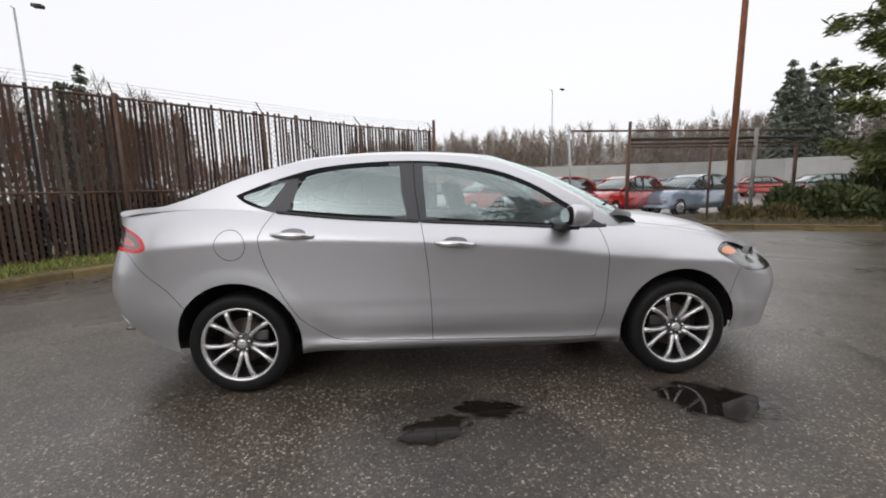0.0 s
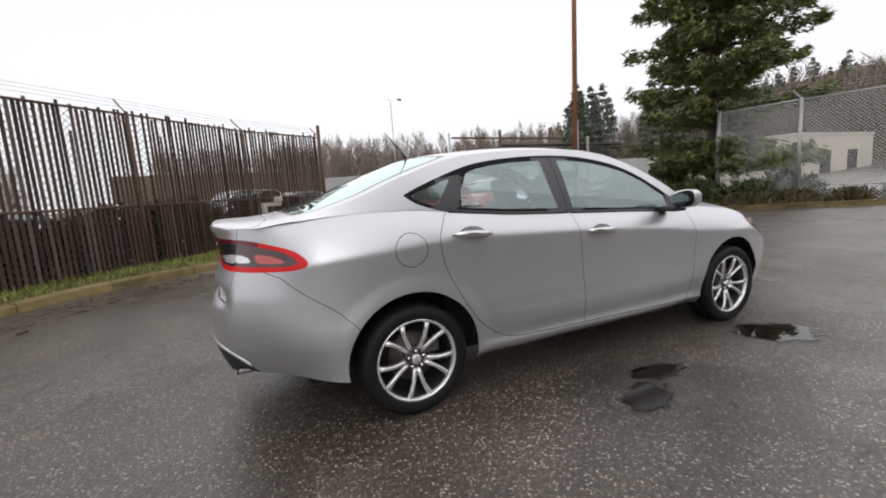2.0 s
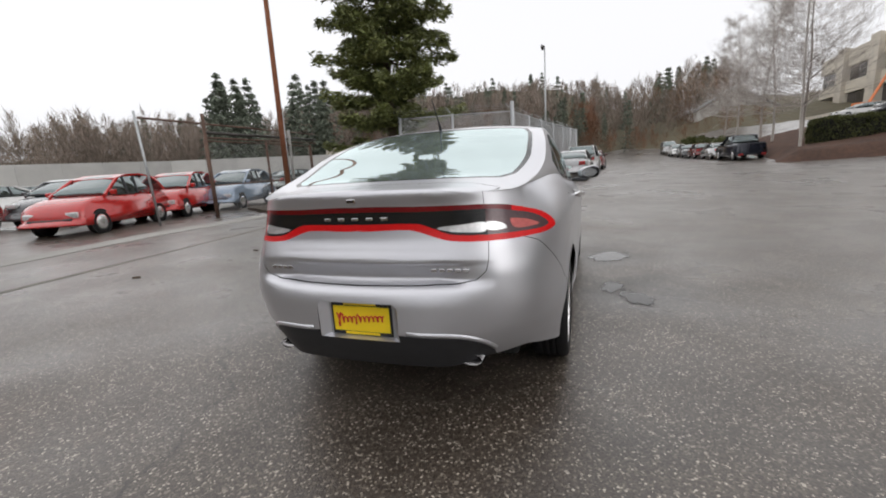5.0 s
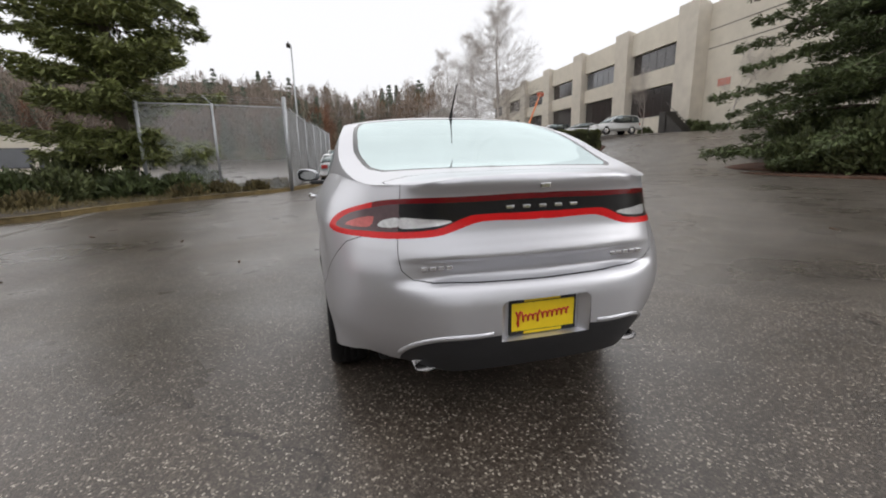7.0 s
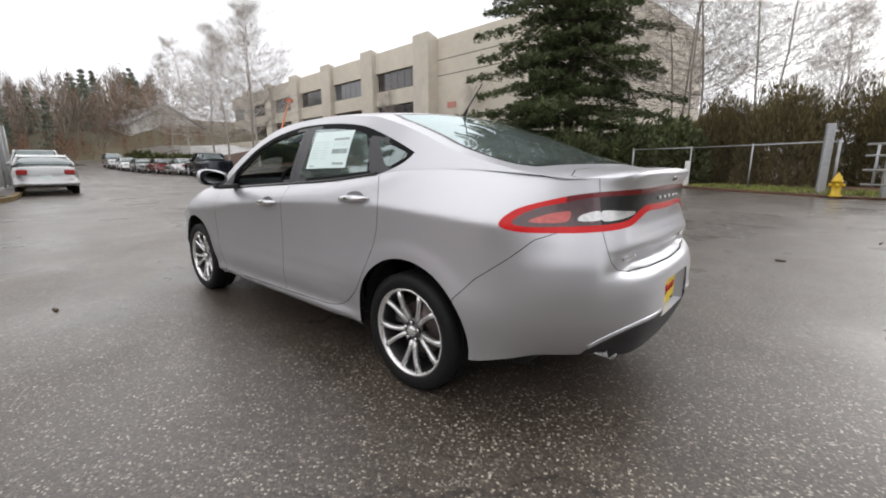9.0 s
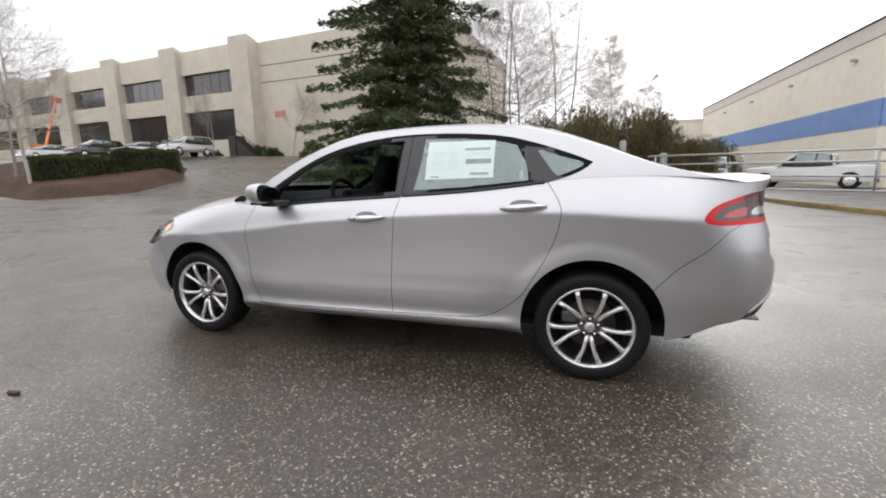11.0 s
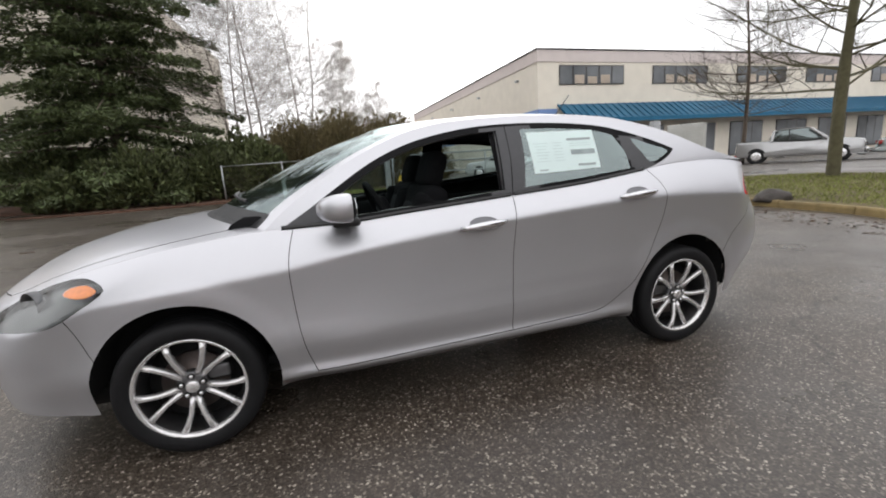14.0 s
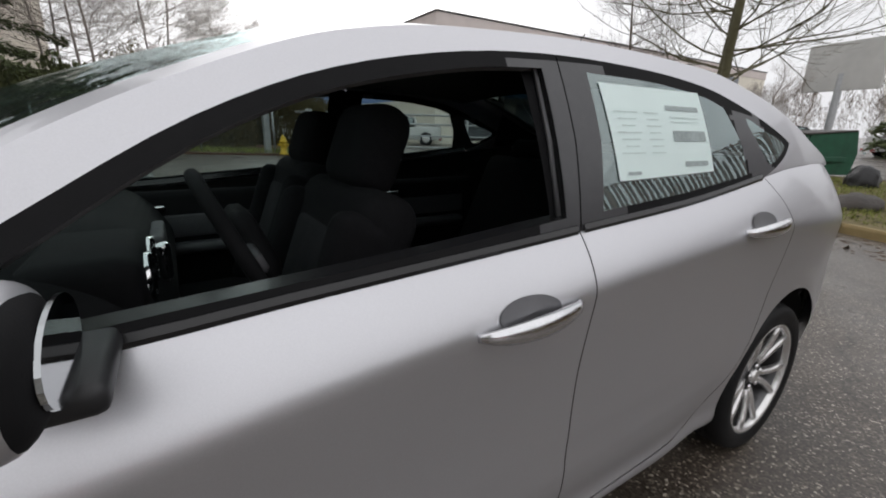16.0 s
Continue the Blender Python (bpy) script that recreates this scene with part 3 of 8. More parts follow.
def build_shell(P):
    for port in (True, False):
        us = sorted(set(np.round(np.r_[np.arange(S_REAR, S_FRONT, 0.028), S_FRONT, np.arange(S_REAR, S_REAR + 0.9, 0.014)], 4)))
        bm = flat_grid(us, 46, Z_BOT, Z_TOP)
        arcs = [circle(a[0], a[1], a[2], 48) for a in ARCHES]
        for c in arcs:
            cut(bm, c)
        seams = [(REAR_DOOR_EDGE, False), (B_SEAM, False), (FRONT_DOOR_EDGE, False), (DOOR_FOOT, False), (LID[:8], False), (BUMPER_R, False), (BUMPER_F, False)]
        if not port:
            seams.append((FUEL, True))
        for line, closed in seams:
            cut(bm, line, closed, 0.0018)
        for line in (HEADLAMP, AMBER, LAMP, LAMP_IN, LAMP_CORE, REVERSE, REVERSE_OUT, DIFFUSER, POCKET):
            cut(bm, line)
        cut(bm, [(S_REAR - 0.03, 0.79), (s_rear(0.61), 0.79)], False, 0.004)
        boxes = [(np.min(l, 0) - 0.01, np.max(l, 0) + 0.01, l, c) for l, c in seams]
        hand = "left" if port else "right"
        bump_r = [(s_x(-1.60), 0.0)] + BUMPER_R + [(s_x(-2.08), 0.875), (_lid, 0.875), (s_rear(0.3), 0.8), (S_REAR - 0.1, 0.8), (S_REAR - 0.1, 0.0)]
        bump_f = [(s_x(1.66), 0.0)] + BUMPER_F + [(S_FRONT + 0.1, 0.70), (S_FRONT + 0.1, 0.0)]

        def sort(c):
            for ax, az, ar in ARCHES:
                if math.hypot(c[0] - ax, c[1] - az) < ar:
                    return None
            if inside(c, POCKET):
                return None
            if inside(c, LAMP):
                if not inside(c, LAMP_IN):
                    return "lamp_top" if c[1] > 0.99 and c[0] < _lid + 0.16 else "lamp_ring"
                if inside(c, LAMP_CORE):
                    return "lamp_core_" + hand
                if inside(c, REVERSE) or inside(c, REVERSE_OUT):
                    return "lamp_reverse_" + hand
                return "lamp_field" if c[0] < _lid else "lamp_dark_" + hand
            for lo, hi, l, cl in boxes:
                if lo[0] < c[0] < hi[0] and lo[1] < c[1] < hi[1] and dist_to(c, l, cl) < 0.0018:
                    return None
            if inside(c, HEADLAMP):
                return "amber_" + hand if inside(c, AMBER) else "headlamp_" + hand
            if not port and inside(c, FUEL):
                return "fuel_door"
            if inside(c, REAR_DOOR):
                return "rear_door_" + hand
            if inside(c, FRONT_DOOR):
                return "front_door_" + hand
            if inside(c, LID):
                return "trunk_lid"
            if inside(c, DIFFUSER):
                return "diffuser"
            if inside(c, bump_r):
                return "rear_bumper"
            if inside(c, bump_f):
                return "front_bumper"
            return "body_shell"
        P.take(bm, body_at, sort, port)
        # cabin side
        bm = flat_grid(np.arange(-1.97, 0.9701, 0.02), 22, lambda x: Z_TOP(s_x(x)), lambda x: max(float(RAIL(x)), float(Z_TOP(s_x(x))) + 1e-4))
        for line, closed in ((DLO, True), (W_FRONT, True), (W_REAR, True), (W_QUARTER, True)):
            cut(bm, line, closed)
        split = [(-0.245, 1.0), (-0.272, 1.2), (-0.28, 1.39)]
        cut(bm, split, False, 0.002)

        def sort2(c):
            if not inside(c, DLO):
                return "body_shell"
            if inside(c, W_FRONT):
                return "glass_front_" + hand if not port else None
            if inside(c, W_REAR):
                return "glass_rear_" + hand
            if inside(c, W_QUARTER):
                return "glass_quarter_" + hand
            if dist_to(c, split, False) < 0.002:
                return None
            if c[0] > 0.69:
                return "sail_" + hand
            kind = "pillar" if -0.40 - 0.06 * (c[1] - 1) < c[0] < -0.14 and c[1] < 1.372 else "trim"
            if kind == "trim" and -1.02 - 0.3 * (1.28 - c[1]) - 0.11 < c[0] < -0.955 - 0.36 * (1.28 - c[1]) and c[1] < 1.285:
                return "quarter_trim_" + hand
            return kind + "_front_" + hand if c[0] > -0.245 - 0.09 * (c[1] - 1.0) else kind + "_rear_" + hand
        P.take(bm, side_at, sort2, port)
        # windscreen, roof, backlight
        bm = flat_grid(np.arange(-0.97, 1.9701, 0.03), 24, lambda t: 0.0, lambda t: 1.0)
        ws = [(-0.90, 0.075), (-0.70, 0.07), (-0.40, 0.07), (-0.08, 0.085), (-0.075, 1.05), (-0.92, 1.05), (-0.92, 0.09)]
        bl = [(0.955, 1.05), (0.955, 0.14), (1.1, 0.10), (1.5, 0.10), (1.80, 0.14), (1.875, 0.20), (1.885, 1.05)]
        cowl = [(-0.98, 0.05), (-0.905, 0.06), (-0.905, 1.05), (-0.98, 1.05)]
        bl_in = [(1.0, 1.05), (0.99, 0.17), (1.1, 0.135), (1.5, 0.135), (1.78, 0.17), (1.845, 0.23), (1.855, 1.05)]
        for line in (ws, bl, bl_in, cowl):
            cut(bm, line)

        def sort3(c):
            if inside(c, cowl):
                return "cowl"
            if inside(c, ws):
                return "windscreen"
            if inside(c, bl_in):
                return "rear_window"
            if inside(c, bl):
                return "rear_window_edge"
            return "body_shell"
        P.take(bm, canopy_at, sort3, port)
        bm = flat_grid(np.linspace(0, 1, 34), 24, lambda t: 0.0, lambda t: 1.0)
        seam_h = [(0.0, 0.10), (0.3, 0.09), (0.62, 0.10), (0.86, 0.14), (0.965, 0.4), (0.975, 1.05)]
        cut(bm, seam_h, False, 0.004)
        vent = [(0.0, 0.05), (0.03, 0.13), (0.035, 0.5), (0.03, 1.05), (0.0, 1.05)]
        cut(bm, vent)
        hood_area = seam_h + [(-0.1, 1.05), (-0.1, 0.1)]
        P.take(bm, hood_at, lambda c: None if dist_to(c, seam_h, False) < 0.004 else ("cowl" if inside(c, vent) else ("hood" if inside(c, hood_area) else "body_shell")), port)
        bm = flat_grid(np.linspace(0, 1, 16), 24, lambda t: 0.0, lambda t: 1.0)
        seam_d = [(0.10, 1.05), (0.10, 0.32), (0.3, 0.10), (0.7, 0.03), (0.95, 0.0)]
        cut(bm, seam_d, False, 0.004)
        P.take(bm, deck_at, lambda c: None if dist_to(c, seam_d, False) < 0.004 else ("trunk_lid" if inside(c, seam_d + [(1.2, 0.0), (1.2, 1.05)]) else "body_shell"), port)


# ---- the silver sedan: assembly ----
sedan = thing("sedan", 0, 0, 0, 0, "wet silver four-door sedan with alloy wheels, driver's window down", "car")
SHELL = Panels()
build_shell(SHELL)


def panel(key, name, material, parent=sedan, label=""):
    v, n, f, _ = SHELL.data[key]
    return obj_from(name, v, f, material, parent, label, True, n)


panel("body_shell", "body_shell", PAINT)
panel("trunk_lid", "trunk_lid", PAINT)
panel("hood", "hood", PAINT)
rear_bumper = panel("rear_bumper", "rear_bumper", PAINT)
panel("diffuser", "diffuser", BLACK, rear_bumper, "matt black plastic lower bumper insert")
panel("front_bumper", "front_bumper", PAINT)
panel("fuel_door", "fuel_door", PAINT)
panel("cowl", "cowl_panel", BLACK, sedan, "black plastic cowl below the windscreen")
panel("windscreen", "windscreen", GLASS_WS)
rear_window = panel("rear_window", "rear_window", GLASS_REAR, sedan, "tinted rear window reflecting the sky")
panel("rear_window_edge", "window_border", GLOSS_BLACK, rear_window, "black border of the rear window")
tail = panel("lamp_ring", "tail_lamp", RED_LENS, sedan, "full-width red tail lamp")
lip = [tuple(body_at(s, z + 0.012)) for s, z in DIFFUSER if z > 0.36 and s >= s_rear(0.225)]
for sg in (1, -1):
    part("bumper_lip", tubem([(p[0] + 0.006, p[1] * sg, p[2]) for p in lip], 0.013, 8), PAINT, rear_bumper, "", True)
panel("lamp_top", "upper_lens", RED_DARK, tail, "dark red upper lens")
panel("lamp_field", "lamp_panel", GLOSS_BLACK, tail, "gloss black lamp panel")
for hand in ("left", "right"):
    panel("lamp_dark_" + hand, "lamp_panel", SMOKE_LENS, tail, "smoked outer lens")
    lamp = panel("headlamp_" + hand, "headlamp", GLASS_CLEAR, sedan, "clear headlamp with dark bowl")
    hv, hn, hf, _ = SHELL.data["headlamp_" + hand]
    obj_from("lamp_bowl", [p - q * 0.022 for p, q in zip(hv, hn)], hf, LAMP_BOWL, lamp, "dark silvered bowl", True, hn)
    c = body_at(s_x(1.97), 0.715)
    bm = lathem([(0.0, 0.0), (0.03, 0.005), (0.048, 0.02), (0.056, 0.035), (0.06, 0.035), (0.06, 0.0)], 24)
    bmesh.ops.transform(bm, matrix=Matrix.Translation((c[0] - 0.03, c[1] - 0.045, 0.725)) @ Matrix.Rotation(radians(-38), 4, "Z"), verts=bm.verts)
    if hand == "right":
        bmesh.ops.scale(bm, vec=(1, -1, 1), verts=bm.verts)
        bmesh.ops.reverse_faces(bm, faces=bm.faces)
    part("reflector", bm, ALLOY_DARK, lamp, "bright reflector", True)
    panel("amber_" + hand, "turn_lamp", AMBER_LENS, sedan, "amber turn lamp")
for hand in ("left", "right"):
    panel("lamp_core_" + hand, "inner_lens", PINK_LENS, tail, "pale red inner lens")
    panel("lamp_reverse_" + hand, "reverse_lamp", CLEAR_LENS, tail, "clear reverse lamp")
doors = {}
for hand in ("left", "right"):
    for end in ("front", "rear"):
        d = doors[end, hand] = panel(f"{end}_door_{hand}", "door", PAINT, sedan, "silver door with its window down" if (end, hand) == ("front", "left") else "")
        panel(f"trim_{end}_{hand}", "window_frame", FRAME_BLACK, d, "black window frame")
        panel(f"pillar_{end}_{hand}", "door_pillar", PILLAR, d, "satin grey door pillar")
        if (end, hand) != ("front", "left"):
            panel(f"glass_{end}_{hand}", "window_pane", GLASS, d, "tinted side window")
    panel("sail_" + hand, "mirror_sail", PILLAR, doors["front", hand], "satin grey corner panel behind the mirror")
    panel("quarter_trim_" + hand, "quarter_trim", PILLAR, doors["rear", hand], "satin grey trim behind the rear side window")
    panel("glass_quarter_" + hand, "quarter_window", GLASS, sedan, "small tinted quarter window")

# ---- the silver sedan: wheels, fittings, cabin ----
HANDLE = mat("bright_handle", (0.70, 0.70, 0.72), 0.2, 1.0, 0.05, 40, coat=0.5)
CUP = mat("shaded_silver", (0.16, 0.16, 0.17), 0.4, 0.6, 0.05, 40, coat=0.5)
BRAKE_CHROME = mat("darkened_chrome", (0.30, 0.29, 0.29), 0.18, 1.0, 0.2, 40)
BRAKE = mat("brake_disc", (0.16, 0.13, 0.12), 0.45, 0.7, 0.3, 30)


def build_wheel(x, port):
    side = 1 if port else -1
    rot = Matrix.Translation((x, side * 0.785, 0.307)) @ Matrix.Diagonal((1, side, 1, 1))

    def sub(name, bm, material, parent, label="", smooth=True):
        bmesh.ops.transform(bm, matrix=rot, verts=bm.verts)
        bmesh.ops.recalc_face_normals(bm, faces=bm.faces)
        return part(name, bm, material, parent, label, smooth)
    tyre = lathem([(0.222, 0.078), (0.228, 0.094), (0.24, 0.1), (0.265, 0.104), (0.286, 0.099), (0.298, 0.088), (0.3055, 0.068), (0.3065, 0.045), (0.3065, 0.04), (0.300, 0.039), (0.300, 0.033), (0.307, 0.032),
                   (0.307, 0.004), (0.300, 0.003), (0.300, -0.003), (0.307, -0.004), (0.307, -0.032), (0.300, -0.033), (0.300, -0.039), (0.3065, -0.04), (0.3055, -0.068), (0.298, -0.088), (0.286, -0.099), (0.24, -0.1), (0.222, -0.085)], 72)
    wheel = sub("wheel", tyre, RUBBER, sedan, "black low-profile tyre on an alloy wheel")
    sub("rim", lathem([(0.231, 0.076), (0.232, 0.088), (0.229, 0.095), (0.223, 0.096), (0.216, 0.090), (0.212, 0.074)], 72), ALLOY, wheel, "bright alloy rim")
    # barrel and hub in a darker alloy: shade behind the spokes put into colour
    sub("barrel", lathem([(0.212, 0.074), (0.204, 0.045), (0.198, -0.02), (0.2, -0.09), (0.222, -0.1)], 48), ALLOY_DARK, wheel, "inner barrel coloured dark for shade")
    hub = sub("hub", lathem([(0.0, 0.060), (0.030, 0.060), (0.046, 0.060), (0.060, 0.056), (0.066, 0.046), (0.068, 0.02), (0.0, 0.02)], 40), ALLOY_DARK, wheel, "hub coloured dark for shade, with sunk nuts")
    sub("hub_cap", lathem([(0.0, 0.076), (0.020, 0.076), (0.027, 0.072), (0.029, 0.06)], 28), ALLOY, hub, "bright hub cap")
    sub("brake_disc", lathem([(0.0, 0.012), (0.07, 0.012), (0.072, 0.0), (0.138, 0.0), (0.138, -0.022), (0.0, -0.022)], 40), BRAKE, wheel, "brake disc behind the spokes")
    sub("barrel_back", lathem([(0.0, -0.045), (0.2, -0.045), (0.2, -0.05), (0.0, -0.05)], 40), LINER, wheel)
    cal = boxm(-0.05, 0.05, -0.03, 0.03, -0.035, 0.035, 0.012, Matrix.Translation((-0.105 if x > 0 else 0.105, 0.01, 0.04)))
    sub("caliper", cal, ALLOY_DARK, wheel)
    for k in range(5):
        a0 = -math.pi / 2 + 2 * math.pi * k / 5
        for sgn in (-1, 1):
            bm = bmesh.new()
            rings = []
            for i, (r, da, w, y, dpt) in enumerate(((0.050, 0.22, 0.012, 0.058, 0.03), (0.085, 0.185, 0.0115, 0.070, 0.03), (0.13, 0.20, 0.0105, 0.079, 0.026), (0.175, 0.245, 0.0115, 0.086, 0.022), (0.216, 0.285, 0.0145, 0.089, 0.02))):
                a = a0 + sgn * da
                c, t = Vector((math.cos(a), 0, math.sin(a))) * r, Vector((-math.sin(a), 0, math.cos(a)))
                o = Vector((0, 1, 0))
                rings.append([bm.verts.new(c + t * w * 1.25 + o * (y - dpt)), bm.verts.new(c + t * w + o * (y - 0.006)), bm.verts.new(c + t * w * 0.55 + o * y), bm.verts.new(c - t * w * 0.55 + o * y), bm.verts.new(c - t * w + o * (y - 0.006)), bm.verts.new(c - t * w * 1.25 + o * (y - dpt))])
            for p, q in zip(rings, rings[1:]):
                for i in range(6):
                    bm.faces.new((p[i], p[(i + 1) % 6], q[(i + 1) % 6], q[i]))
            bm.faces.new(rings[0])
            bm.faces.new(rings[-1])
            sub("spoke", bm, ALLOY, wheel)
        a = a0 + math.pi / 5
        bm = lathem([(0.0, 0.078), (0.008, 0.078), (0.010, 0.072), (0.010, 0.06)], 10)
        bmesh.ops.translate(bm, vec=(0.046 * math.cos(a), -0.006, 0.046 * math.sin(a)), verts=bm.verts)
        sub("lug_nut", bm, CHROME, wheel)
        # flat black disc round each nut stands for the shade in its hollow
        bm = lathem([(0.0, 0.063), (0.0155, 0.063), (0.0155, 0.06)], 12)
        bmesh.ops.translate(bm, vec=(0.046 * math.cos(a), 0.001, 0.046 * math.sin(a)), verts=bm.verts)
        sub("lug_seat", bm, LINER, wheel)
    # well behind the wheel
    bm = lathem([(0.0, 0.0), (0.376, 0.0), (0.388, 0.01), (0.388, 0.295)], 40)
    bmesh.ops.translate(bm, vec=(x, 0.555, 0.317), verts=bm.verts)
    for v in bm.verts:
        if v.co.z < 0.44:
            v.co.y = min(v.co.y, 0.838)
    kill = [f for f in bm.faces if f.calc_center_median().z < 0.29]
    bmesh.ops.delete(bm, geom=kill, context="FACES")
    if not port:
        bmesh.ops.scale(bm, vec=(1, -1, 1), verts=bm.verts)
    part("wheel_well", bm, LINER, sedan, "dark wheel well", True)


for wx in (1.3515, -1.3515):
    for port in (True, False):
        build_wheel(wx, port)

# inner lining that closes the panel gaps
for port in (True, False):
    sv, verts, faces = np.arange(S_REAR, S_FRONT + 0.03, 0.05), [], []
    for s in sv:
        zs = np.linspace(float(Z_BOT(s)) + 0.02, float(Z_TOP(s)) - 0.012, 13)
        p = body_at(np.minimum(s, S_FRONT) + 0 * zs, zs)
        p[:, 1] = np.maximum(p[:, 1] - 0.03, 0)
        p[:, 0] *= 0.985
        verts += [(a, b if port else -b, c) for a, b, c in p]
    for i in range(len(sv) - 1):
        for k in range(12):
            c = np.mean([verts[i * 13 + k], verts[(i + 1) * 13 + k + 1]], 0)
            if min(math.hypot(c[0] - ax, c[2] - az) for ax, az, _ in ARCHES) > 0.392 and not (c[0] < -2.1 and abs(c[1]) < 0.24 and 0.42 < c[2] < 0.63):
                faces.append((i * 13 + k, (i + 1) * 13 + k, (i + 1) * 13 + k + 1, i * 13 + k + 1))
    obj_from("inner_lining", verts, faces, LINER, sedan)
# headlining and pillar linings
for port in (True, False):
    def lining(name, fn, us, vs, material):
        U, V = np.meshgrid(us, vs, indexing="ij")
        p = fn(U, V).reshape(-1, 3)
        if not port:
            p = p * (1, -1, 1)
        m = len(vs)
        obj_from(name, p, [(i * m + k, (i + 1) * m + k, (i + 1) * m + k + 1, i * m + k + 1) for i in range(len(us) - 1) for k in range(m - 1)], material, sedan, "", True)
    lining("headlining", lambda t, u: canopy_at(t, u) * (0.985, 0.97, 1) - (0, 0, 0.035), np.linspace(-0.09, 0.99, 20), np.linspace(0, 1, 12), CABIN)
    lining("pillar_lining", lambda t, u: canopy_at(t, u * 0.075) * (0.99, 0.965, 1) - (0.0, 0, 0.02), np.linspace(-0.93, -0.08, 16), np.linspace(0, 1, 3), CABIN)
    lining("pillar_lining", lambda x, v: side_at(x, Z_TOP(np.interp(x, _fine[:, 0], _arc)) + v * (RAIL(x) - Z_TOP(np.interp(x, _fine[:, 0], _arc)))) - (0, 0.035, 0), np.linspace(-1.9, -1.30, 8), np.linspace(0, 1, 6), CABIN)
    lining("pillar_lining", lambda x, z: side_at(x, z) - (0, 0.03, 0), np.linspace(-0.36, -0.19, 4), np.linspace(0.98, 1.38, 6), CABIN)
    lining("shelf", lambda x, v: np.stack([x, v * 0.72, 1.035 + 0.05 * smooth01(-x, 1.2, 1.9)], -1), np.linspace(-1.93, -1.22, 5), np.linspace(0, 1, 3), CABIN)
part("underbody", boxm(-1.9, 1.85, -0.66, 0.66, 0.21, 0.30, 0.03), LINER, sedan, "dark underbody")
part("underbody", boxm(-2.2, -1.9, -0.42, 0.42, 0.36, 0.44, 0.03), BLACK, sedan, "black underbody below the bumper")

# mirrors, handles
for hand in (1, -1):
    front_door = doors["front", "left" if hand > 0 else "right"]
    bm = bmesh.new()
    bmesh.ops.create_uvsphere(bm, u_segments=28, v_segments=16, radius=1.0)
    for v in bm.verts:
        x, y, z = v.co
        f = 1.0 if x > 0 else 0.35
        sx = math.copysign(abs(x) ** 0.85, x) * f
        sy, sz = math.copysign(abs(y) ** 0.72, y), math.copysign(abs(z) ** 0.75, z)
        v.co = Vector((0.625 + sx * 0.115 - 0.012 * sy, hand * (0.985 + sy * 0.105), 1.04 + sz * (0.060 + 0.008 * sy) + 0.006 * sy))
    bmesh.ops.recalc_face_normals(bm, faces=bm.faces)
    back = bm.copy()
    bmesh.ops.bisect_plane(bm, geom=bm.verts[:] + bm.edges[:] + bm.faces[:], plane_co=(0.598, 0, 0), plane_no=(-1, 0, 0), clear_outer=True)
    bmesh.ops.bisect_plane(back, geom=back.verts[:] + back.edges[:] + back.faces[:], plane_co=(0.598, 0, 0), plane_no=(1, 0, 0), clear_outer=True)
    mirror = part("wing_mirror", bm, PAINT, front_door, "silver wing mirror with black foot", True)
    part("mirror_bezel", back, FRAME_BLACK, mirror, "black mirror bezel", True)
    part("mirror_foot", boxm(0.56, 0.68, hand * 0.90 - 0.075, hand * 0.90 + 0.075, 0.955, 0.99, 0.012), BLACK, mirror, "", True)
    bm = bmesh.new()
    prism(bm, [(hand * (0.985 + 0.078 * math.cos(a) * (1 if math.cos(a) > 0 else 0.92)), 1.04 + 0.041 * math.sin(a)) for a in np.linspace(0, 2 * math.pi, 24, endpoint=False)], "x", 0.579, 0.583)
    part("mirror_glass", bm, MIRROR, mirror, "mirror glass")
    for cx, cz, end in ((-0.045, 0.888, "front"), (-0.985, 0.963, "rear")):
        d = doors[end, "left" if hand > 0 else "right"]
        xs = np.linspace(cx - 0.125, cx + 0.125, 13)
        ys = body_at(xs, cz + 0 * xs)[:, 1]
        bm = bmesh.new()
        rings = []
        for i, x in enumerate(xs):
            q = math.sin(math.pi * i / 12)
            o = ys[i] + 0.006 + 0.030 * q**0.6
            w, h = 0.008 + 0.006 * q, 0.008 + 0.014 * q**0.7
            zc = cz + 0.008 * (x - cx) / -0.125
            rings.append([bm.verts.new((x, hand * (o + w * math.cos(a)), zc + h * math.sin(a))) for a in np.linspace(0, 2 * math.pi, 12, endpoint=False)])
        for a, b in zip(rings, rings[1:]):
            for k in range(12):
                bm.faces.new((a[k], a[(k + 1) % 12], b[(k + 1) % 12], b[k]))
        bm.faces.new(rings[0]), bm.faces.new(rings[-1])
        bmesh.ops.recalc_face_normals(bm, faces=bm.faces)
        handle = part("door_handle", bm, HANDLE, d, "bright silver door handle", True)
        # no recess is cut: a flat darker disc carries the shade of the cup
        bm = bmesh.new()
        rr = []
        for r, dz in ((1.0, 0.003), (0.85, 0.002), (0.0, 0.0015)):
            ring = []
            for a in np.linspace(0, 2 * math.pi, 24, endpoint=False):
                x, z = cx + 0.075 * r * math.cos(a), cz + 0.010 + 0.030 * r * math.sin(a)
                ring.append(bm.verts.new((x, hand * (float(body_at(x, z)[1]) + dz), z)))
            rr.append(ring)
        for a, b in zip(rr, rr[1:]):
            for k in range(24):
                bm.faces.new((a[k], a[(k + 1) % 24], b[(k + 1) % 24], b[k]))
        bmesh.ops.recalc_face_normals(bm, faces=bm.faces)
        part("handle_cup", bm, CUP, handle, "dark disc for the shade behind the handle", True)
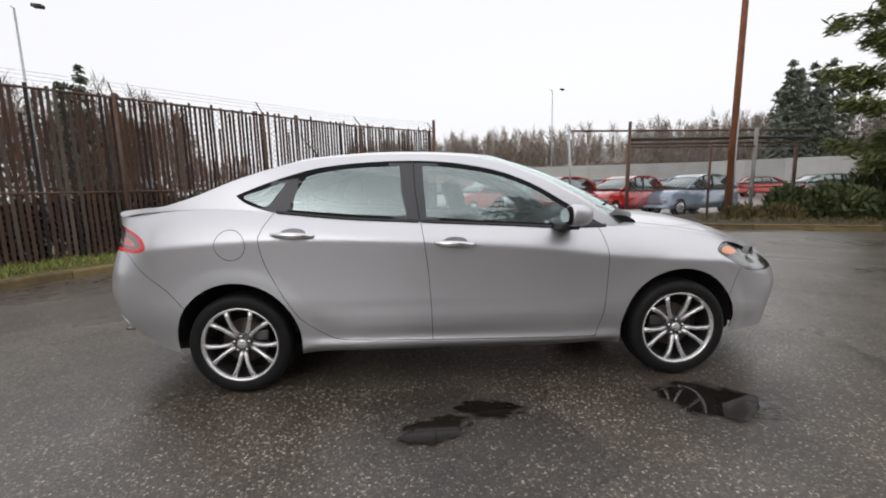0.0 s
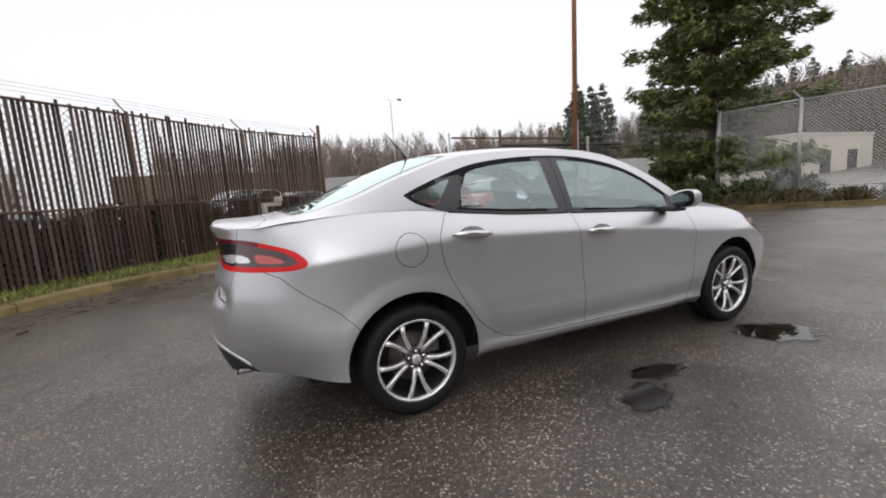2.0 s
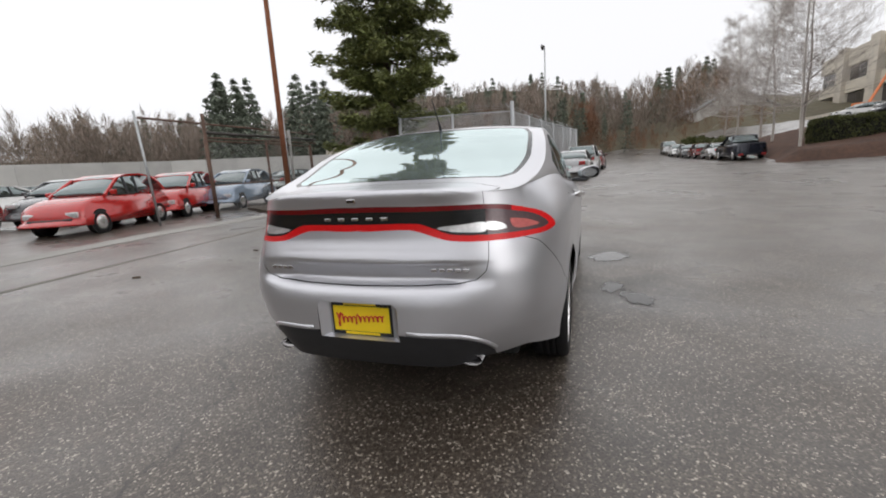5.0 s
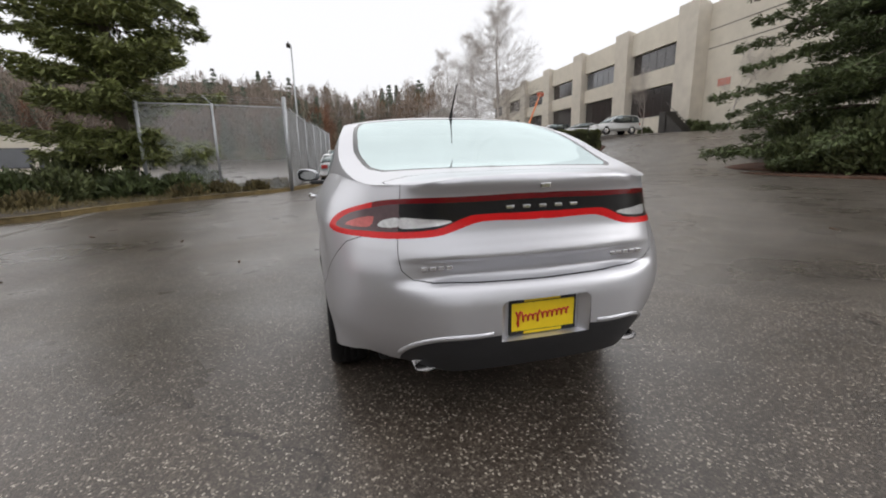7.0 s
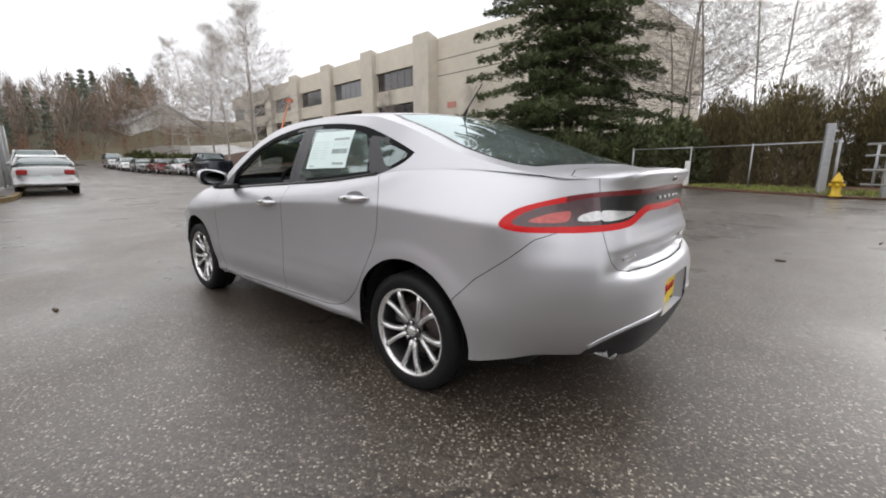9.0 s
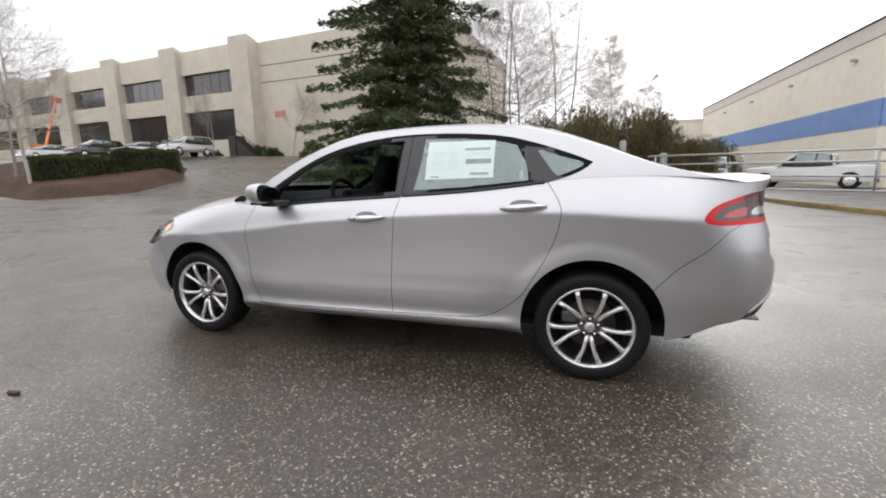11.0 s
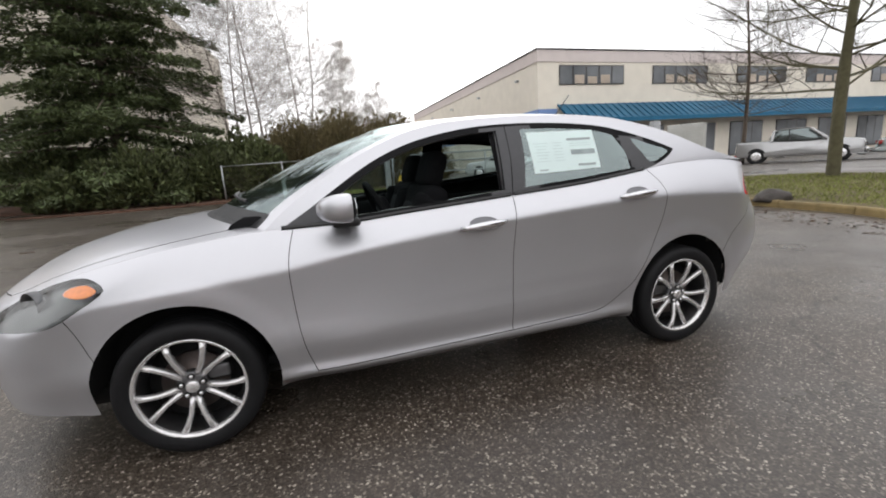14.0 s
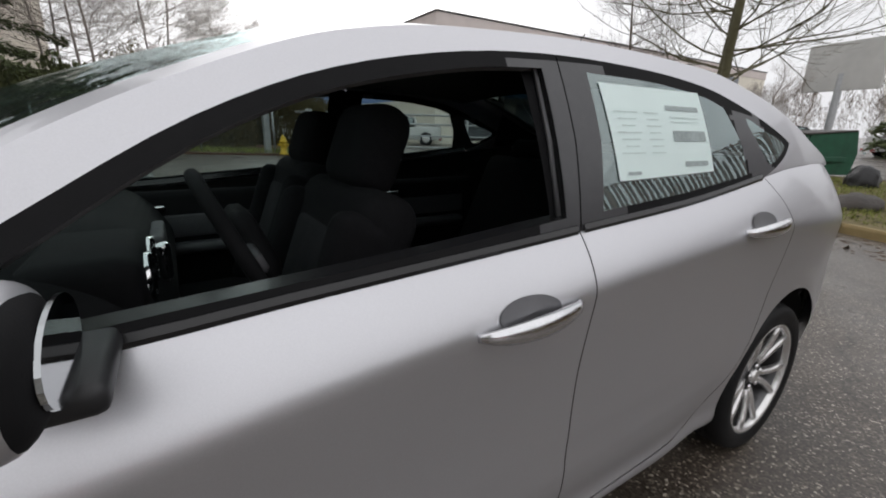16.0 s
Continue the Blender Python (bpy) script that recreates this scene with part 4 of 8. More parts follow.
    # weatherstrip along the belt, and bright sill line
    for end, x0, x1 in (("front", -0.235, 0.90), ("rear", -1.09, -0.255)):
        xs = np.linspace(x0, x1, 18)
        zt = Z_TOP(xs)
        p = body_at(xs, zt)
        bm = bmesh.new()
        r = [[bm.verts.new((p[i, 0], hand * (p[i, 1] + dy), p[i, 2] + dz)) for dy, dz in ((0.004, -0.006), (0.006, 0.004), (0.0, 0.014), (-0.012, 0.016), (-0.02, -0.004))] for i in range(len(xs))]
        for a, b in zip(r, r[1:]):
            for k in range(4):
                bm.faces.new((a[k], a[k + 1], b[k + 1], b[k]))
        bmesh.ops.recalc_face_normals(bm, faces=bm.faces)
        part("weatherstrip", bm, GLOSS_BLACK, doors[end, "left" if hand > 0 else "right"], "black rubber weatherstrip")

# door inner frame round the open driver's window
bm = bmesh.new()
pf = [side_at(x, z) for x, z in W_FRONT]
for k, (a, b) in enumerate(zip(pf, pf[1:] + pf[:1])):
    q = [bm.verts.new(a), bm.verts.new(b), bm.verts.new(b - np.array((0, 0.045, 0))), bm.verts.new(a - np.array((0, 0.045, 0)))]
    bm.faces.new(q)
bmesh.ops.remove_doubles(bm, verts=bm.verts, dist=1e-4)
part("window_channel", bm, GLOSS_BLACK, doors["front", "left"], "rubber window channel")

seal = [side_at(x, z) - np.array((0, 0.022, 0.0)) for x, z in W_FRONT[1:-1]]
part("window_seal", tubem([tuple(p) for p in seal], 0.0065, 6), SEAL, doors["front", "left"], "grey rubber seal inside the window opening", True)

# plate, exhausts, badges, aerial
part("plate_pocket", boxm(-2.302, -2.285, -0.18, 0.18, 0.44, 0.618), PAINT, rear_bumper)
bm = bmesh.new()
for (y0, z0, a0, b0), (y1, z1, a1, b1) in (((-0.207, 0.622, -0.17, 0.612), (0.207, 0.622, 0.17, 0.612)), ((0.207, 0.622, 0.17, 0.612), (0.207, 0.44, 0.17, 0.447)), ((0.207, 0.44, 0.17, 0.447), (-0.207, 0.44, -0.17, 0.447)), ((-0.207, 0.44, -0.17, 0.447), (-0.207, 0.622, -0.17, 0.612))):
    bm.faces.new([bm.verts.new(q) for q in ((float(body_at(s_rear(abs(y0)), z0)[0]) + 0.001, y0, z0), (float(body_at(s_rear(abs(y1)), z1)[0]) + 0.001, y1, z1), (-2.304, a1, b1), (-2.304, a0, b0))])
part("pocket_wall", bm, PAINT, rear_bumper)
plate = part("licence_plate", boxm(-2.3065, -2.3025, -0.158, 0.158, 0.449, 0.607, 0.003), BLACK, sedan, "yellow dealer plate in a black frame")
part("plate_face", boxm(-2.3095, -2.3055, -0.146, 0.146, 0.468, 0.590), YELLOW, plate, "yellow plate")
for y0, y1, z0, z1 in ((-0.09, 0.09, 0.452, 0.464), (-0.08, 0.09, 0.594, 0.604)):
    part("frame_writing", boxm(-2.3085, -2.305, y0, y1, z0, z1), YELLOW, plate, "yellow writing on the frame")
script = [(0.0, 0.128 - 0.248 * k / 60 - 0.006 * math.sin(1.15 * k), 0.520 + 0.016 * k / 60 + (0.015 + 0.020 * (k < 8) + 0.012 * (k in (24, 25, 26, 27))) * math.cos(1.15 * k)) for k in range(61)]
part("plate_script", tubem([(-2.3105, y, z) for _, y, z in script], 0.0045, 5), REDINK, plate, "red brush-script flourish", True)
part("plate_stroke", tubem([(-2.3105, 0.122, 0.500), (-2.3105, 0.106, 0.556)], 0.0042, 5), REDINK, plate, "red stroke")
for sgn in (1, -1):
    bm = bmesh.new()
    prof = [(1.0, 0.0), (1.06, -0.02), (1.06, 0.16), (0.86, 0.16), (0.84, 0.0)]
    rings = [[bm.verts.new((-2.215 + o + 0.012 * math.sin(a), sgn * 0.50 + 0.046 * r * math.cos(a), 0.335 + 0.020 * r * math.sin(a))) for r, o in prof] for a in np.linspace(0, 2 * math.pi, 28, endpoint=False)]
    for k in range(28):
        a, b = rings[k], rings[(k + 1) % 28]
        for i in range(len(prof)):
            j = (i + 1) % len(prof)
            bm.faces.new((a[i], a[j], b[j], b[i]))
    bmesh.ops.recalc_face_normals(bm, faces=bm.faces)
    tip = part("exhaust_tip", bm, BRAKE_CHROME, sedan, "chrome oval exhaust tip", True)
    # flat black disc set in the mouth in place of a hollow pipe
    part("bore", prismm([(sgn * 0.50 + 0.040 * math.cos(a), 0.335 + 0.0165 * math.sin(a)) for a in np.linspace(0, 2 * math.pi, 24, endpoint=False)], "x", -2.198, -2.18), LINER, tip, "flat black disc in the bore")
_bx = lambda y, z: float(body_at(s_rear(abs(y)), z)[0])
for y in (0.145, 0.072, 0.0, -0.072, -0.145):
    part("badge", boxm(_bx(y, 0.99) - 0.006, _bx(y, 0.99) + 0.004, y - 0.017, y + 0.017, 0.983, 0.997, 0.003), CHROME, sedan, "small chrome badge")
part("badge", boxm(_bx(0, 1.07) - 0.008, _bx(0, 1.07) + 0.006, -0.022, 0.022, 1.062, 1.084, 0.004), CHROME, sedan, "small chrome badge")
for y0, n, w in ((0.50, 4, 0.026), (-0.36, 5, 0.028)):
    for k in range(n):
        y = y0 - k * (w + 0.008)
        part("badge", boxm(_bx(y, 0.758) - 0.006, _bx(y, 0.758) + 0.004, y - w / 2, y + w / 2, 0.75, 0.766, 0.002), CHROME, sedan, "small chrome badge")
part("aerial", tubem([(-1.0, 0, 1.435), (-1.015, 0, 1.465), (-1.04, 0, 1.50), (-1.15, 0, 1.635)], [0.016, 0.011, 0.0045, 0.003], 8), BLACK, sedan, "black roof aerial", True)
# wipers
for y0, y1, xo in ((0.50, 0.02, 0.0), (-0.08, -0.55, 0.0)):
    pts = []
    for k in range(7):
        y = y0 + (y1 - y0) * k / 6
        u = 1 - abs(y) / 0.77
        p = canopy_at(-0.885 + 0.03 * k / 6, u)
        pts.append((float(p[0]), y, float(p[2]) + 0.018))
    part("wiper", tubem(pts, 0.008, 6), BLACK, sedan, "black windscreen wiper")

# cabin
cabin = part("cabin_floor", boxm(-1.3, 1.1, -0.74, 0.74, 0.28, 0.34, 0.02), CABIN, sedan, "dark cabin floor")
for hand in (1, -1):
    for end, x0, x1 in (("front", -0.22, 0.85), ("rear", -1.12, -0.26)):
        d = doors[end, "left" if hand > 0 else "right"]
        part("door_card", boxm(x0, x1, min(hand * 0.73, hand * 0.79), max(hand * 0.73, hand * 0.79), 0.32, 0.935, 0.03), CABIN, d, "black door lining", True)
        part("arm_rest", boxm(x0 + 0.12, x1 - 0.25, min(hand * 0.665, hand * 0.735), max(hand * 0.665, hand * 0.735), 0.66, 0.71, 0.02), CABIN_GREY, d, "grey arm rest", True)
        part("card_insert", boxm(x0 + 0.1, x1 - 0.2, min(hand * 0.717, hand * 0.735), max(hand * 0.717, hand * 0.735), 0.73, 0.83, 0.008), CABIN_GREY, d, "grey door insert", True)
        part("inner_handle", boxm(x1 - 0.32, x1 - 0.22, min(hand * 0.715, hand * 0.735), max(hand * 0.715, hand * 0.735), 0.85, 0.875, 0.006), CHROME, d, "chrome inner handle", True)


def seat(x, y, w, rear=False):
    base = part("seat", boxm(x - 0.02, x + 0.50, y - w / 2, y + w / 2, 0.40, 0.56, 0.06, None, 3), FABRIC, sedan, "black cloth seat", True)
    tilt = pose(x + 0.02, y, 0.5, 0, -20 if not rear else -24, 0)
    part("backrest", boxm(-0.09, 0.06, -w / 2, w / 2, 0.0, 0.62, 0.06, tilt, 3), FABRIC, base, "", True)
    if not rear:
        for sg in (1, -1):
            part("bolster", boxm(-0.05, 0.11, sg * w * 0.42 - 0.045, sg * w * 0.42 + 0.045, 0.02, 0.56, 0.04, tilt, 3), FABRIC, base, "", True)
        part("backrest_insert", boxm(0.04, 0.075, -w * 0.28, w * 0.28, 0.06, 0.5, 0.02, tilt, 2), FABRIC_GREY, base, "grey cloth insert", True)
        part("headrest", boxm(-0.06, 0.055, -0.14, 0.14, 0.60, 0.82, 0.05, tilt, 3), FABRIC, base, "", True)
    else:
        for yy in (-0.38, 0.38):
            part("headrest", boxm(-0.04, 0.05, yy - 0.12, yy + 0.12, 0.60, 0.72, 0.04, tilt, 3), FABRIC, base, "", True)


seat(0.28, 0.37, 0.52)
seat(0.21, -0.37, 0.52)
seat(-0.98, 0.0, 1.32, True)
dash = part("dashboard", prismm(rounded([(0.52, 0.70), (0.56, 0.86), (0.66, 0.955), (0.80, 0.985), (1.12, 0.985), (1.16, 0.60), (0.70, 0.45)], 5), "y", -0.72, 0.72), CABIN, sedan, "black dashboard", True)
hood_box = part("instrument_hood", boxm(0.55, 0.74, 0.22, 0.54, 0.86, 0.99, 0.04, None, 3), CABIN, dash, "", True)
for gy in (0.31, 0.45):
    bm = lathem([(0.052, 0.0), (0.052, 0.012), (0.045, 0.012), (0.043, 0.002), (0.0, 0.002)], 28)
    bmesh.ops.transform(bm, matrix=Matrix.Translation((0.552, gy, 0.925)) @ Matrix.Rotation(radians(90), 4, "Z"), verts=bm.verts)
    part("gauge", bm, CHROME, hood_box, "chrome-ringed gauge", True)
part("centre_screen", boxm(0.525, 0.56, -0.12, 0.12, 0.80, 0.93, 0.01, None, 2), CABIN_GREY, dash, "grey centre screen", True)
part("air_vent", boxm(0.51, 0.55, 0.58, 0.68, 0.80, 0.90, 0.015, None, 2), CHROME, dash, "chrome-ringed air vent", True)
part("air_vent", boxm(0.515, 0.55, 0.10, 0.155, 0.82, 0.92, 0.012, None, 2), CHROME, dash, "chrome-ringed air vent", True)
part("console", boxm(-0.25, 0.60, -0.12, 0.12, 0.34, 0.58, 0.04, None, 2), CABIN, sedan, "black centre console", True)
bm = bmesh.new()
tilt = pose(0.375, 0.38, 0.945, 0, -66, 0)
lathe(bm, [(0.185 + 0.016 * math.cos(b), 0.016 * math.sin(b)) for b in np.linspace(0, 2 * math.pi, 9)], 36, "z")
bmesh.ops.remove_doubles(bm, verts=bm.verts, dist=1e-5)
bmesh.ops.recalc_face_normals(bm, faces=bm.faces)
bmesh.ops.transform(bm, matrix=tilt, verts=bm.verts)
steering = part("steering_wheel", bm, CABIN, sedan, "black steering wheel", True)
part("wheel_boss", boxm(-0.09, 0.09, -0.08, 0.08, 0.0, 0.06, 0.03, tilt, 2), CABIN, steering, "", True)
for a in (0, 180, 90):
    part("wheel_spoke", boxm(0.05, 0.18, -0.022, 0.022, 0.005, 0.03, 0.008, tilt @ pose(0, 0, 0, 0, 0, a + 90), 1), CABIN_GREY, steering, "", True)
part("rear_view_mirror", boxm(0.46, 0.49, -0.12, 0.12, 1.235, 1.30, 0.02, None, 2), CABIN, sedan, "black rear-view mirror", True)

# price sheet inside the rear side window
verts, faces = [], []
for i in range(7):
    for k in range(5):
        a = np.array((-0.392 - 0.41 * i / 6, 0, 1.112 + 0.010 * i / 6 + (0.222 - 0.012 * i / 6) * k / 4))
        p = side_at(a[0], a[2])
        verts.append((p[0], p[1] + 0.003, p[2]))
for i in range(6):
    for k in range(4):
        faces.append((i * 5 + k, (i + 1) * 5 + k, (i + 1) * 5 + k + 1, i * 5 + k + 1))
sheet = obj_from("price_sheet", verts, faces, PAPER, sedan, "white printed price sheet on the window")
for x, z, w, h in [(-0.46, 1.27 - 0.016 * k, 0.09 - 0.02 * (k % 3), 0.003) for k in range(7)] + [(-0.56, 1.27 - 0.016 * k, 0.06 - 0.012 * (k % 2), 0.003) for k in range(7)] + [(-0.70, 1.285, 0.15, 0.012), (-0.71, 1.215, 0.15, 0.026), (-0.72, 1.145, 0.11, 0.012), (-0.70, 1.25, 0.13, 0.003), (-0.70, 1.262, 0.13, 0.003), (-0.45, 1.128, 0.05, 0.007)]:
    bm = bmesh.new()
    q = []
    for dx, dz in ((-1, -1), (1, -1), (1, 1), (-1, 1)):
        p = side_at(x + dx * w / 2, z + dz * h / 2)
        q.append(bm.verts.new((p[0], p[1] + 0.0045, p[2])))
    bm.faces.new(q)
    part("print_bar", bm, INK if h > 0.006 else FAINT_INK, sheet, "grey print" if h > 0.006 else "faint print")

# ---- ground ----


def ground_z(x, y):
    up = 3.1 * smooth01((np.asarray(x, float) * 0.66 - np.asarray(y, float) * 0.75), 22, 46) * smooth01(-np.asarray(y, float), 10, 27) * smooth01(x, -6, 12)
    return up + 0.045 * np.maximum(np.asarray(x, float) - 45, 0) * smooth01(x, 45, 90)


def asphalt():
    m = mat("wet_asphalt", (0.05, 0.05, 0.05), 0.4)
    n, l = m.node_tree.nodes, m.node_tree.links
    b = n["Principled BSDF"]
    tc = n.new("ShaderNodeTexCoord")

    def tex(kind, scale, detail=4):
        t = n.new(kind)
        t.inputs["Scale"].default_value = scale
        if kind == "ShaderNodeTexNoise":
            t.inputs["Detail"].default_value = detail
        l.new(tc.outputs["Object"], t.inputs["Vector"])
        return t

    def ramp(src, stops):
        r = n.new("ShaderNodeValToRGB")
        while len(r.color_ramp.elements) < len(stops):
            r.color_ramp.elements.new(0.5)
        for e, (p, c) in zip(r.color_ramp.elements, stops):
            e.position, e.color = p, (*c, 1)
        l.new(src, r.inputs[0])
        return r.outputs[0]

    def mix(kind, a, b_, f):
        x = n.new("ShaderNodeMix")
        x.data_type, x.blend_type = "RGBA", kind
        x.inputs["Factor"].default_value = 1.0
        if hasattr(f, "links"):
            l.new(f, x.inputs["Factor"])
        else:
            x.inputs["Factor"].default_value = f
        l.new(a, x.inputs[6])
        l.new(b_, x.inputs[7])
        return x.outputs[2]
    stones = tex("ShaderNodeTexVoronoi", 110)
    grit = tex("ShaderNodeTexVoronoi", 150)
    sep = n.new("ShaderNodeSeparateColor")
    l.new(stones.outputs["Color"], sep.inputs[0])
    col = ramp(sep.outputs[0], [(0.0, (0.034, 0.026, 0.020)), (0.55, (0.064, 0.051, 0.041)), (0.84, (0.100, 0.083, 0.067)), (0.94, (0.20, 0.175, 0.145)), (1.0, (0.44, 0.40, 0.34))])
    patch = tex("ShaderNodeTexNoise", 0.35, 6)
    worn = tex("ShaderNodeTexNoise", 2.2, 6)
    col = mix("MULTIPLY", col, ramp(patch.outputs["Fac"], [(0.35, (0.88, 0.87, 0.86)), (0.65, (1.14, 1.13, 1.12))]), 1.0)
    col = mix("MULTIPLY", col, ramp(worn.outputs["Fac"], [(0.3, (0.8, 0.8, 0.8)), (0.7, (1.15, 1.14, 1.12))]), 1.0)

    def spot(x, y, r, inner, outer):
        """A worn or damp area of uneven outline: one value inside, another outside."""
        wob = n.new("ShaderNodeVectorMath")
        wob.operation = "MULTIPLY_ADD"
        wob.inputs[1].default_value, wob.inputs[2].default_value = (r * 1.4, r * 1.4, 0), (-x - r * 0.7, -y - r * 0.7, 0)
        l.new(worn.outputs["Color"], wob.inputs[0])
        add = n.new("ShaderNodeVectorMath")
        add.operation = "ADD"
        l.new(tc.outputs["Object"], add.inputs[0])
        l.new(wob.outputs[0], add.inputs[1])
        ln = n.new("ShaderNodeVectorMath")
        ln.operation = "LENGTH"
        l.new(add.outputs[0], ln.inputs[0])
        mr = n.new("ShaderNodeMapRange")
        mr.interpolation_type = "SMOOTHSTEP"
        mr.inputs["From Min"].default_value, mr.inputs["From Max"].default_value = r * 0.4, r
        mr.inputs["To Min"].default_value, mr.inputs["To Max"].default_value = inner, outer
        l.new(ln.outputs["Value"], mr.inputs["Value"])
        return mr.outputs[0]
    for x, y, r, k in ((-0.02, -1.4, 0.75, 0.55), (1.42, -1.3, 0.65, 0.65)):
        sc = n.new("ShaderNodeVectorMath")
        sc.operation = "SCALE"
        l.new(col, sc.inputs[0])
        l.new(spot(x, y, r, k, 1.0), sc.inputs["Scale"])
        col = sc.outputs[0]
    cell = tex("ShaderNodeTexVoronoi", 0.22)
    cell.feature = "DISTANCE_TO_EDGE"
    wv = n.new("ShaderNodeVectorMath")
    wv.operation = "MULTIPLY_ADD"
    wv.inputs[1].default_value = (0.9, 0.9, 0)
    l.new(worn.outputs["Color"], wv.inputs[0])
    l.new(tc.outputs["Object"], wv.inputs[2])
    l.new(wv.outputs[0], cell.inputs["Vector"])
    crack = ramp(cell.outputs["Distance"], [(0.0, (0.35, 0.33, 0.31)), (0.0035, (1.0, 1.0, 1.0))])
    broken = ramp(patch.outputs["Fac"], [(0.47, (0.0, 0.0, 0.0)), (0.53, (1.0, 1.0, 1.0))])
    col = mix("MULTIPLY", col, crack, broken)
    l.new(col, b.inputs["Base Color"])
    rg = ramp(patch.outputs["Fac"], [(0.36, (0.26, 0.26, 0.26)), (0.64, (0.46, 0.46, 0.46))])
    l.new(rg, b.inputs["Roughness"])
    b.inputs["Specular IOR Level"].default_value = 0.55
    # the film of rain water, thicker in the hollows
    film = tex("ShaderNodeTexNoise", 0.8, 7)
    l.new(ramp(film.outputs["Fac"], [(0.38, (0.50, 0.50, 0.50)), (0.62, (0.22, 0.22, 0.22))]), b.inputs["Coat Weight"])
    l.new(ramp(film.outputs["Fac"], [(0.38, (0.26, 0.26, 0.26)), (0.62, (0.46, 0.46, 0.46))]), b.inputs["Coat Roughness"])
    b.inputs["Coat IOR"].default_value = 1.4
    fb = n.new("ShaderNodeBump")
    fb.inputs["Strength"].default_value, fb.inputs["Distance"].default_value = 0.25, 0.004
    l.new(tex("ShaderNodeTexNoise", 60, 3).outputs["Fac"], fb.inputs["Height"])
    l.new(fb.outputs[0], b.inputs["Coat Normal"])
    hgt = n.new("ShaderNodeMath")
    hgt.operation = "MULTIPLY_ADD"
    hgt.inputs[1].default_value = 0.6
    l.new(grit.outputs["Distance"], hgt.inputs[0])
    l.new(stones.outputs["Distance"], hgt.inputs[2])
    bp = n.new("ShaderNodeBump")
    bp.invert = True
    bp.inputs["Strength"].default_value, bp.inputs["Distance"].default_value = 0.30, 0.005
    l.new(hgt.outputs[0], bp.inputs["Height"])
    l.new(bp.outputs[0], b.inputs["Normal"])
    return m


ASPHALT = asphalt()
bm = bmesh.new()
gx = sorted(set(np.round(np.r_[np.linspace(-600, -60, 12), np.linspace(-60, 120, 91), np.linspace(120, 700, 20)], 3)))
gy = sorted(set(np.round(np.r_[np.linspace(-600, -80, 12), np.linspace(-80, 60, 71), np.linspace(60, 700, 20)], 3)))
gv = [[bm.verts.new((x, y, float(ground_z(x, y)))) for y in gy] for x in gx]
for a, b in zip(gv, gv[1:]):
    for k in range(len(gy) - 1):
        bm.faces.new((a[k], b[k], b[k + 1], a[k + 1]))
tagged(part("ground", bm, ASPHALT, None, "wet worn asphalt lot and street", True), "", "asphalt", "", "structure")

# ---- plants ----
BARK = mat("bark", (0.11, 0.085, 0.065), 0.9, 0, 0.35, 14, 0.6, 40)
BARK_MOSS = mat("mossy_bark", (0.115, 0.105, 0.06), 0.9, 0, 0.35, 9, 0.6, 40)
TWIG = mat("grey_twigs", (0.34, 0.30, 0.27), 0.9, 0, 0.25, 4)
TWIG_PALE = mat("pale_twigs", (0.46, 0.42, 0.385), 0.9, 0, 0.2, 4)
NEEDLE = mat("fir_needles", (0.078, 0.10, 0.036), 0.65, 0, 0.35, 1.5, island=0.35)
PINE = mat("pine_needles", (0.165, 0.185, 0.06), 0.65, 0, 0.35, 1.5, island=0.4)
JUNIPER = mat("juniper", (0.085, 0.10, 0.036), 0.7, 0, 0.4, 1.2, island=0.4)
HEDGE = mat("clipped_hedge", (0.095, 0.105, 0.032), 0.7, 0, 0.4, 1.2, island=0.4)
BRUSH = mat("brown_brush", (0.125, 0.10, 0.042), 0.8, 0, 0.4, 0.8, island=0.4)
DEAD = mat("dead_brown_leaves", (0.085, 0.045, 0.024), 0.85, 0, 0.45, 2.0, island=0.5)
# distance haze put into the colour: paler and greyer than fir_needles
FAR_FIR = mat("hazed_far_firs", (0.115, 0.135, 0.10), 0.8, 0, 0.35, 0.1, island=0.4)
FAR_BROWN = mat("brown_bare_woods", (0.17, 0.085, 0.048), 0.9, 0, 0.4, 0.3, island=0.4)
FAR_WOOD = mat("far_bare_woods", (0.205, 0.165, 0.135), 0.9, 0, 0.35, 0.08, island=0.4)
FAR_RUST = mat("far_russet_woods", (0.20, 0.105, 0.05), 0.9, 0, 0.3, 0.08, island=0.4)
GRASS = mat("winter_grass", (0.19, 0.215, 0.05), 0.85, 0, 0.35, 3, island=0.5)
rng = np.random.default_rng(7)


def blades(centres, along, across):
    """Small four-cornered blades: centres, half lengths and half widths as vectors. Verts and faces as arrays."""
    c, a, b = np.asarray(centres), np.asarray(along), np.asarray(across)
    v = np.stack([c - a, c + b * 1.0 - a * 0.1, c + a, c - b * 1.0 - a * 0.1], 1).reshape(-1, 3)
    f = np.arange(len(c) * 4).reshape(-1, 4)
    return v, f


def mesh_arrays(name, v, f, material, parent=None, label=""):
    me = bpy.data.meshes.new(name)
    n = len(f)
    me.vertices.add(len(v))
    me.vertices.foreach_set("co", np.asarray(v, np.float32).ravel())
    me.loops.add(n * 4)
    me.loops.foreach_set("vertex_index", np.asarray(f, np.int32).ravel())
    me.polygons.add(n)
    me.polygons.foreach_set("loop_start", np.arange(0, n * 4, 4, dtype=np.int32))
    me.materials.append(material)
    me.update(calc_edges=True)
    ob = new(name, me)
    if parent is not None:
        ob.parent = parent
    if label:
        ob["label"] = label
    return ob


def unit(v):
    return v / (np.linalg.norm(v, axis=-1, keepdims=True) + 1e-9)


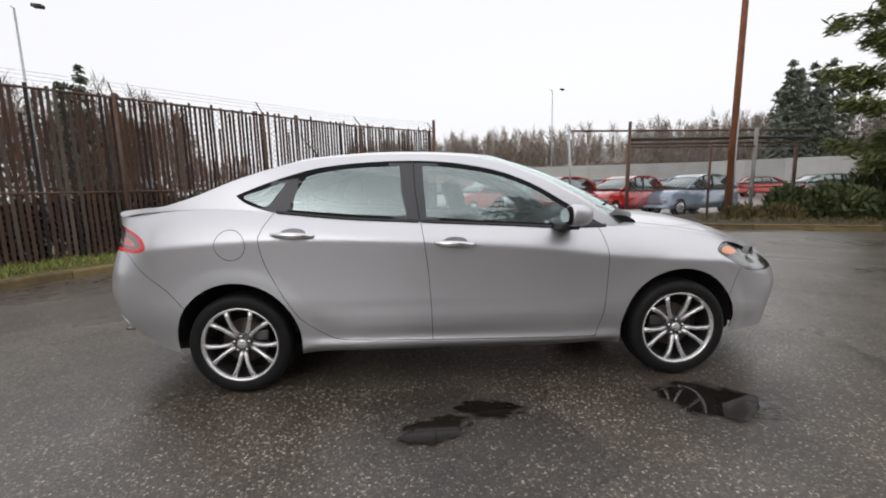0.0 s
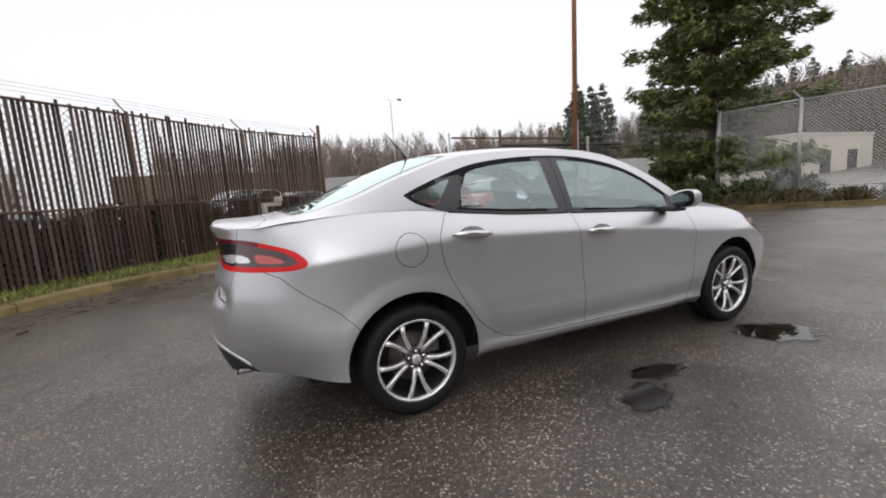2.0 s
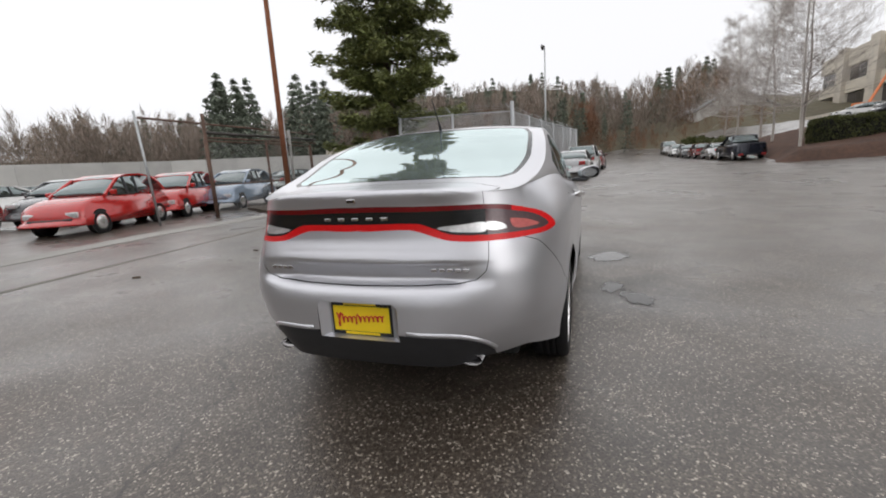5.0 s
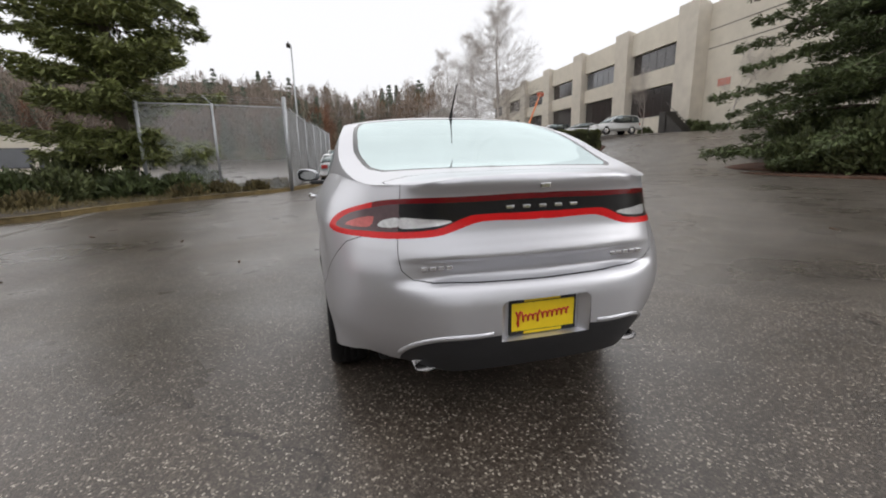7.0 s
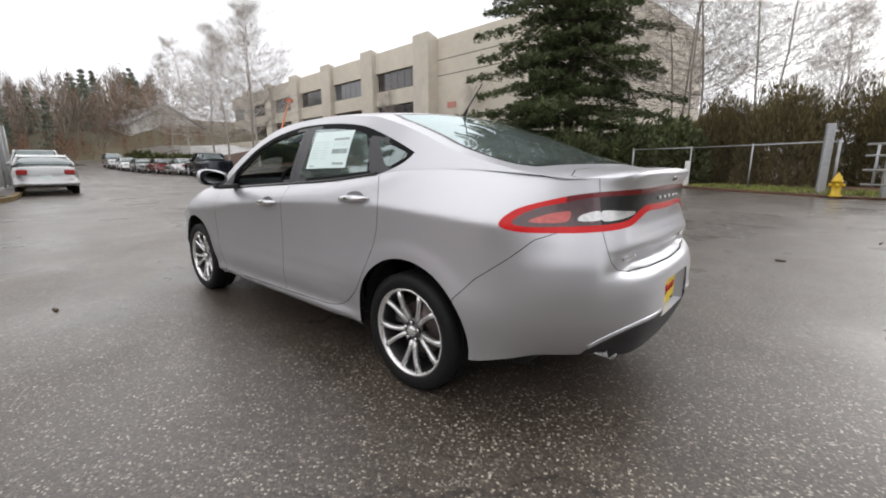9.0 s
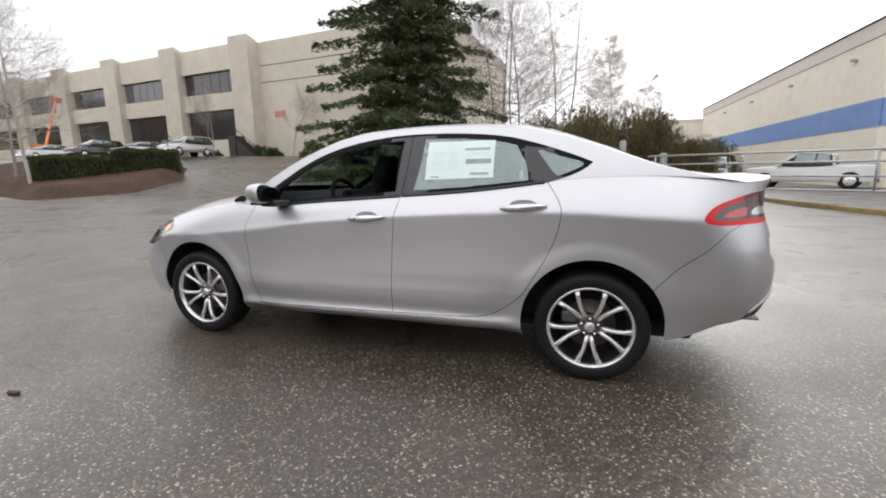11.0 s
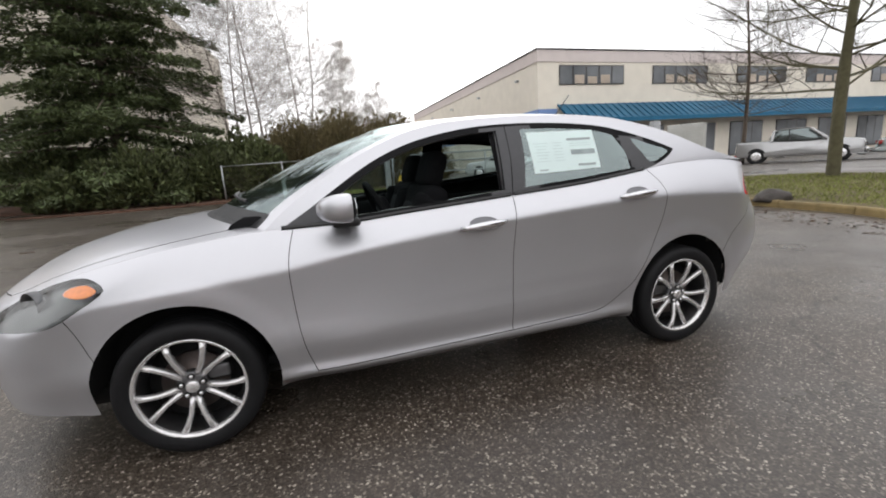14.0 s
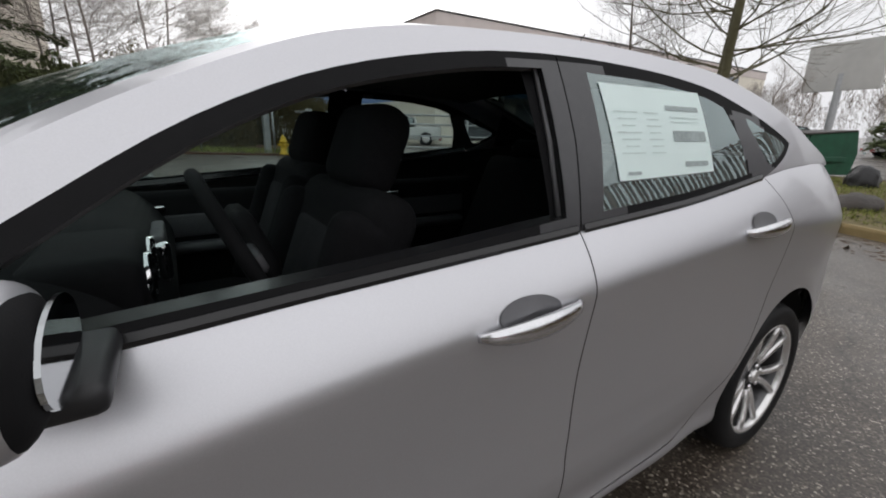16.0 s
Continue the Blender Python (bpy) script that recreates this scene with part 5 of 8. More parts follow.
def spray(points, dirs, size, spread=0.6, thin=0.3, n=1):
    """Blades round points, leaning along dirs."""
    p = np.repeat(points, n, 0)
    d = unit(np.repeat(dirs, n, 0) + rng.normal(0, spread, (len(p), 3)))
    s = size * rng.uniform(0.6, 1.3, (len(p), 1))
    w = unit(np.cross(d, rng.normal(0, 1, (len(p), 3)) + (0, 0, 1.2)))
    return blades(p + rng.normal(0, size * 0.35, p.shape), d * s, w * s * thin)


def conifer(name, x, y, z, height, radius, label, material, crown=0.1, power=0.8, whorls=26, per=7, size=0.2, dense=26, droop=0.25, ragged=0.35, trunk=0.2, top=1.0, seed=1):
    global rng
    rng = np.random.default_rng(seed)
    tree = thing(name, x, y, z, 0, label, "tree")
    part("trunk", tubem([(rng.normal(0, 0.05) * (k > 0), rng.normal(0, 0.05) * (k > 0), height * k / 8) for k in range(9)], [trunk * (1 - k / 8) + 0.03 for k in range(9)], 10), BARK, tree, "brown bark", True)
    pts, dirs, limb = [], [], bmesh.new()
    for i in range(whorls):
        h = crown + (1 - crown) * (i + rng.uniform(0, 0.6)) / whorls
        base = h * height
        reach = radius * max(1 - (h - crown) / (1.0 - crown) * top, 0.03) ** power
        for k in range(per):
            a = 2 * math.pi * (k + rng.uniform(-0.4, 0.4)) / per + i * 2.4
            ln = reach * rng.uniform(1 - ragged, 1.1)
            if rng.random() < ragged * 0.35:
                ln *= 0.5
            out = np.array((math.cos(a), math.sin(a), 0))
            rise = rng.uniform(0.0, 0.25) - droop * 0.3
            line = [out * ln * q + np.array((0, 0, base + ln * (rise * q - droop * q * q + 0.12 * max(q - 0.7, 0)))) for q in np.linspace(0, 1, 6)]
            tube(limb, line, [max(0.035 * (1 - q) * ln / 2.5, 0.008) for q in np.linspace(0, 1, 6)], 4, False)
            m = max(int(dense * ln), 4)
            q = rng.uniform(0.18, 1.0, m) ** 0.8
            lp = np.array([np.interp(q, np.linspace(0, 1, 6), [p[j] for p in line]) for j in range(3)]).T
            side = np.cross(out, (0, 0, 1))
            off = rng.uniform(-1, 1, (m, 1)) * (0.26 * ln * (1.0 - q) ** 0.7 + 0.16)[:, None]
            lp = lp + side * off + (0, 0, -1) * np.abs(off) * 0.2 + np.array((0, 0, 1.0)) * rng.normal(-0.03, 0.11, (m, 1))
            pts.append(lp)
            dirs.append(out * 0.9 + side * np.sign(off) * 0.6 + np.array((0, 0, -0.15)) + 0 * lp)
    part("limbwork", limb, BARK, tree, "brown limbs")["kind"] = "stuff"
    v, f = spray(np.concatenate(pts), np.concatenate(dirs), size, 0.5, 0.22, 4)
    crown_ob = mesh_arrays("crown", v, f, material, tree, "dark green needles")
    crown_ob["kind"] = "stuff"
    return tree


def bare_tree(name, x, y, z, height, label, material, depth=5, spread=0.5, trunk=0.16, stems=1, seed=1, low=0.3, kids=3, group="", leader=False):
    r = random.Random(seed)
    tree = thing(name, x, y, z, 0, label, "tree", group)
    bm, bt, tips, leads, fine = bmesh.new(), bmesh.new(), [], [], []

    def grow(p, d, ln, rad, lev):
        pts, q = [p], p
        for k in range(3):
            d = (d + Vector((r.gauss(0, 0.12), r.gauss(0, 0.12), r.gauss(0.05, 0.08)))).normalized()
            q = q + d * ln / 3
            pts.append(q)
        if lev >= depth - 1:
            fine.extend((tuple(pts[m]), tuple(pts[m + 1]), rad * (1 - 0.13 * m)) for m in range(3))
        else:
            tube(bm if lev <= 1 else bt, pts, [rad, rad * 0.88, rad * 0.76, rad * 0.62], 7 if lev < 2 else 3, False)
        if lev >= depth - 1:
            for m in (1, 2, 3):
                tips.append(tuple(pts[m]))
                leads.append(tuple(d))
        if lev >= depth:
            return
        n = kids + (1 if lev >= 1 else 0)
        for k in range(n):
            at = pts[3] if k == 0 else pts[1 + (k % 3)]
            side = Vector((r.gauss(0, 1), r.gauss(0, 1), r.gauss(0.25, 0.4))).normalized()
            nd = (d * (1.0 if k == 0 else 0.55) + side * spread * (0.5 if k == 0 else 1.3)).normalized()
            grow(at, nd, ln * r.uniform(0.58, 0.82), rad * (0.60 if k == 0 else 0.36), lev + 1)
    for k in range(stems if leader else 0):
        p, d, n = Vector((0.3 * k, 0.2 * k, 0)), Vector((0.05 * k, 0.03 * k, 1)).normalized(), 22
        line = []
        for i in range(n + 1):
            line.append(p)
            d = (d + Vector((r.gauss(0, 0.03), r.gauss(0, 0.03), 0.04))).normalized()
            p = p + d * height * (1.0 - 0.12 * k) / n
        rads = [trunk * (1 - 0.93 * i / n) for i in range(n + 1)]
        tube(bm, line, rads, 9, False)
        for i in range(5, n):
            for _ in range(2 if trunk > 0.15 else 4):
                a = r.uniform(0, 2 * math.pi)
                out = Vector((math.cos(a), math.sin(a), r.uniform(0.0, 0.35))).normalized()
                grow(line[i], out, height * 0.23 * (1.12 - i / n) * r.uniform(0.7, 1.2), max(rads[i] * 0.32, 0.010), depth - 2)
    for k in range(0 if leader else stems):
        a = 2 * math.pi * k / max(stems, 1)
        lean = 0.0 if stems == 1 else 0.22
        grow(Vector((0.12 * math.cos(a) * (stems > 1), 0.12 * math.sin(a) * (stems > 1), 0)), Vector((lean * math.cos(a), lean * math.sin(a), 1)).normalized(), height * low * r.uniform(0.9, 1.1), trunk, 0)
    part("trunk", bm, material, tree, "", True)
    part("branchwork", bt, material, tree, "bare branches")["kind"] = "stuff"
    p, q = np.array([x[0] for x in fine]), np.array([x[1] for x in fine])
    w = np.array([x[2] for x in fine])[:, None]
    c1 = unit(np.cross(q - p, (0.31, 0.52, 0.8))) * w
    c2 = unit(np.cross(q - p, c1)) * w
    v = np.concatenate([np.stack([p - c, p + c, q + c * 0.85, q - c * 0.85], 1).reshape(-1, 3) for c in (c1, c2)])
    mesh_arrays("twig_work", v, np.arange(len(v)).reshape(-1, 4), material, tree, "thin bare twigs")["kind"] = "stuff"
    v, f = spray(np.array(tips), np.array(leads) + (0, 0, 0.15), min(height, 14) * 0.026, 0.65, 0.011, 2)
    mesh_arrays("twig_crown", v, f, material, tree, "fine bare twigs")["kind"] = "stuff"
    return tree


def bush(name, x, y, z, sx, sy, sz, label, material, n=900, size=0.12, group="", up=0.5, seed=3, square=1.0, turn=0, thin=0.35):
    """A leafy mound or a clipped hedge (square < 1)."""
    global rng
    rng = np.random.default_rng(seed)
    b = thing(name, x, y, z, turn, label, "hedge" if square < 1 else "shrub", group)
    d = unit(rng.normal(0, 1, (n, 3)))
    d[:, 2] = np.abs(d[:, 2])
    r = rng.uniform(0.72, 1.0, (n, 1)) * (1 + 0.12 * np.sin(d[:, :1] * 9 + d[:, 1:2] * 7))
    q = np.sign(d) * np.abs(d) ** square * (sx, sy, sz) * r
    v, f = spray(q, d + (0, 0, up), size, 0.5, thin, 3)
    mesh_arrays("leaves", v, f, material, b, "")["kind"] = "stuff"
    tw = bmesh.new()
    for k in range(7):
        a = 2 * math.pi * k / 7
        tube(tw, [(0, 0, 0), (0.4 * sx * math.cos(a), 0.4 * sy * math.sin(a), sz * 0.45), (0.75 * sx * math.cos(a), 0.75 * sy * math.sin(a), sz * 0.7)], [0.03, 0.02, 0.008], 4, False)
    part("stemwork", tw, BARK, b, "")["kind"] = "stuff"
    return b


# pine beside the gate
conifer("pine_tree", 14.04, 7.49, 0.05, 16.0, 3.7, "broad green pine with ragged layered limbs above low shrubs", PINE, 0.06, 0.42, 26, 8, 0.15, 60, 0.06, 0.6, 0.2, 0.9, 11)
for k, (x, y, sx, sy, sz) in enumerate([(11.6, 8.4, 1.1, 0.9, 0.95), (12.6, 7.0, 1.2, 1.0, 0.8), (13.2, 5.6, 1.2, 0.9, 0.7), (13.7, 9.2, 1.4, 1.2, 1.3), (15.2, 5.6, 1.3, 1.0, 0.9), (10.9, 9.2, 0.6, 0.6, 0.9)]):
    bush("low_shrub", x, y, 0.1, sx, sy, sz, "dark evergreen shrub on the planted strip beside the kerb", NEEDLE if k % 3 else JUNIPER, 650, 0.13, "planted shrubs", 0.5, 20 + k)
for k, (x, y) in enumerate([(10.2, 8.5), (13.3, 4.4), (13.9, 3.3), (12.4, 5.3), (15.3, 2.6), (9.4, 8.9)]):
    bush("dry_weeds", x, y, 0.1, 0.7, 0.6, 0.38, "dry brown and green weeds along the kerb", BRUSH, 260, 0.10, "kerb weeds", 1.2, 40 + k)
# fir by the drive, with junipers at its foot
conifer("fir_tree", 10.8, -26.6, 0.35, 25.0, 8.2, "tall dark fir tree with drooping layered limbs", NEEDLE, 0.02, 0.5, 42, 9, 0.16, 36, 0.22, 0.65, 0.32, 1.0, 5)
for k, (x, y, sx, sy, sz) in enumerate([(5.6, -24.0, 2.4, 1.7, 2.6), (8.8, -22.6, 2.6, 1.8, 2.7), (12.0, -22.8, 2.0, 1.6, 1.8), (6.6, -27.2, 2.2, 1.9, 3.4), (4.3, -26.3, 1.9, 1.6, 3.6), (3.0, -23.2, 1.7, 1.4, 2.7), (14.0, -25.4, 2.2, 1.8, 3.2)]):
    bush("juniper", x, y, 0.2, sx, sy, sz, "spreading green juniper under the fir", JUNIPER, 2600, 0.16, "junipers", 0.25, 60 + k)
for k, (x, y, h, st) in enumerate([(3.4, -29.0, 18.0, 3), (0.2, -31.5, 18.0, 3), (5.4, -33.5, 20.0, 3), (-3.5, -38.0, 12.0, 3), (-7.5, -44.0, 10.0, 3)]):
    bare_tree("bare_tree", x, y, 0.3, h, "leafless multi-stemmed tree with pale twigs", TWIG_PALE if k % 2 else TWIG, 5, 0.5, 0.085, st - 1, 80 + k, 0.27, 3, "bare trees behind the fence", True)
for k, (x, y, sx, sy, sz) in enumerate([(-0.8, -26.5, 2.6, 1.6, 4.8), (-4.2, -28.0, 2.6, 1.8, 5.0), (2.3, -27.5, 1.8, 1.4, 4.2), (-8.0, -31.0, 2.5, 1.8, 3.2), (-12.5, -44.0, 3.2, 2.2, 4.0), (-1.5, -22.8, 1.9, 1.4, 4.4), (1.2, -24.6, 1.8, 1.4, 4.4), (-5.2, -24.6, 1.7, 1.3, 4.4)]):
    bush("brush", x, y, 0.0, sx, sy, sz, "overgrown olive-brown brush behind the fence", BRUSH, 6500, 0.13, "fence brush", 1.4, 90 + k, 1.0, 0, 0.13)
# trees by the pale building
bare_tree("street_tree", -14.0, -5.75, 0.0, 12.5, "leafless mossy tree with thick low limbs on the grass", BARK_MOSS, 5, 0.5, 0.16, 2, 14, 0.27, 3, "", True)
bare_tree("street_tree", -25.5, -17.4, 0.0, 13.0, "leafless tree with fine side branches before the awning", BARK, 5, 0.5, 0.14, 1, 21, 0.27, 3, "", True)
for k, (x, y, h) in enumerate([(-42, -16, 9), (-52, -10, 8), (-60, -22, 10), (-46, -3, 9)]):
    bare_tree("far_tree", x, y, 0.0, h, "distant leafless tree beyond the lots", TWIG, 5, 0.5, 0.14, 1, 120 + k, 0.28, 3, "distant bare trees")
conifer("far_fir", -36, -4.5, 0.0, 9.0, 3.0, "dark distant fir tree", NEEDLE, 0.05, 0.7, 14, 7, 0.3, 14, 0.2, 0.3, 0.2, 1.0, 33)
# bare trees and hedge beside the drive
for k, (x, y, h) in enumerate([(31.8, -14.4, 14.5), (36.5, -16.2, 14), (41, -15.8, 13), (47, -16.8, 13.5), (55, -17, 14), (64, -18, 14)]):
    bare_tree("bare_tree", x, y, float(ground_z(x, y)), h, "leafless young tree beside the parked cars", TWIG if k % 2 else TWIG_PALE, 5, 0.5, 0.11, 1, 140 + k, 0.28, 3, "trees along the street", True)
def hedge(x, y, sx, sy, sz, turn, n, size, seed):
    """A clipped hedge: short leaves all over a block with soft edges, round an added dark box for the shade inside."""
    global rng
    rng = np.random.default_rng(seed)
    h = thing("hedge", x, y, float(ground_z(x, y)) - 0.15, turn, "clipped dark green hedge on a bark-mulched bank", "hedge", "hedges")
    q = rng.uniform(-1, 1, (n, 3))
    face = rng.choice(5, n, p=[0.24, 0.12, 0.24, 0.12, 0.28])
    for k, (axis, s) in enumerate(((1, -1), (0, -1), (1, 1), (0, 1), (2, 1))):
        q[face == k, axis] = s
    nrm = unit(q**5)
    q = q * (sx, sy, sz / 2) * (1 - 0.10 * np.max(np.sort(np.abs(q), 1)[:, 1:2] ** 8, 1, keepdims=True)) + (0, 0, sz / 2)
    q += nrm * (0.06 * np.sin(q[:, :1] * 4 + q[:, 2:] * 5) + rng.normal(0, 0.04, (n, 1)))
    v, f = spray(q, nrm + (0, 0, 0.3), size, 0.7, 0.4, 2)
    mesh_arrays("leaves", v, f, HEDGE, h)["kind"] = "stuff"
    # added near-black box: blocks the view through and stands for inner shade
    part("core", boxm(-sx * 0.9, sx * 0.9, -sy * 0.9, sy * 0.9, 0, sz * 0.93, 0.1), LINER, h, "near-black filler box for the shade inside the hedge")


hedge(32.5, -17.5, 2.2, 1.4, 2.1, 54, 9000, 0.07, 160)
hedge(30.1, -20.9, 2.1, 1.4, 2.0, 54, 9000, 0.07, 161)
for k, (x, y) in enumerate([(53, -15.5), (60, -15.5), (70, -15.5)]):
    bush("hedge", x, y, float(ground_z(x, y)), 3.5, 1.2, 1.3, "low green hedge along the street", HEDGE, 900, 0.2, "hedges", 0.3, 170 + k, 0.5)
for k, (x, y, s) in enumerate([(30.4, -35.2, 1.1), (33.3, -36.6, 1.5), (26.5, -37.5, 1.6), (23.0, -38.6, 1.1), (38.5, -35.5, 1.0)]):
    bush("foundation_shrub", x, y, float(ground_z(x, y)), s, s * 0.8, s * 0.85, "rounded green shrub against the concrete wall", JUNIPER, 420, 0.16, "foundation shrubs", 0.4, 180 + k)
bare_tree("bare_tree", 27.5, -35.0, float(ground_z(27.5, -35)), 9.0, "slim leafless tree before the concrete wall", TWIG_PALE, 5, 0.4, 0.08, 1, 191, 0.3, 3, "trees before the wall")
bare_tree("bare_tree", 36.0, -33.0, float(ground_z(36, -33)), 8.0, "slim leafless tree before the concrete wall", TWIG, 5, 0.35, 0.08, 1, 192, 0.3, 3, "trees before the wall")

# wooded hills all round the north and east
rng = np.random.default_rng(77)


def hill_rise(a):
    """How much steeper the wooded hill stands at a bearing, in degrees."""
    return float(smooth01(a, -8, 8) * smooth01(a, 46, 28))


def far_woods(name, label, material, az, dist, hgt, n, kind):
    vs, fs, base = [], [], 0
    for _ in range(n):
        a, r = radians(rng.uniform(*az)), rng.uniform(*dist)
        x, y = r * math.cos(a), r * math.sin(a)
        z0 = float(ground_z(x, y)) + max(r - 80, 0) * (0.045 + 0.10 * hill_rise(math.degrees(a)))
        h = rng.uniform(*hgt)
        m = 420 if kind == "fir" else 190
        if kind == "fir":
            q = rng.uniform(0.05, 1, m)
            q = (np.floor(q * 15) + 0.45 * rng.random(m)) / 15
            rad = h * 0.2 * np.maximum(1 - q, 0.02) ** 0.8 * rng.uniform(0.2, 1.1, m)
            t = rng.uniform(0, 2 * math.pi, m)
            p = np.stack([x + rad * np.cos(t), y + rad * np.sin(t), z0 + h * q], 1)
            v, f = spray(p, np.stack([np.cos(t), np.sin(t), 0 * t - 0.5], 1), h * 0.024, 0.5, 0.35, 2)
        else:
            q = rng.uniform(0.0, 1, m) ** 0.8
            rad = h * 0.20 * np.sin(math.pi * np.clip(0.15 + q * 0.85, 0, 1)) * rng.uniform(0, 1, m)
            t = rng.uniform(0, 2 * math.pi, m)
            p = np.stack([x + rad * np.cos(t), y + rad * np.sin(t), z0 + h * (0.15 + 0.8 * q)], 1)
            v, f = spray(p, np.stack([0.5 * np.cos(t), 0.5 * np.sin(t), 0 * t + 1.2], 1), h * 0.065, 0.4, 0.05)
        vs.append(v)
        fs.append(f + base)
        base += len(v)
    return tagged(mesh_arrays(name, np.concatenate(vs), np.concatenate(fs), material), label, "woods", "", "stuff")


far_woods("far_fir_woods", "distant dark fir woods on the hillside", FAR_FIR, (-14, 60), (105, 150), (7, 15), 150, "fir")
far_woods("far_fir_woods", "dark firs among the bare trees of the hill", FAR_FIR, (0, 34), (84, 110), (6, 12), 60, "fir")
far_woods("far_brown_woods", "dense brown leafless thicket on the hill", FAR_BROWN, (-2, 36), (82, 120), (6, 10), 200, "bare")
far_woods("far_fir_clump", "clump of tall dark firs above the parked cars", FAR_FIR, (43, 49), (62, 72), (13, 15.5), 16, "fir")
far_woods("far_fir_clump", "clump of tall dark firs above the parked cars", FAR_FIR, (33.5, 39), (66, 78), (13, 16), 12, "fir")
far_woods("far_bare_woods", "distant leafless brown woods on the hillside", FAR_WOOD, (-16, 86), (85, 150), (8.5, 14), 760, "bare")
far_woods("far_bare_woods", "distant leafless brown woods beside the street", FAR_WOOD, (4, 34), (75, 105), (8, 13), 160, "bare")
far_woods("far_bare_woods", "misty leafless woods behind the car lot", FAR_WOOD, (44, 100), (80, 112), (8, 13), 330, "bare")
far_woods("street_scrub", "low brown and olive scrub at the foot of the hill", FAR_BROWN, (-20, 8), (72, 84), (2.5, 4.5), 90, "bare")
far_woods("street_firs", "dark green firs along the foot of the hill", FAR_FIR, (-6, 12), (74, 86), (5, 9), 22, "fir")
far_woods("far_russet_trees", "russet trees at the end of the street", FAR_RUST, (-15, -8), (100, 115), (8, 11), 22, "bare")
far_woods("trees_behind_fence", "dark firs behind the slatted fence", FAR_FIR, (126, 138), (40, 50), (8.5, 11.5), 8, "fir")
far_woods("far_bare_woods", "pale bare treetops behind the slatted fence", FAR_WOOD, (121, 136), (48, 60), (10, 13), 14, "bare")
far_woods("brown_thicket", "brown leafless thicket behind the slatted fence", FAR_BROWN, (120, 152), (40, 50), (7.0, 9.0), 150, "bare")
far_woods("brown_thicket", "low brown thicket behind the slatted fence", FAR_BROWN, (113.5, 121), (41, 47), (3.6, 5.2), 40, "bare")
far_woods("far_bare_woods", "bare trees far behind the pale building", FAR_WOOD, (-190, -150), (70, 110), (5, 9), 110, "bare")
# the hillside itself
bm = bmesh.new()
hv = []
for a in np.linspace(-44, 116, 81):
    row = []
    for r, z in ((78, -0.2), (95, 2.2), (120, 5.5), (150, 8.0), (190, 9.0), (260, 6.0)):
        k = (1 - 0.3 * float(smooth01(a, 60, 95))) * float(smooth01(a, 116, 96)) * float(smooth01(a, -44, -14))
        x, y = r * math.cos(radians(a)), r * math.sin(radians(a))
        row.append(bm.verts.new((x, y, float(ground_z(x, y)) + z * k * (1 + 1.5 * hill_rise(a)) - 0.4 + 0.8 * k * math.sin(a * 0.7 + r))))
    hv.append(row)
for p, q in zip(hv, hv[1:]):
    for k in range(5):
        bm.faces.new((p[k], q[k], q[k + 1], p[k + 1]))
hill = part("hillside", bm, mat("hillside_scrub", (0.10, 0.085, 0.05), 0.95, 0, 0.4, 0.4, 0.5, 1.0), None, "brown scrubby hillside behind the lots", True)
tagged(hill, "", "hill", "", "structure")

random.seed(11)
# ---- site: kerbs, verges, puddles ----
KERB = mat("worn_yellow_kerb", (0.20, 0.145, 0.06), 0.75, 0, 0.5, 5, 0.4, 60, rnd=0.15)
KERB_GREY = mat("grey_kerb", (0.16, 0.15, 0.13), 0.8, 0, 0.35, 6, 0.4, 60, rnd=0.1)
CONCRETE = mat("concrete", (0.30, 0.29, 0.27), 0.8, 0, 0.2, 6, 0.3, 60)
SOIL = mat("wet_soil", (0.05, 0.038, 0.025), 0.85, 0, 0.4, 4, 0.8, 30)
MULCH = mat("bark_mulch", (0.085, 0.042, 0.026), 0.9, 0, 0.45, 5, 0.9, 25, island=0.3)
TURF = mat("turf", (0.13, 0.105, 0.045), 0.9, 0, 0.4, 2.5, 0.8, 30)
LEAF_LITTER = mat("leaf_litter", (0.075, 0.045, 0.025), 0.7, 0, 0.4, 9, island=0.5)
def shallow_water():
    """Clear still water that thins out to nothing at its uneven rim."""
    m = bpy.data.materials.new("puddle_water")
    m.use_nodes = True
    n, l = m.node_tree.nodes, m.node_tree.links
    b, out = n["Principled BSDF"], n["Material Output"]
    b.inputs["Base Color"].default_value, b.inputs["Roughness"].default_value, b.inputs["IOR"].default_value = (0.014, 0.011, 0.009, 1), 0.02, 1.33
    tc, ns, ln = n.new("ShaderNodeTexCoord"), n.new("ShaderNodeTexNoise"), n.new("ShaderNodeVectorMath")
    ln.operation = "LENGTH"
    ns.inputs["Scale"].default_value, ns.inputs["Detail"].default_value = 2.6, 6
    l.new(tc.outputs["Object"], ln.inputs[0])
    l.new(tc.outputs["Object"], ns.inputs["Vector"])
    ma, mr = n.new("ShaderNodeMath"), n.new("ShaderNodeMapRange")
    ma.operation = "MULTIPLY_ADD"
    ma.inputs[1].default_value = 1.1
    l.new(ns.outputs["Fac"], ma.inputs[0])
    l.new(ln.outputs["Value"], ma.inputs[2])
    mr.interpolation_type = "SMOOTHSTEP"
    mr.inputs["From Min"].default_value, mr.inputs["From Max"].default_value = 1.08, 1.38
    l.new(ma.outputs[0], mr.inputs["Value"])
    mx, tr = n.new("ShaderNodeMixShader"), n.new("ShaderNodeBsdfTransparent")
    l.new(mr.outputs[0], mx.inputs[0])
    l.new(b.outputs[0], mx.inputs[1])
    l.new(tr.outputs[0], mx.inputs[2])
    l.new(mx.outputs[0], out.inputs["Surface"])
    return m


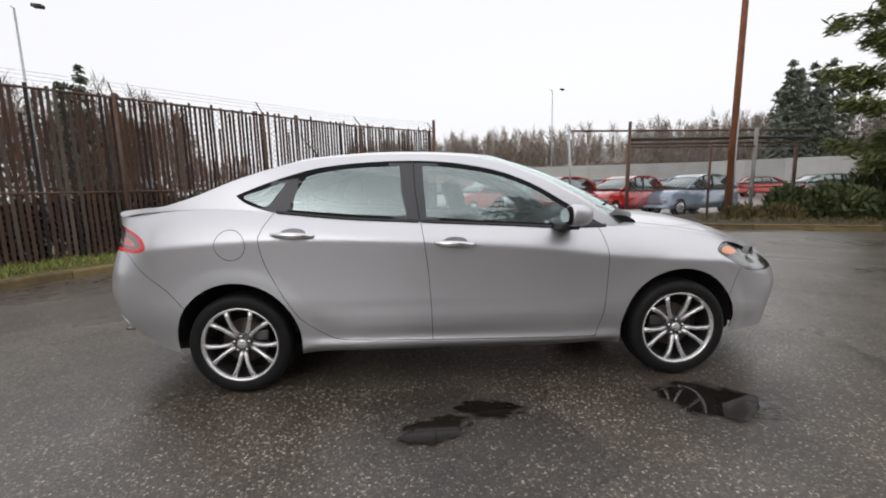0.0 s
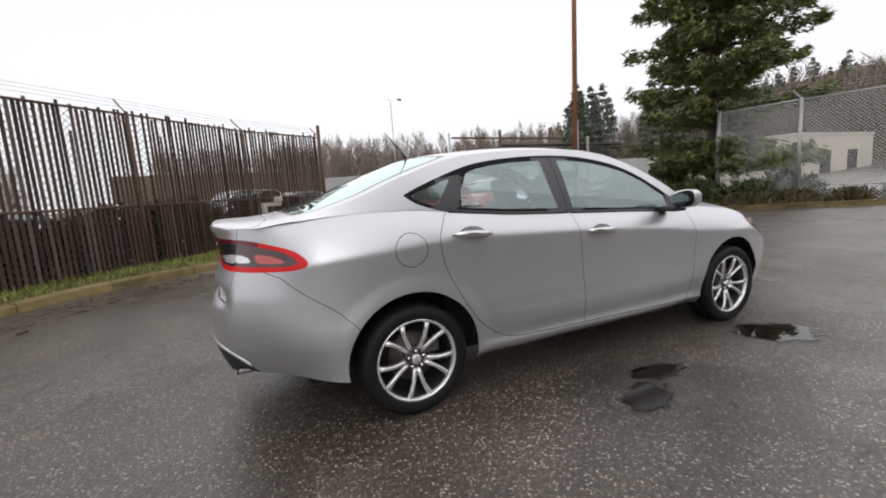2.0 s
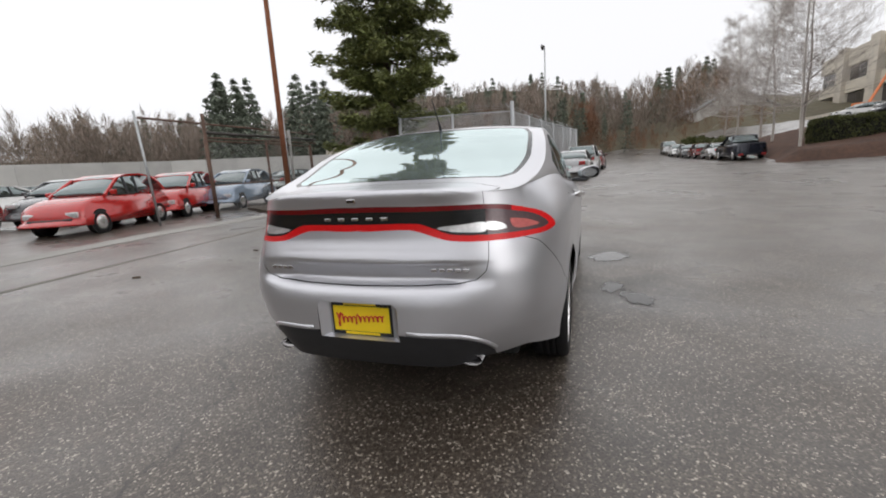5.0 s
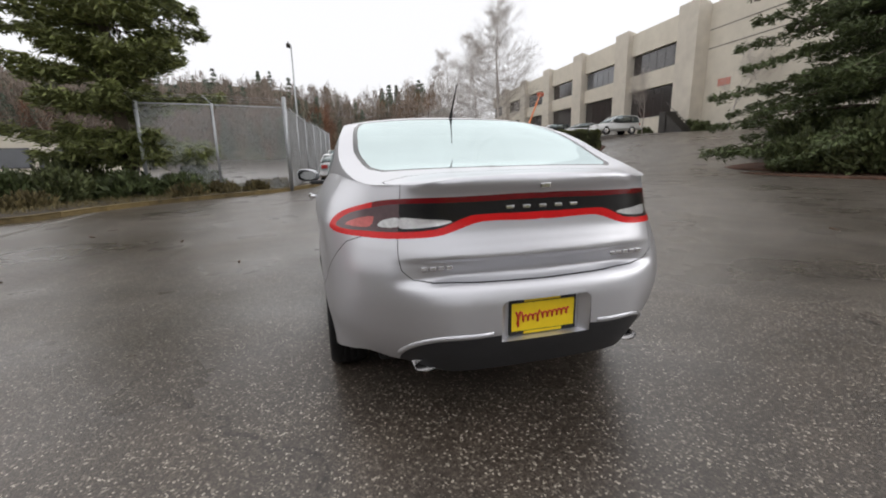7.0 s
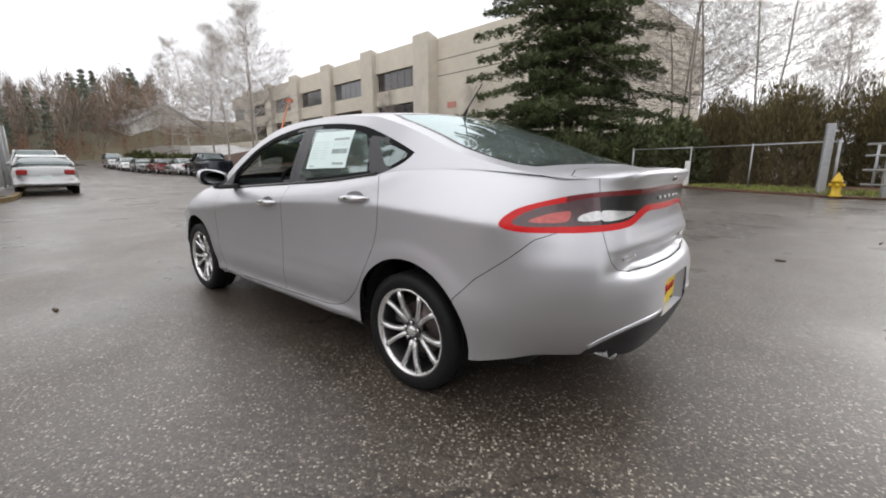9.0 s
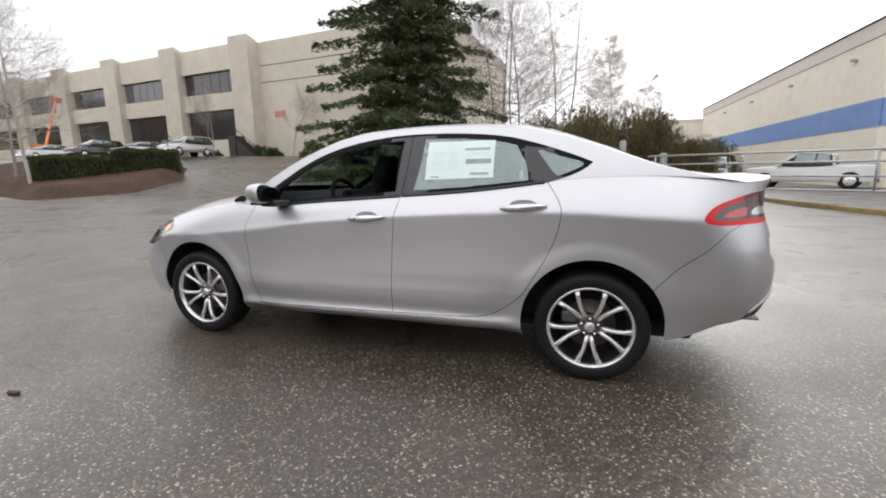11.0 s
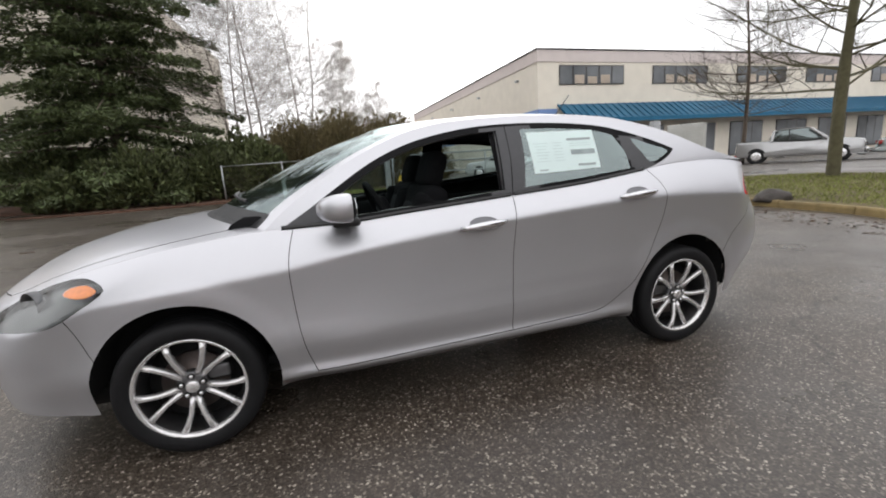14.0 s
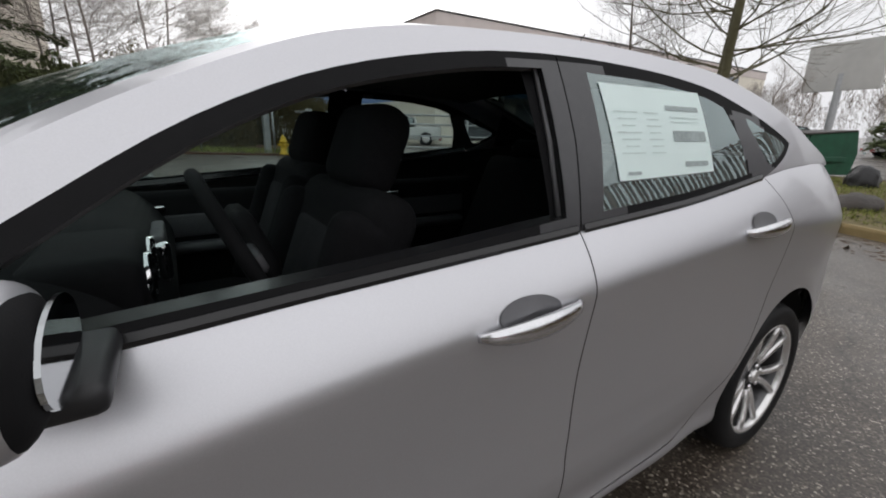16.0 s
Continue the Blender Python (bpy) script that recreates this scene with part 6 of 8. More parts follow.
WATER = shallow_water()
STEEL = mat("galvanised_steel", (0.42, 0.43, 0.44), 0.45, 0.6, 0.2, 10, 0.1, 60)
RUST = mat("rusty_steel", (0.12, 0.07, 0.05), 0.75, 0.1, 0.4, 8, 0.3, 60)
DARKSTEEL = mat("dark_steel", (0.06, 0.055, 0.05), 0.6, 0.4, 0.3, 10)


def slab(name, pts, z, thick, material, label, category, kind="structure"):
    bm = bmesh.new()
    a = [bm.verts.new((x, y, z)) for x, y in pts]
    b = [bm.verts.new((x, y, z - thick)) for x, y in pts]
    bm.faces.new(a)
    for i in range(len(pts)):
        j = (i + 1) % len(pts)
        bm.faces.new((a[i], b[i], b[j], a[j]))
    bmesh.ops.triangulate(bm, faces=[f for f in bm.faces if len(f.verts) > 4])
    bmesh.ops.recalc_face_normals(bm, faces=bm.faces)
    return tagged(part(name, bm, material), label, category, "", kind)


def kerb(name, pts, w, h, material, label, step=1.2):
    """A run of kerb stones along a line, each a piece of its own with a joint between."""
    line = np.array(rounded(pts, 10, False))
    arc = np.r_[0, np.cumsum(np.hypot(*np.diff(line, axis=0).T))]
    root = thing(name, 0, 0, 0, 0, label, "kerb", "", "structure")
    n = int(arc[-1] / step)
    for i in range(n):
        s = np.linspace(arc[-1] * i / n + 0.006, arc[-1] * (i + 1) / n - 0.006, 5)
        x, y = np.interp(s, arc, line[:, 0]), np.interp(s, arc, line[:, 1])
        dx, dy = np.gradient(x), np.gradient(y)
        ln = np.hypot(dx, dy)
        nx, ny = -dy / ln, dx / ln
        bm = bmesh.new()
        dz = random.uniform(-0.008, 0.008)
        rings = [[bm.verts.new((x[k] + nx[k] * o, y[k] + ny[k] * o, z + (dz if z > 0 else 0))) for o, z in ((0, -0.05), (0.012, h - 0.03), (0.03, h), (w - 0.02, h), (w, h - 0.02), (w, -0.05))] for k in range(5)]
        for a, b in zip(rings, rings[1:]):
            for k in range(5):
                bm.faces.new((a[k], a[k + 1], b[k + 1], b[k]))
        bm.faces.new(rings[0]), bm.faces.new(rings[-1])
        bmesh.ops.recalc_face_normals(bm, faces=bm.faces)
        part("kerb_stone", bm, material, root)
    return root


WEST = [(-0.6, 8.5), (-0.95, 7.8), (-1.75, 6.75), (-2.9, 5.9), (-4.35, 4.95), (-5.2, 3.65), (-5.85, 2.4), (-6.7, 0.0), (-7.35, -1.6), (-7.5, -3.2), (-7.95, -5.2), (-8.3, -7.0), (-8.2, -8.6), (-7.5, -12.0), (-7.2, -15.0)]
EAST = [(34.0, -0.5), (25.0, 0.15), (17.0, 1.0), (14.4, 1.9), (12.7, 3.1), (11.5, 4.4), (10.2, 5.6), (8.7, 6.5), (7.4, 6.95), (6.9, 7.6), (6.9, 8.6)]
kerb("kerb_west", WEST[::-1], 0.15, 0.13, KERB, "worn yellow-painted kerb along the grass verge")
kerb("kerb_east", EAST, -0.15, 0.13, KERB, "worn yellow-painted kerb round the planted strip")
SOUTH = [(-7.2, -15.0), (-5.2, -16.3), (-3.9, -15.9), (-1.3, -17.2), (2.3, -19.6), (5.0, -19.6), (9.0, -19.3), (13.0, -20.0), (17.0, -21.6), (20.0, -24.4), (20.4, -27.2), (17.0, -30.0)]
slab("verge_west", [(p[0] - 0.08, p[1]) for p in WEST[:13]] + [(-12, -9.5), (-15.5, -7.0), (-16.0, -2.0), (-13, 4), (-6, 10), (0.0, 12)], 0.10, 0.1, TURF, "wet winter turf with moss and dead leaves", "grass")
slab("verge_south", [(x, y - 0.15) for x, y in SOUTH] + [(16, -31), (-2, -30), (-7, -24)], 0.07, 0.1, MULCH, "bark mulch and dead leaves under the fir", "mulch")
slab("planting_east", [(x + 0.05, y + 0.1) for x, y in EAST[2:]] + [(8.5, 11), (13, 12), (19, 9), (19, 2.5)], 0.10, 0.1, SOIL, "dark planted soil with weeds", "soil")
BANK = [(27.3, -11.6), (26.6, -13.6), (25.5, -16.4), (26.6, -20.6), (29, -23.4), (40, -23), (49, -18), (49, -15), (38, -13.9), (31, -12.8)]
bm = bmesh.new()
bank = {}
for i in range(56):
    for k in range(33):
        x, y = 24.0 + 0.5 * i, -26 + 0.5 * k
        d = dist_to((x, y), BANK, True) * (1 if inside((x, y), BANK) else -1)
        bank[i, k] = bm.verts.new((x, y, float(ground_z(x, y)) + max(min(0.6 * d, 0.7), -0.9) + 0.03 * math.sin(3 * x + 5 * y)))
for i in range(55):
    for k in range(32):
        bm.faces.new((bank[i, k], bank[i + 1, k], bank[i + 1, k + 1], bank[i, k + 1]))
tagged(part("mulch_bank", bm, MULCH, None, "bark-mulched bank below the hedge", True), "", "mulch", "", "structure")
slab("gutter", [(-0.7, 8.6), (-0.35, 8.1), (3.0, 8.35), (6.9, 7.9), (6.9, 8.6), (3.0, 9.1)], 0.012, 0.03, CONCRETE, "concrete gutter strip across the gateway", "concrete")
slab("gutter", [(-3.0, 5.65), (1.2, 5.9), (5.6, 6.25), (8.6, 6.3), (8.6, 6.42), (5.6, 6.37), (1.2, 6.02), (-3.0, 5.77)], 0.005, 0.02, KERB_GREY, "narrow gutter line in the asphalt", "concrete")


def stuff_on(name, poly, n, size, material, label, category, flat=False, z=0.1, seed=5, lift=1.0):
    global rng
    rng = np.random.default_rng(seed)
    lo, hi = np.min(poly, 0), np.max(poly, 0)
    p = rng.uniform(lo, hi, (n * 3, 2))
    p = np.array([q for q in p if inside(tuple(q), poly)][:n])
    p3 = np.c_[p, np.full(len(p), z + (0.004 if flat else size * 0.4))]
    if flat:
        d = np.c_[rng.normal(0, 1, (len(p), 2)), rng.normal(0, 0.12, len(p))]
        d = unit(d)
        s = size * rng.uniform(0.5, 1.4, (len(p), 1))
        w = unit(np.cross(d, np.array((0, 0, 1.0)) + rng.normal(0, 0.15, (len(p), 3))))
        v, f = blades(p3, d * s, w * s * 0.5)
    else:
        v, f = spray(p3, np.array((0, 0, lift)) + 0 * p3, size, 0.55, 0.09, 2)
    v[:, 2] = np.maximum(v[:, 2], z + 0.001)
    return tagged(mesh_arrays(name, v, f, material), label, category, "", "stuff")


verge_poly = [(-0.6, 9.6), (-1.2, 7.8), (-2.0, 6.9), (-3.0, 6.2), (-4.4, 5.3), (-5.5, 3.9), (-6.2, 2.4), (-7.0, 0.0), (-9.0, 1.3), (-7.2, 3.6), (-4.0, 7.0), (-2.0, 9.1)]
verge_poly2 = [(-7.1, -0.2), (-7.8, -1.8), (-8.0, -3.2), (-8.5, -5.2), (-8.8, -7.2), (-12, -9), (-15, -6.5), (-15, -2), (-10, 2)]
stuff_on("grass", verge_poly, 9000, 0.07, GRASS, "tufts of wet grass below the fence", "grass", seed=51)
stuff_on("grass", verge_poly2, 11000, 0.055, GRASS, "short wet grass on the verge", "grass", seed=52)
stuff_on("fallen_leaves", verge_poly2, 1800, 0.05, LEAF_LITTER, "dead leaves on the verge", "leaves", True, seed=53)
stuff_on("fallen_leaves", [(-0.8, 7.6), (-2.8, 5.7), (-4.3, 4.7), (-5.7, 2.3), (-6.6, -0.1), (-7.3, -3.3), (-7.9, -6.5), (-6.9, -6.0), (-6.4, -3.0), (-5.6, 0), (-4.6, 2.8), (-3.4, 4.6), (-2.2, 5.3), (-0.6, 6.6)], 2600, 0.045, LEAF_LITTER, "wet dead leaves gathered along the kerb", "leaves", True, 0.0, 54)
stuff_on("fallen_leaves", [(-7, -15), (-3.9, -15.7), (2.3, -19.3), (12, -19.3), (16, -22), (8, -28), (-2, -27)], 2600, 0.09, LEAF_LITTER, "dead leaves and bark under the fir", "leaves", True, 0.07, 55)
stuff_on("grass", [(-6.8, -15.6), (-3.9, -16.2), (-1.3, -17.5), (1.8, -19.9), (0.5, -21.5), (-5, -18.5)], 2600, 0.10, GRASS, "rough grass before the chain-link fence", "grass", seed=56, z=0.07)
stuff_on("grass", [(9.6, 6.2), (11.8, 4.6), (13.0, 3.4), (15.0, 2.2), (17, 2), (16.5, 4.5), (12, 8.5), (8.5, 10), (7.5, 8)], 2600, 0.09, BRUSH, "dry weeds on the planted strip", "weeds", seed=57)


def puddle(x, y, rx, ry, turn, label):
    """A shallow sheet of water, one metre across before it is scaled."""
    bm = bmesh.new()
    rim = [bm.verts.new((1.05 * math.cos(a), 1.05 * math.sin(a), 0)) for a in np.linspace(0, 2 * math.pi, 40, endpoint=False)]
    bm.faces.new(rim)
    p = part("puddle", bm, WATER)
    p.matrix_basis = pose(x, y, 0.0045, 0, 0, turn) @ Matrix.Diagonal((rx, ry, 1, 1))
    tagged(p, label, "puddle", "puddles")


puddle(1.36, -1.22, 0.40, 0.26, -35, "small still puddle beside the front wheel")
puddle(-0.20, -1.38, 0.27, 0.15, 20, "dark shallow puddle beside the sedan")
puddle(0.10, -1.20, 0.26, 0.12, -10, "small dark puddle beside the sedan")
# twigs and specks of litter on the asphalt
for k, (x, y, r, s) in enumerate([(-1.6, 5.4, 20, 0.10), (1.5, 4.2, 75, 0.06), (1.62, 1.9, 10, 0.035), (4.4, 4.6, 50, 0.08), (-0.2, 4.6, 120, 0.05), (-4.7, -1.9, 30, 0.08), (-3.6, -6.3, 80, 0.10), (0.6, -6.5, 150, 0.12), (6.2, -7.5, 15, 0.12), (-4.4, 2.9, 60, 0.06), (3.4, 3.0, 0, 0.05), (-2.6, -4.0, 0, 0.05)]):
    t = part("fallen_twig", boxm(-s, s, -0.012, 0.012, 0.0, 0.018, 0.005, pose(x, y, 0.001, 0, 0, r), 1), LEAF_LITTER)
    tagged(t, "short dark twig lying on the wet asphalt", "twig", "twigs")

# ---- fences ----
SLAT_GREY = mat("weathered_slat", (0.095, 0.07, 0.056), 0.75, 0, 0.35, 5, 0.2, 60, rnd=0.25)
SLAT_BROWN = mat("stained_brown_slat", (0.052, 0.028, 0.018), 0.7, 0, 0.45, 3, 0.2, 60, rnd=0.55)
WIRE = mat("galvanised_wire", (0.28, 0.28, 0.28), 0.5, 0.5, 0.2, 10)
WIRE_PALE = mat("pale_coated_wire", (0.62, 0.63, 0.64), 0.6, 0, 0.15, 10)
WIRE_DARK = mat("rusted_wire", (0.07, 0.05, 0.045), 0.7, 0.3, 0.3, 10)


def wires(bm, p, q, z0, z1, pitch, rad):
    """The crossing wires of one bay of chain-link."""
    p, q = Vector(p), Vector(q)
    ln, d = (q - p).length, (q - p).normalized()
    h = z1 - z0
    nrm = Vector((-d.y, d.x, 0))
    for sgn in (1, -1):
        k = -int(h / pitch) - 1
        while k * pitch < ln:
            a, b = k * pitch, k * pitch + h
            za, zb = (z0, z1) if sgn > 0 else (z1, z0)
            s0, s1 = max(a, 0), min(b, ln)
            if s1 > s0:
                za2, zb2 = za + (zb - za) * (s0 - a) / h, za + (zb - za) * (s1 - a) / h
                A, B = p + d * s0 + Vector((0, 0, za2)) + nrm * 0.004 * sgn, p + d * s1 + Vector((0, 0, zb2)) + nrm * 0.004 * sgn
                e = (B - A).normalized()
                u = e.cross(nrm).normalized() * rad
                w = nrm * rad
                r0, r1 = [bm.verts.new(A + u), bm.verts.new(A - u * 0.5 + w), bm.verts.new(A - u * 0.5 - w)], [bm.verts.new(B + u), bm.verts.new(B - u * 0.5 + w), bm.verts.new(B - u * 0.5 - w)]
                for i in range(3):
                    bm.faces.new((r0[i], r0[(i + 1) % 3], r1[(i + 1) % 3], r1[i]))
            k += 1


def chain_fence(name, pts, h, label, pitch=0.12, rad=0.003, post=0.035, material=STEEL, wire=WIRE, arms=0, z=0.0, rail=True, mid=False, spacing=3.0):
    root = thing(name, 0, 0, z, 0, label, "fence")
    bm = bmesh.new()
    for a, b in zip(pts, pts[1:]):
        wires(bm, (*a, 0), (*b, 0), 0.06, h, pitch, rad)
        if rail:
            part("rail", tubem([(*a, h), (*b, h)], 0.022, 8), material, root, "", True)
        if mid:
            part("rail", tubem([(*a, h * 0.42), (*b, h * 0.42)], 0.02, 8), material, root, "", True)
    part("mesh", bm, wire, root, "chain-link mesh")["kind"] = "stuff"
    posts = []
    for a, b in zip(pts, pts[1:]):
        n = max(int(math.hypot(b[0] - a[0], b[1] - a[1]) / spacing), 1)
        posts += [(a[0] + (b[0] - a[0]) * k / n, a[1] + (b[1] - a[1]) * k / n) for k in range(n)]
    posts.append(pts[-1])
    d = Vector((pts[-1][0] - pts[0][0], pts[-1][1] - pts[0][1], 0)).normalized()
    side = Vector((-d.y, d.x, 0)) * arms
    for i, (x, y) in enumerate(posts):
        po = part("post", tubem([(x, y, -0.05), (x, y, h + 0.06)], post * (1.5 if i in (0, len(posts) - 1) else 1.0), 10), material, root, "", True)
        if arms:
            part("barb_arm", tubem([(x, y, h + 0.02), (x + side.x * 0.3, y + side.y * 0.3, h + 0.32)], 0.014, 6), material, po)
    if arms:
        for k in (0.12, 0.21, 0.29):
            part("barbed_wire", tubem([(x + side.x * k, y + side.y * k, h + 0.03 + k) for x, y in posts], 0.0022, 4), wire, root)
    return root


FP = [(0.17, 10.61), (-1.97, 9.19), (-3.93, 7.06), (-5.87, 5.0), (-7.8, 2.95), (-8.7, 2.0)]
slat_fence = chain_fence("slatted_fence", FP, 2.96, "old rusty chain-link fence with narrow weathered brown slats", 0.115, 0.004, 0.034, RUST, WIRE_DARK, -1, 0.05, True, True)
part("post", tubem([(0.17, 10.61, 0), (0.17, 10.61, 3.32)], 0.05, 10), RUST, slat_fence, "rusty red end post", True)
lens = [math.hypot(b[0] - a[0], b[1] - a[1]) for a, b in zip(FP, FP[1:])]
slat_mesh = {}
for i in range(int(sum(lens) / 0.088)):
    s = 0.06 + i * 0.088
    acc, k = 0.0, 0
    while k < len(lens) - 1 and s > acc + lens[k]:
        acc += lens[k]
        k += 1
    t = (s - acc) / lens[k]
    if t > 1:
        break
    if random.random() < 0.02:
        continue
    x, y = FP[k][0] + (FP[k + 1][0] - FP[k][0]) * t, FP[k][1] + (FP[k + 1][1] - FP[k][1]) * t
    ang = math.degrees(math.atan2(FP[k + 1][1] - FP[k][1], FP[k + 1][0] - FP[k][0]))
    top = 2.97 + round(random.uniform(-0.06, 0.10), 2) - (0.4 if random.random() < 0.04 else 0.0)
    grey = random.random() < 0.3
    key = (top, grey)
    if key not in slat_mesh:
        me = bpy.data.meshes.new("slat")
        b2 = boxm(-0.027, 0.027, -0.004, 0.004, 0.08, top, 0.002, None, 1)
        b2.to_mesh(me)
        b2.free()
        me.materials.append(SLAT_GREY if grey else SLAT_BROWN)
        slat_mesh[key] = me
    ob = new("slat", slat_mesh[key])
    ob.parent = slat_fence
    ob.matrix_basis = pose(x, y, 0, random.uniform(-0.3, 0.3), random.uniform(-0.35, 0.35), ang + random.uniform(-6, 6))
# dead creeper on the foot of the fence, and the yard behind it
for k in range(11):
    q = (k + 0.5) / 11 * (len(FP) - 1)
    m, f = int(q), q - int(q)
    x, y = FP[m][0] + (FP[m + 1][0] - FP[m][0]) * f, FP[m][1] + (FP[m + 1][1] - FP[m][1]) * f
    bush("dead_creeper", x - 0.28, y + 0.28, 0.0, 0.9, 0.24, 1.2 + 0.15 * math.sin(k * 2.3), "dead brown creeper matted against the foot of the fence", DEAD, 2200, 0.075, "fence creeper", 0.4, 300 + k, 0.6, 46, 0.5)
back_wall = tagged(part("yard_wall", boxm(0, 18.4, -0.15, 0.15, 0, 4.15, 0.02, pose(-12.2, 42.2, 0, 0, 0, 12)), mat("brown_panel_wall", (0.16, 0.115, 0.085), 0.8, 0, 0.3, 1.5, 0.2, 20)), "long brown panelled wall behind the yard", "wall", "", "structure")
# post of a sign by the gate
mailpost = thing("letter_box", -1.65, 8.05, 0.1, 35, "weathered pale letter box on a bent timber post", "letter box")
PALE_WOOD = mat("pale_weathered_wood", (0.42, 0.39, 0.35), 0.8, 0, 0.2, 8, 0.2, 60)
part("post", boxm(-0.05, 0.05, -0.05, 0.05, 0, 1.02, 0.01, pose(0, 0, 0, 0, -3, 0)), PALE_WOOD, mailpost)
part("arm", boxm(-0.10, 0.42, -0.045, 0.045, 0.98, 1.07, 0.01), PALE_WOOD, mailpost)
part("box", boxm(0.30, 0.44, -0.08, 0.08, 1.07, 1.2, 0.02), PALE_WOOD, mailpost)

# gateway: posts, rails, chain-link by the pole
gate_fence = chain_fence("gate_fence", [(6.35, 10.14), (9.2, 10.35), (12.6, 10.9)], 2.35, "rusty chain-link fence beside the gateway", 0.14, 0.003, 0.04, RUST, WIRE, 0, 0.0, True, True, 2.9)
part("post", tubem([(6.35, 10.14, 0), (6.38, 10.14, 3.15)], 0.05, 10), RUST, gate_fence, "rusty gate post", True)
part("post", tubem([(4.66, 10.47, 0), (4.52, 10.47, 3.1)], 0.032, 10), STEEL, gate_fence, "leaning steel gate post", True)
part("post", tubem([(10.9, 10.65, 0), (10.95, 10.65, 2.95)], 0.06, 10), CONCRETE, gate_fence, "pale post", True)
for z0, z1, r in ((2.93, 2.90, 0.03), (2.60, 2.66, 0.05), (2.45, 2.5, 0.03)):
    x0 = 4.6 if r == 0.03 and z0 > 2.9 else 6.35
    part("beam", tubem([(x0, 10.45 if x0 < 5 else 10.14, z0), (13.2, 11.0, z1)], r, 8), DARKSTEEL if r > 0.04 else RUST, gate_fence, "", True)
pole = thing("utility_pole", 9.56, 9.9, 0.05, 0, "tall red-brown timber utility pole beside the gateway", "pole")
part("shaft", tubem([(0, 0, 0), (0.12, 0.0, 7), (0.26, 0, 14)], [0.105, 0.085, 0.06], 14), mat("red_brown_timber", (0.26, 0.10, 0.05), 0.85, 0, 0.35, 6, 0.5, 40), pole, "red-brown timber", True)
part("guard", tubem([(0.06, -0.11, 0.1), (0.10, -0.10, 3.4)], 0.02, 8), STEEL, pole, "steel cable guard", True)

# street-side fence
street_fence = chain_fence("street_fence", [(13.0, 6.6), (13.4, 4.4), (14.07, 2.03), (20.0, 1.5), (26.0, 0.75), (31.95, 0.08)], 3.1, "tall galvanised chain-link fence with barbed-wire arms", 0.10, 0.005, 0.045, STEEL, WIRE_PALE, 1, 0.05, True, False, 2.9)
part("post", tubem([(14.07, 2.03, 0), (14.07, 2.03, 3.48)], 0.075, 12), STEEL, street_fence, "stout corner post", True)
for x, y, h, lab in ((30.2, 2.24, 9.1, "tall lot lamp on a galvanised steel mast"), (14.8, 46.2, 11.9, "tall lot lamp far behind the parked cars"), (-19.7, 19.4, 10.3, "tall lot lamp behind the slatted fence")):
    lamp = thing("street_lamp", x, y, 0, 0, lab, "lamp", "lot lamps")
    part("mast", tubem([(0, 0, 0), (0, 0, h)], [0.085, 0.045], 10), STEEL, lamp, "", True)
    part("arm", tubem([(0, 0, h), (-0.3, 0.2, h + 0.18)], 0.04, 6), STEEL, lamp)
    part("head", boxm(-0.75, -0.25, 0.05, 0.35, h + 0.12, h + 0.30, 0.05, pose(0, 0, 0, 0, 8, 0)), DARKSTEEL, lamp, "dark lamp head")

# fence, posts and gate towards the pale building
back_fence = chain_fence("back_fence", [(5.0, -22.5), (1.9, -21.0), (-3.2, -17.4)], 1.75, "low chain-link fence before brown brush", 0.15, 0.002, 0.03, STEEL, WIRE_DARK, 0, 0.07, True)
for x, y, h in ((-2.9, -17.2, 2.35), (-4.4, -16.4, 1.75)):
    b = thing("gate_post", x, y, 0.05, 20, "broad grey steel gate post beside the hydrant", "post", "gate posts")
    part("column", boxm(-0.12, 0.12, -0.08, 0.08, 0, h, 0.02), STEEL, b)
    for k in range(3):
        part("hinge", boxm(-0.14, 0.14, -0.1, -0.06, 0.4 + 0.5 * k, 0.47 + 0.5 * k, 0.01), DARKSTEEL, b)
g = thing("pipe_gate", -12.0, -10.5, 0, 0, "galvanised pipe gate standing across the yard entrance", "gate")
gd = Vector((8.2, -5.6, 0))
for z in (0.42, 0.85, 1.28, 1.62):
    part("pipe", tubem([(0, 0, z), tuple(gd + Vector((0, 0, z + 0.05)))], 0.035, 8), STEEL, g, "", True)
for k in (0.03, 0.33, 0.66, 0.97):
    part("upright", tubem([tuple(gd * k + Vector((0, 0, 0.40))), tuple(gd * k + Vector((0, 0, 1.66)))], 0.035, 8), STEEL, g, "", True)
part("brace", tubem([(0.3, -0.2, 0.42), tuple(gd * 0.33 + Vector((0, 0, 1.62)))], 0.025, 8), STEEL, g, "", True)
part("column", boxm(-0.16, 0.16, -0.12, 0.12, 0, 2.25, 0.02), STEEL, g, "grey steel column", True)
marker = thing("marker_post", 1.9, -20.5, 0.05, 30, "white utility marker post under the fir", "post")
part("board", boxm(-0.11, 0.11, -0.025, 0.025, 0, 1.15, 0.01), mat("white_marker", (0.72, 0.72, 0.70), 0.6, 0, 0.1, 8), marker)
hyd = thing("fire_hydrant", -3.27, -16.1, 0.07, 0, "yellow fire hydrant on the grass verge", "hydrant")
HYD = mat("yellow_enamel", (0.62, 0.40, 0.02), 0.45, 0, 0.15, 8)
part("barrel", lathem([(0.0, 0.0), (0.17, 0.0), (0.17, 0.04), (0.12, 0.05), (0.115, 0.45), (0.15, 0.46), (0.15, 0.5), (0.12, 0.52), (0.10, 0.62), (0.05, 0.68), (0.03, 0.70), (0.03, 0.75), (0.0, 0.75)], 20, "z"), HYD, hyd, "", True)
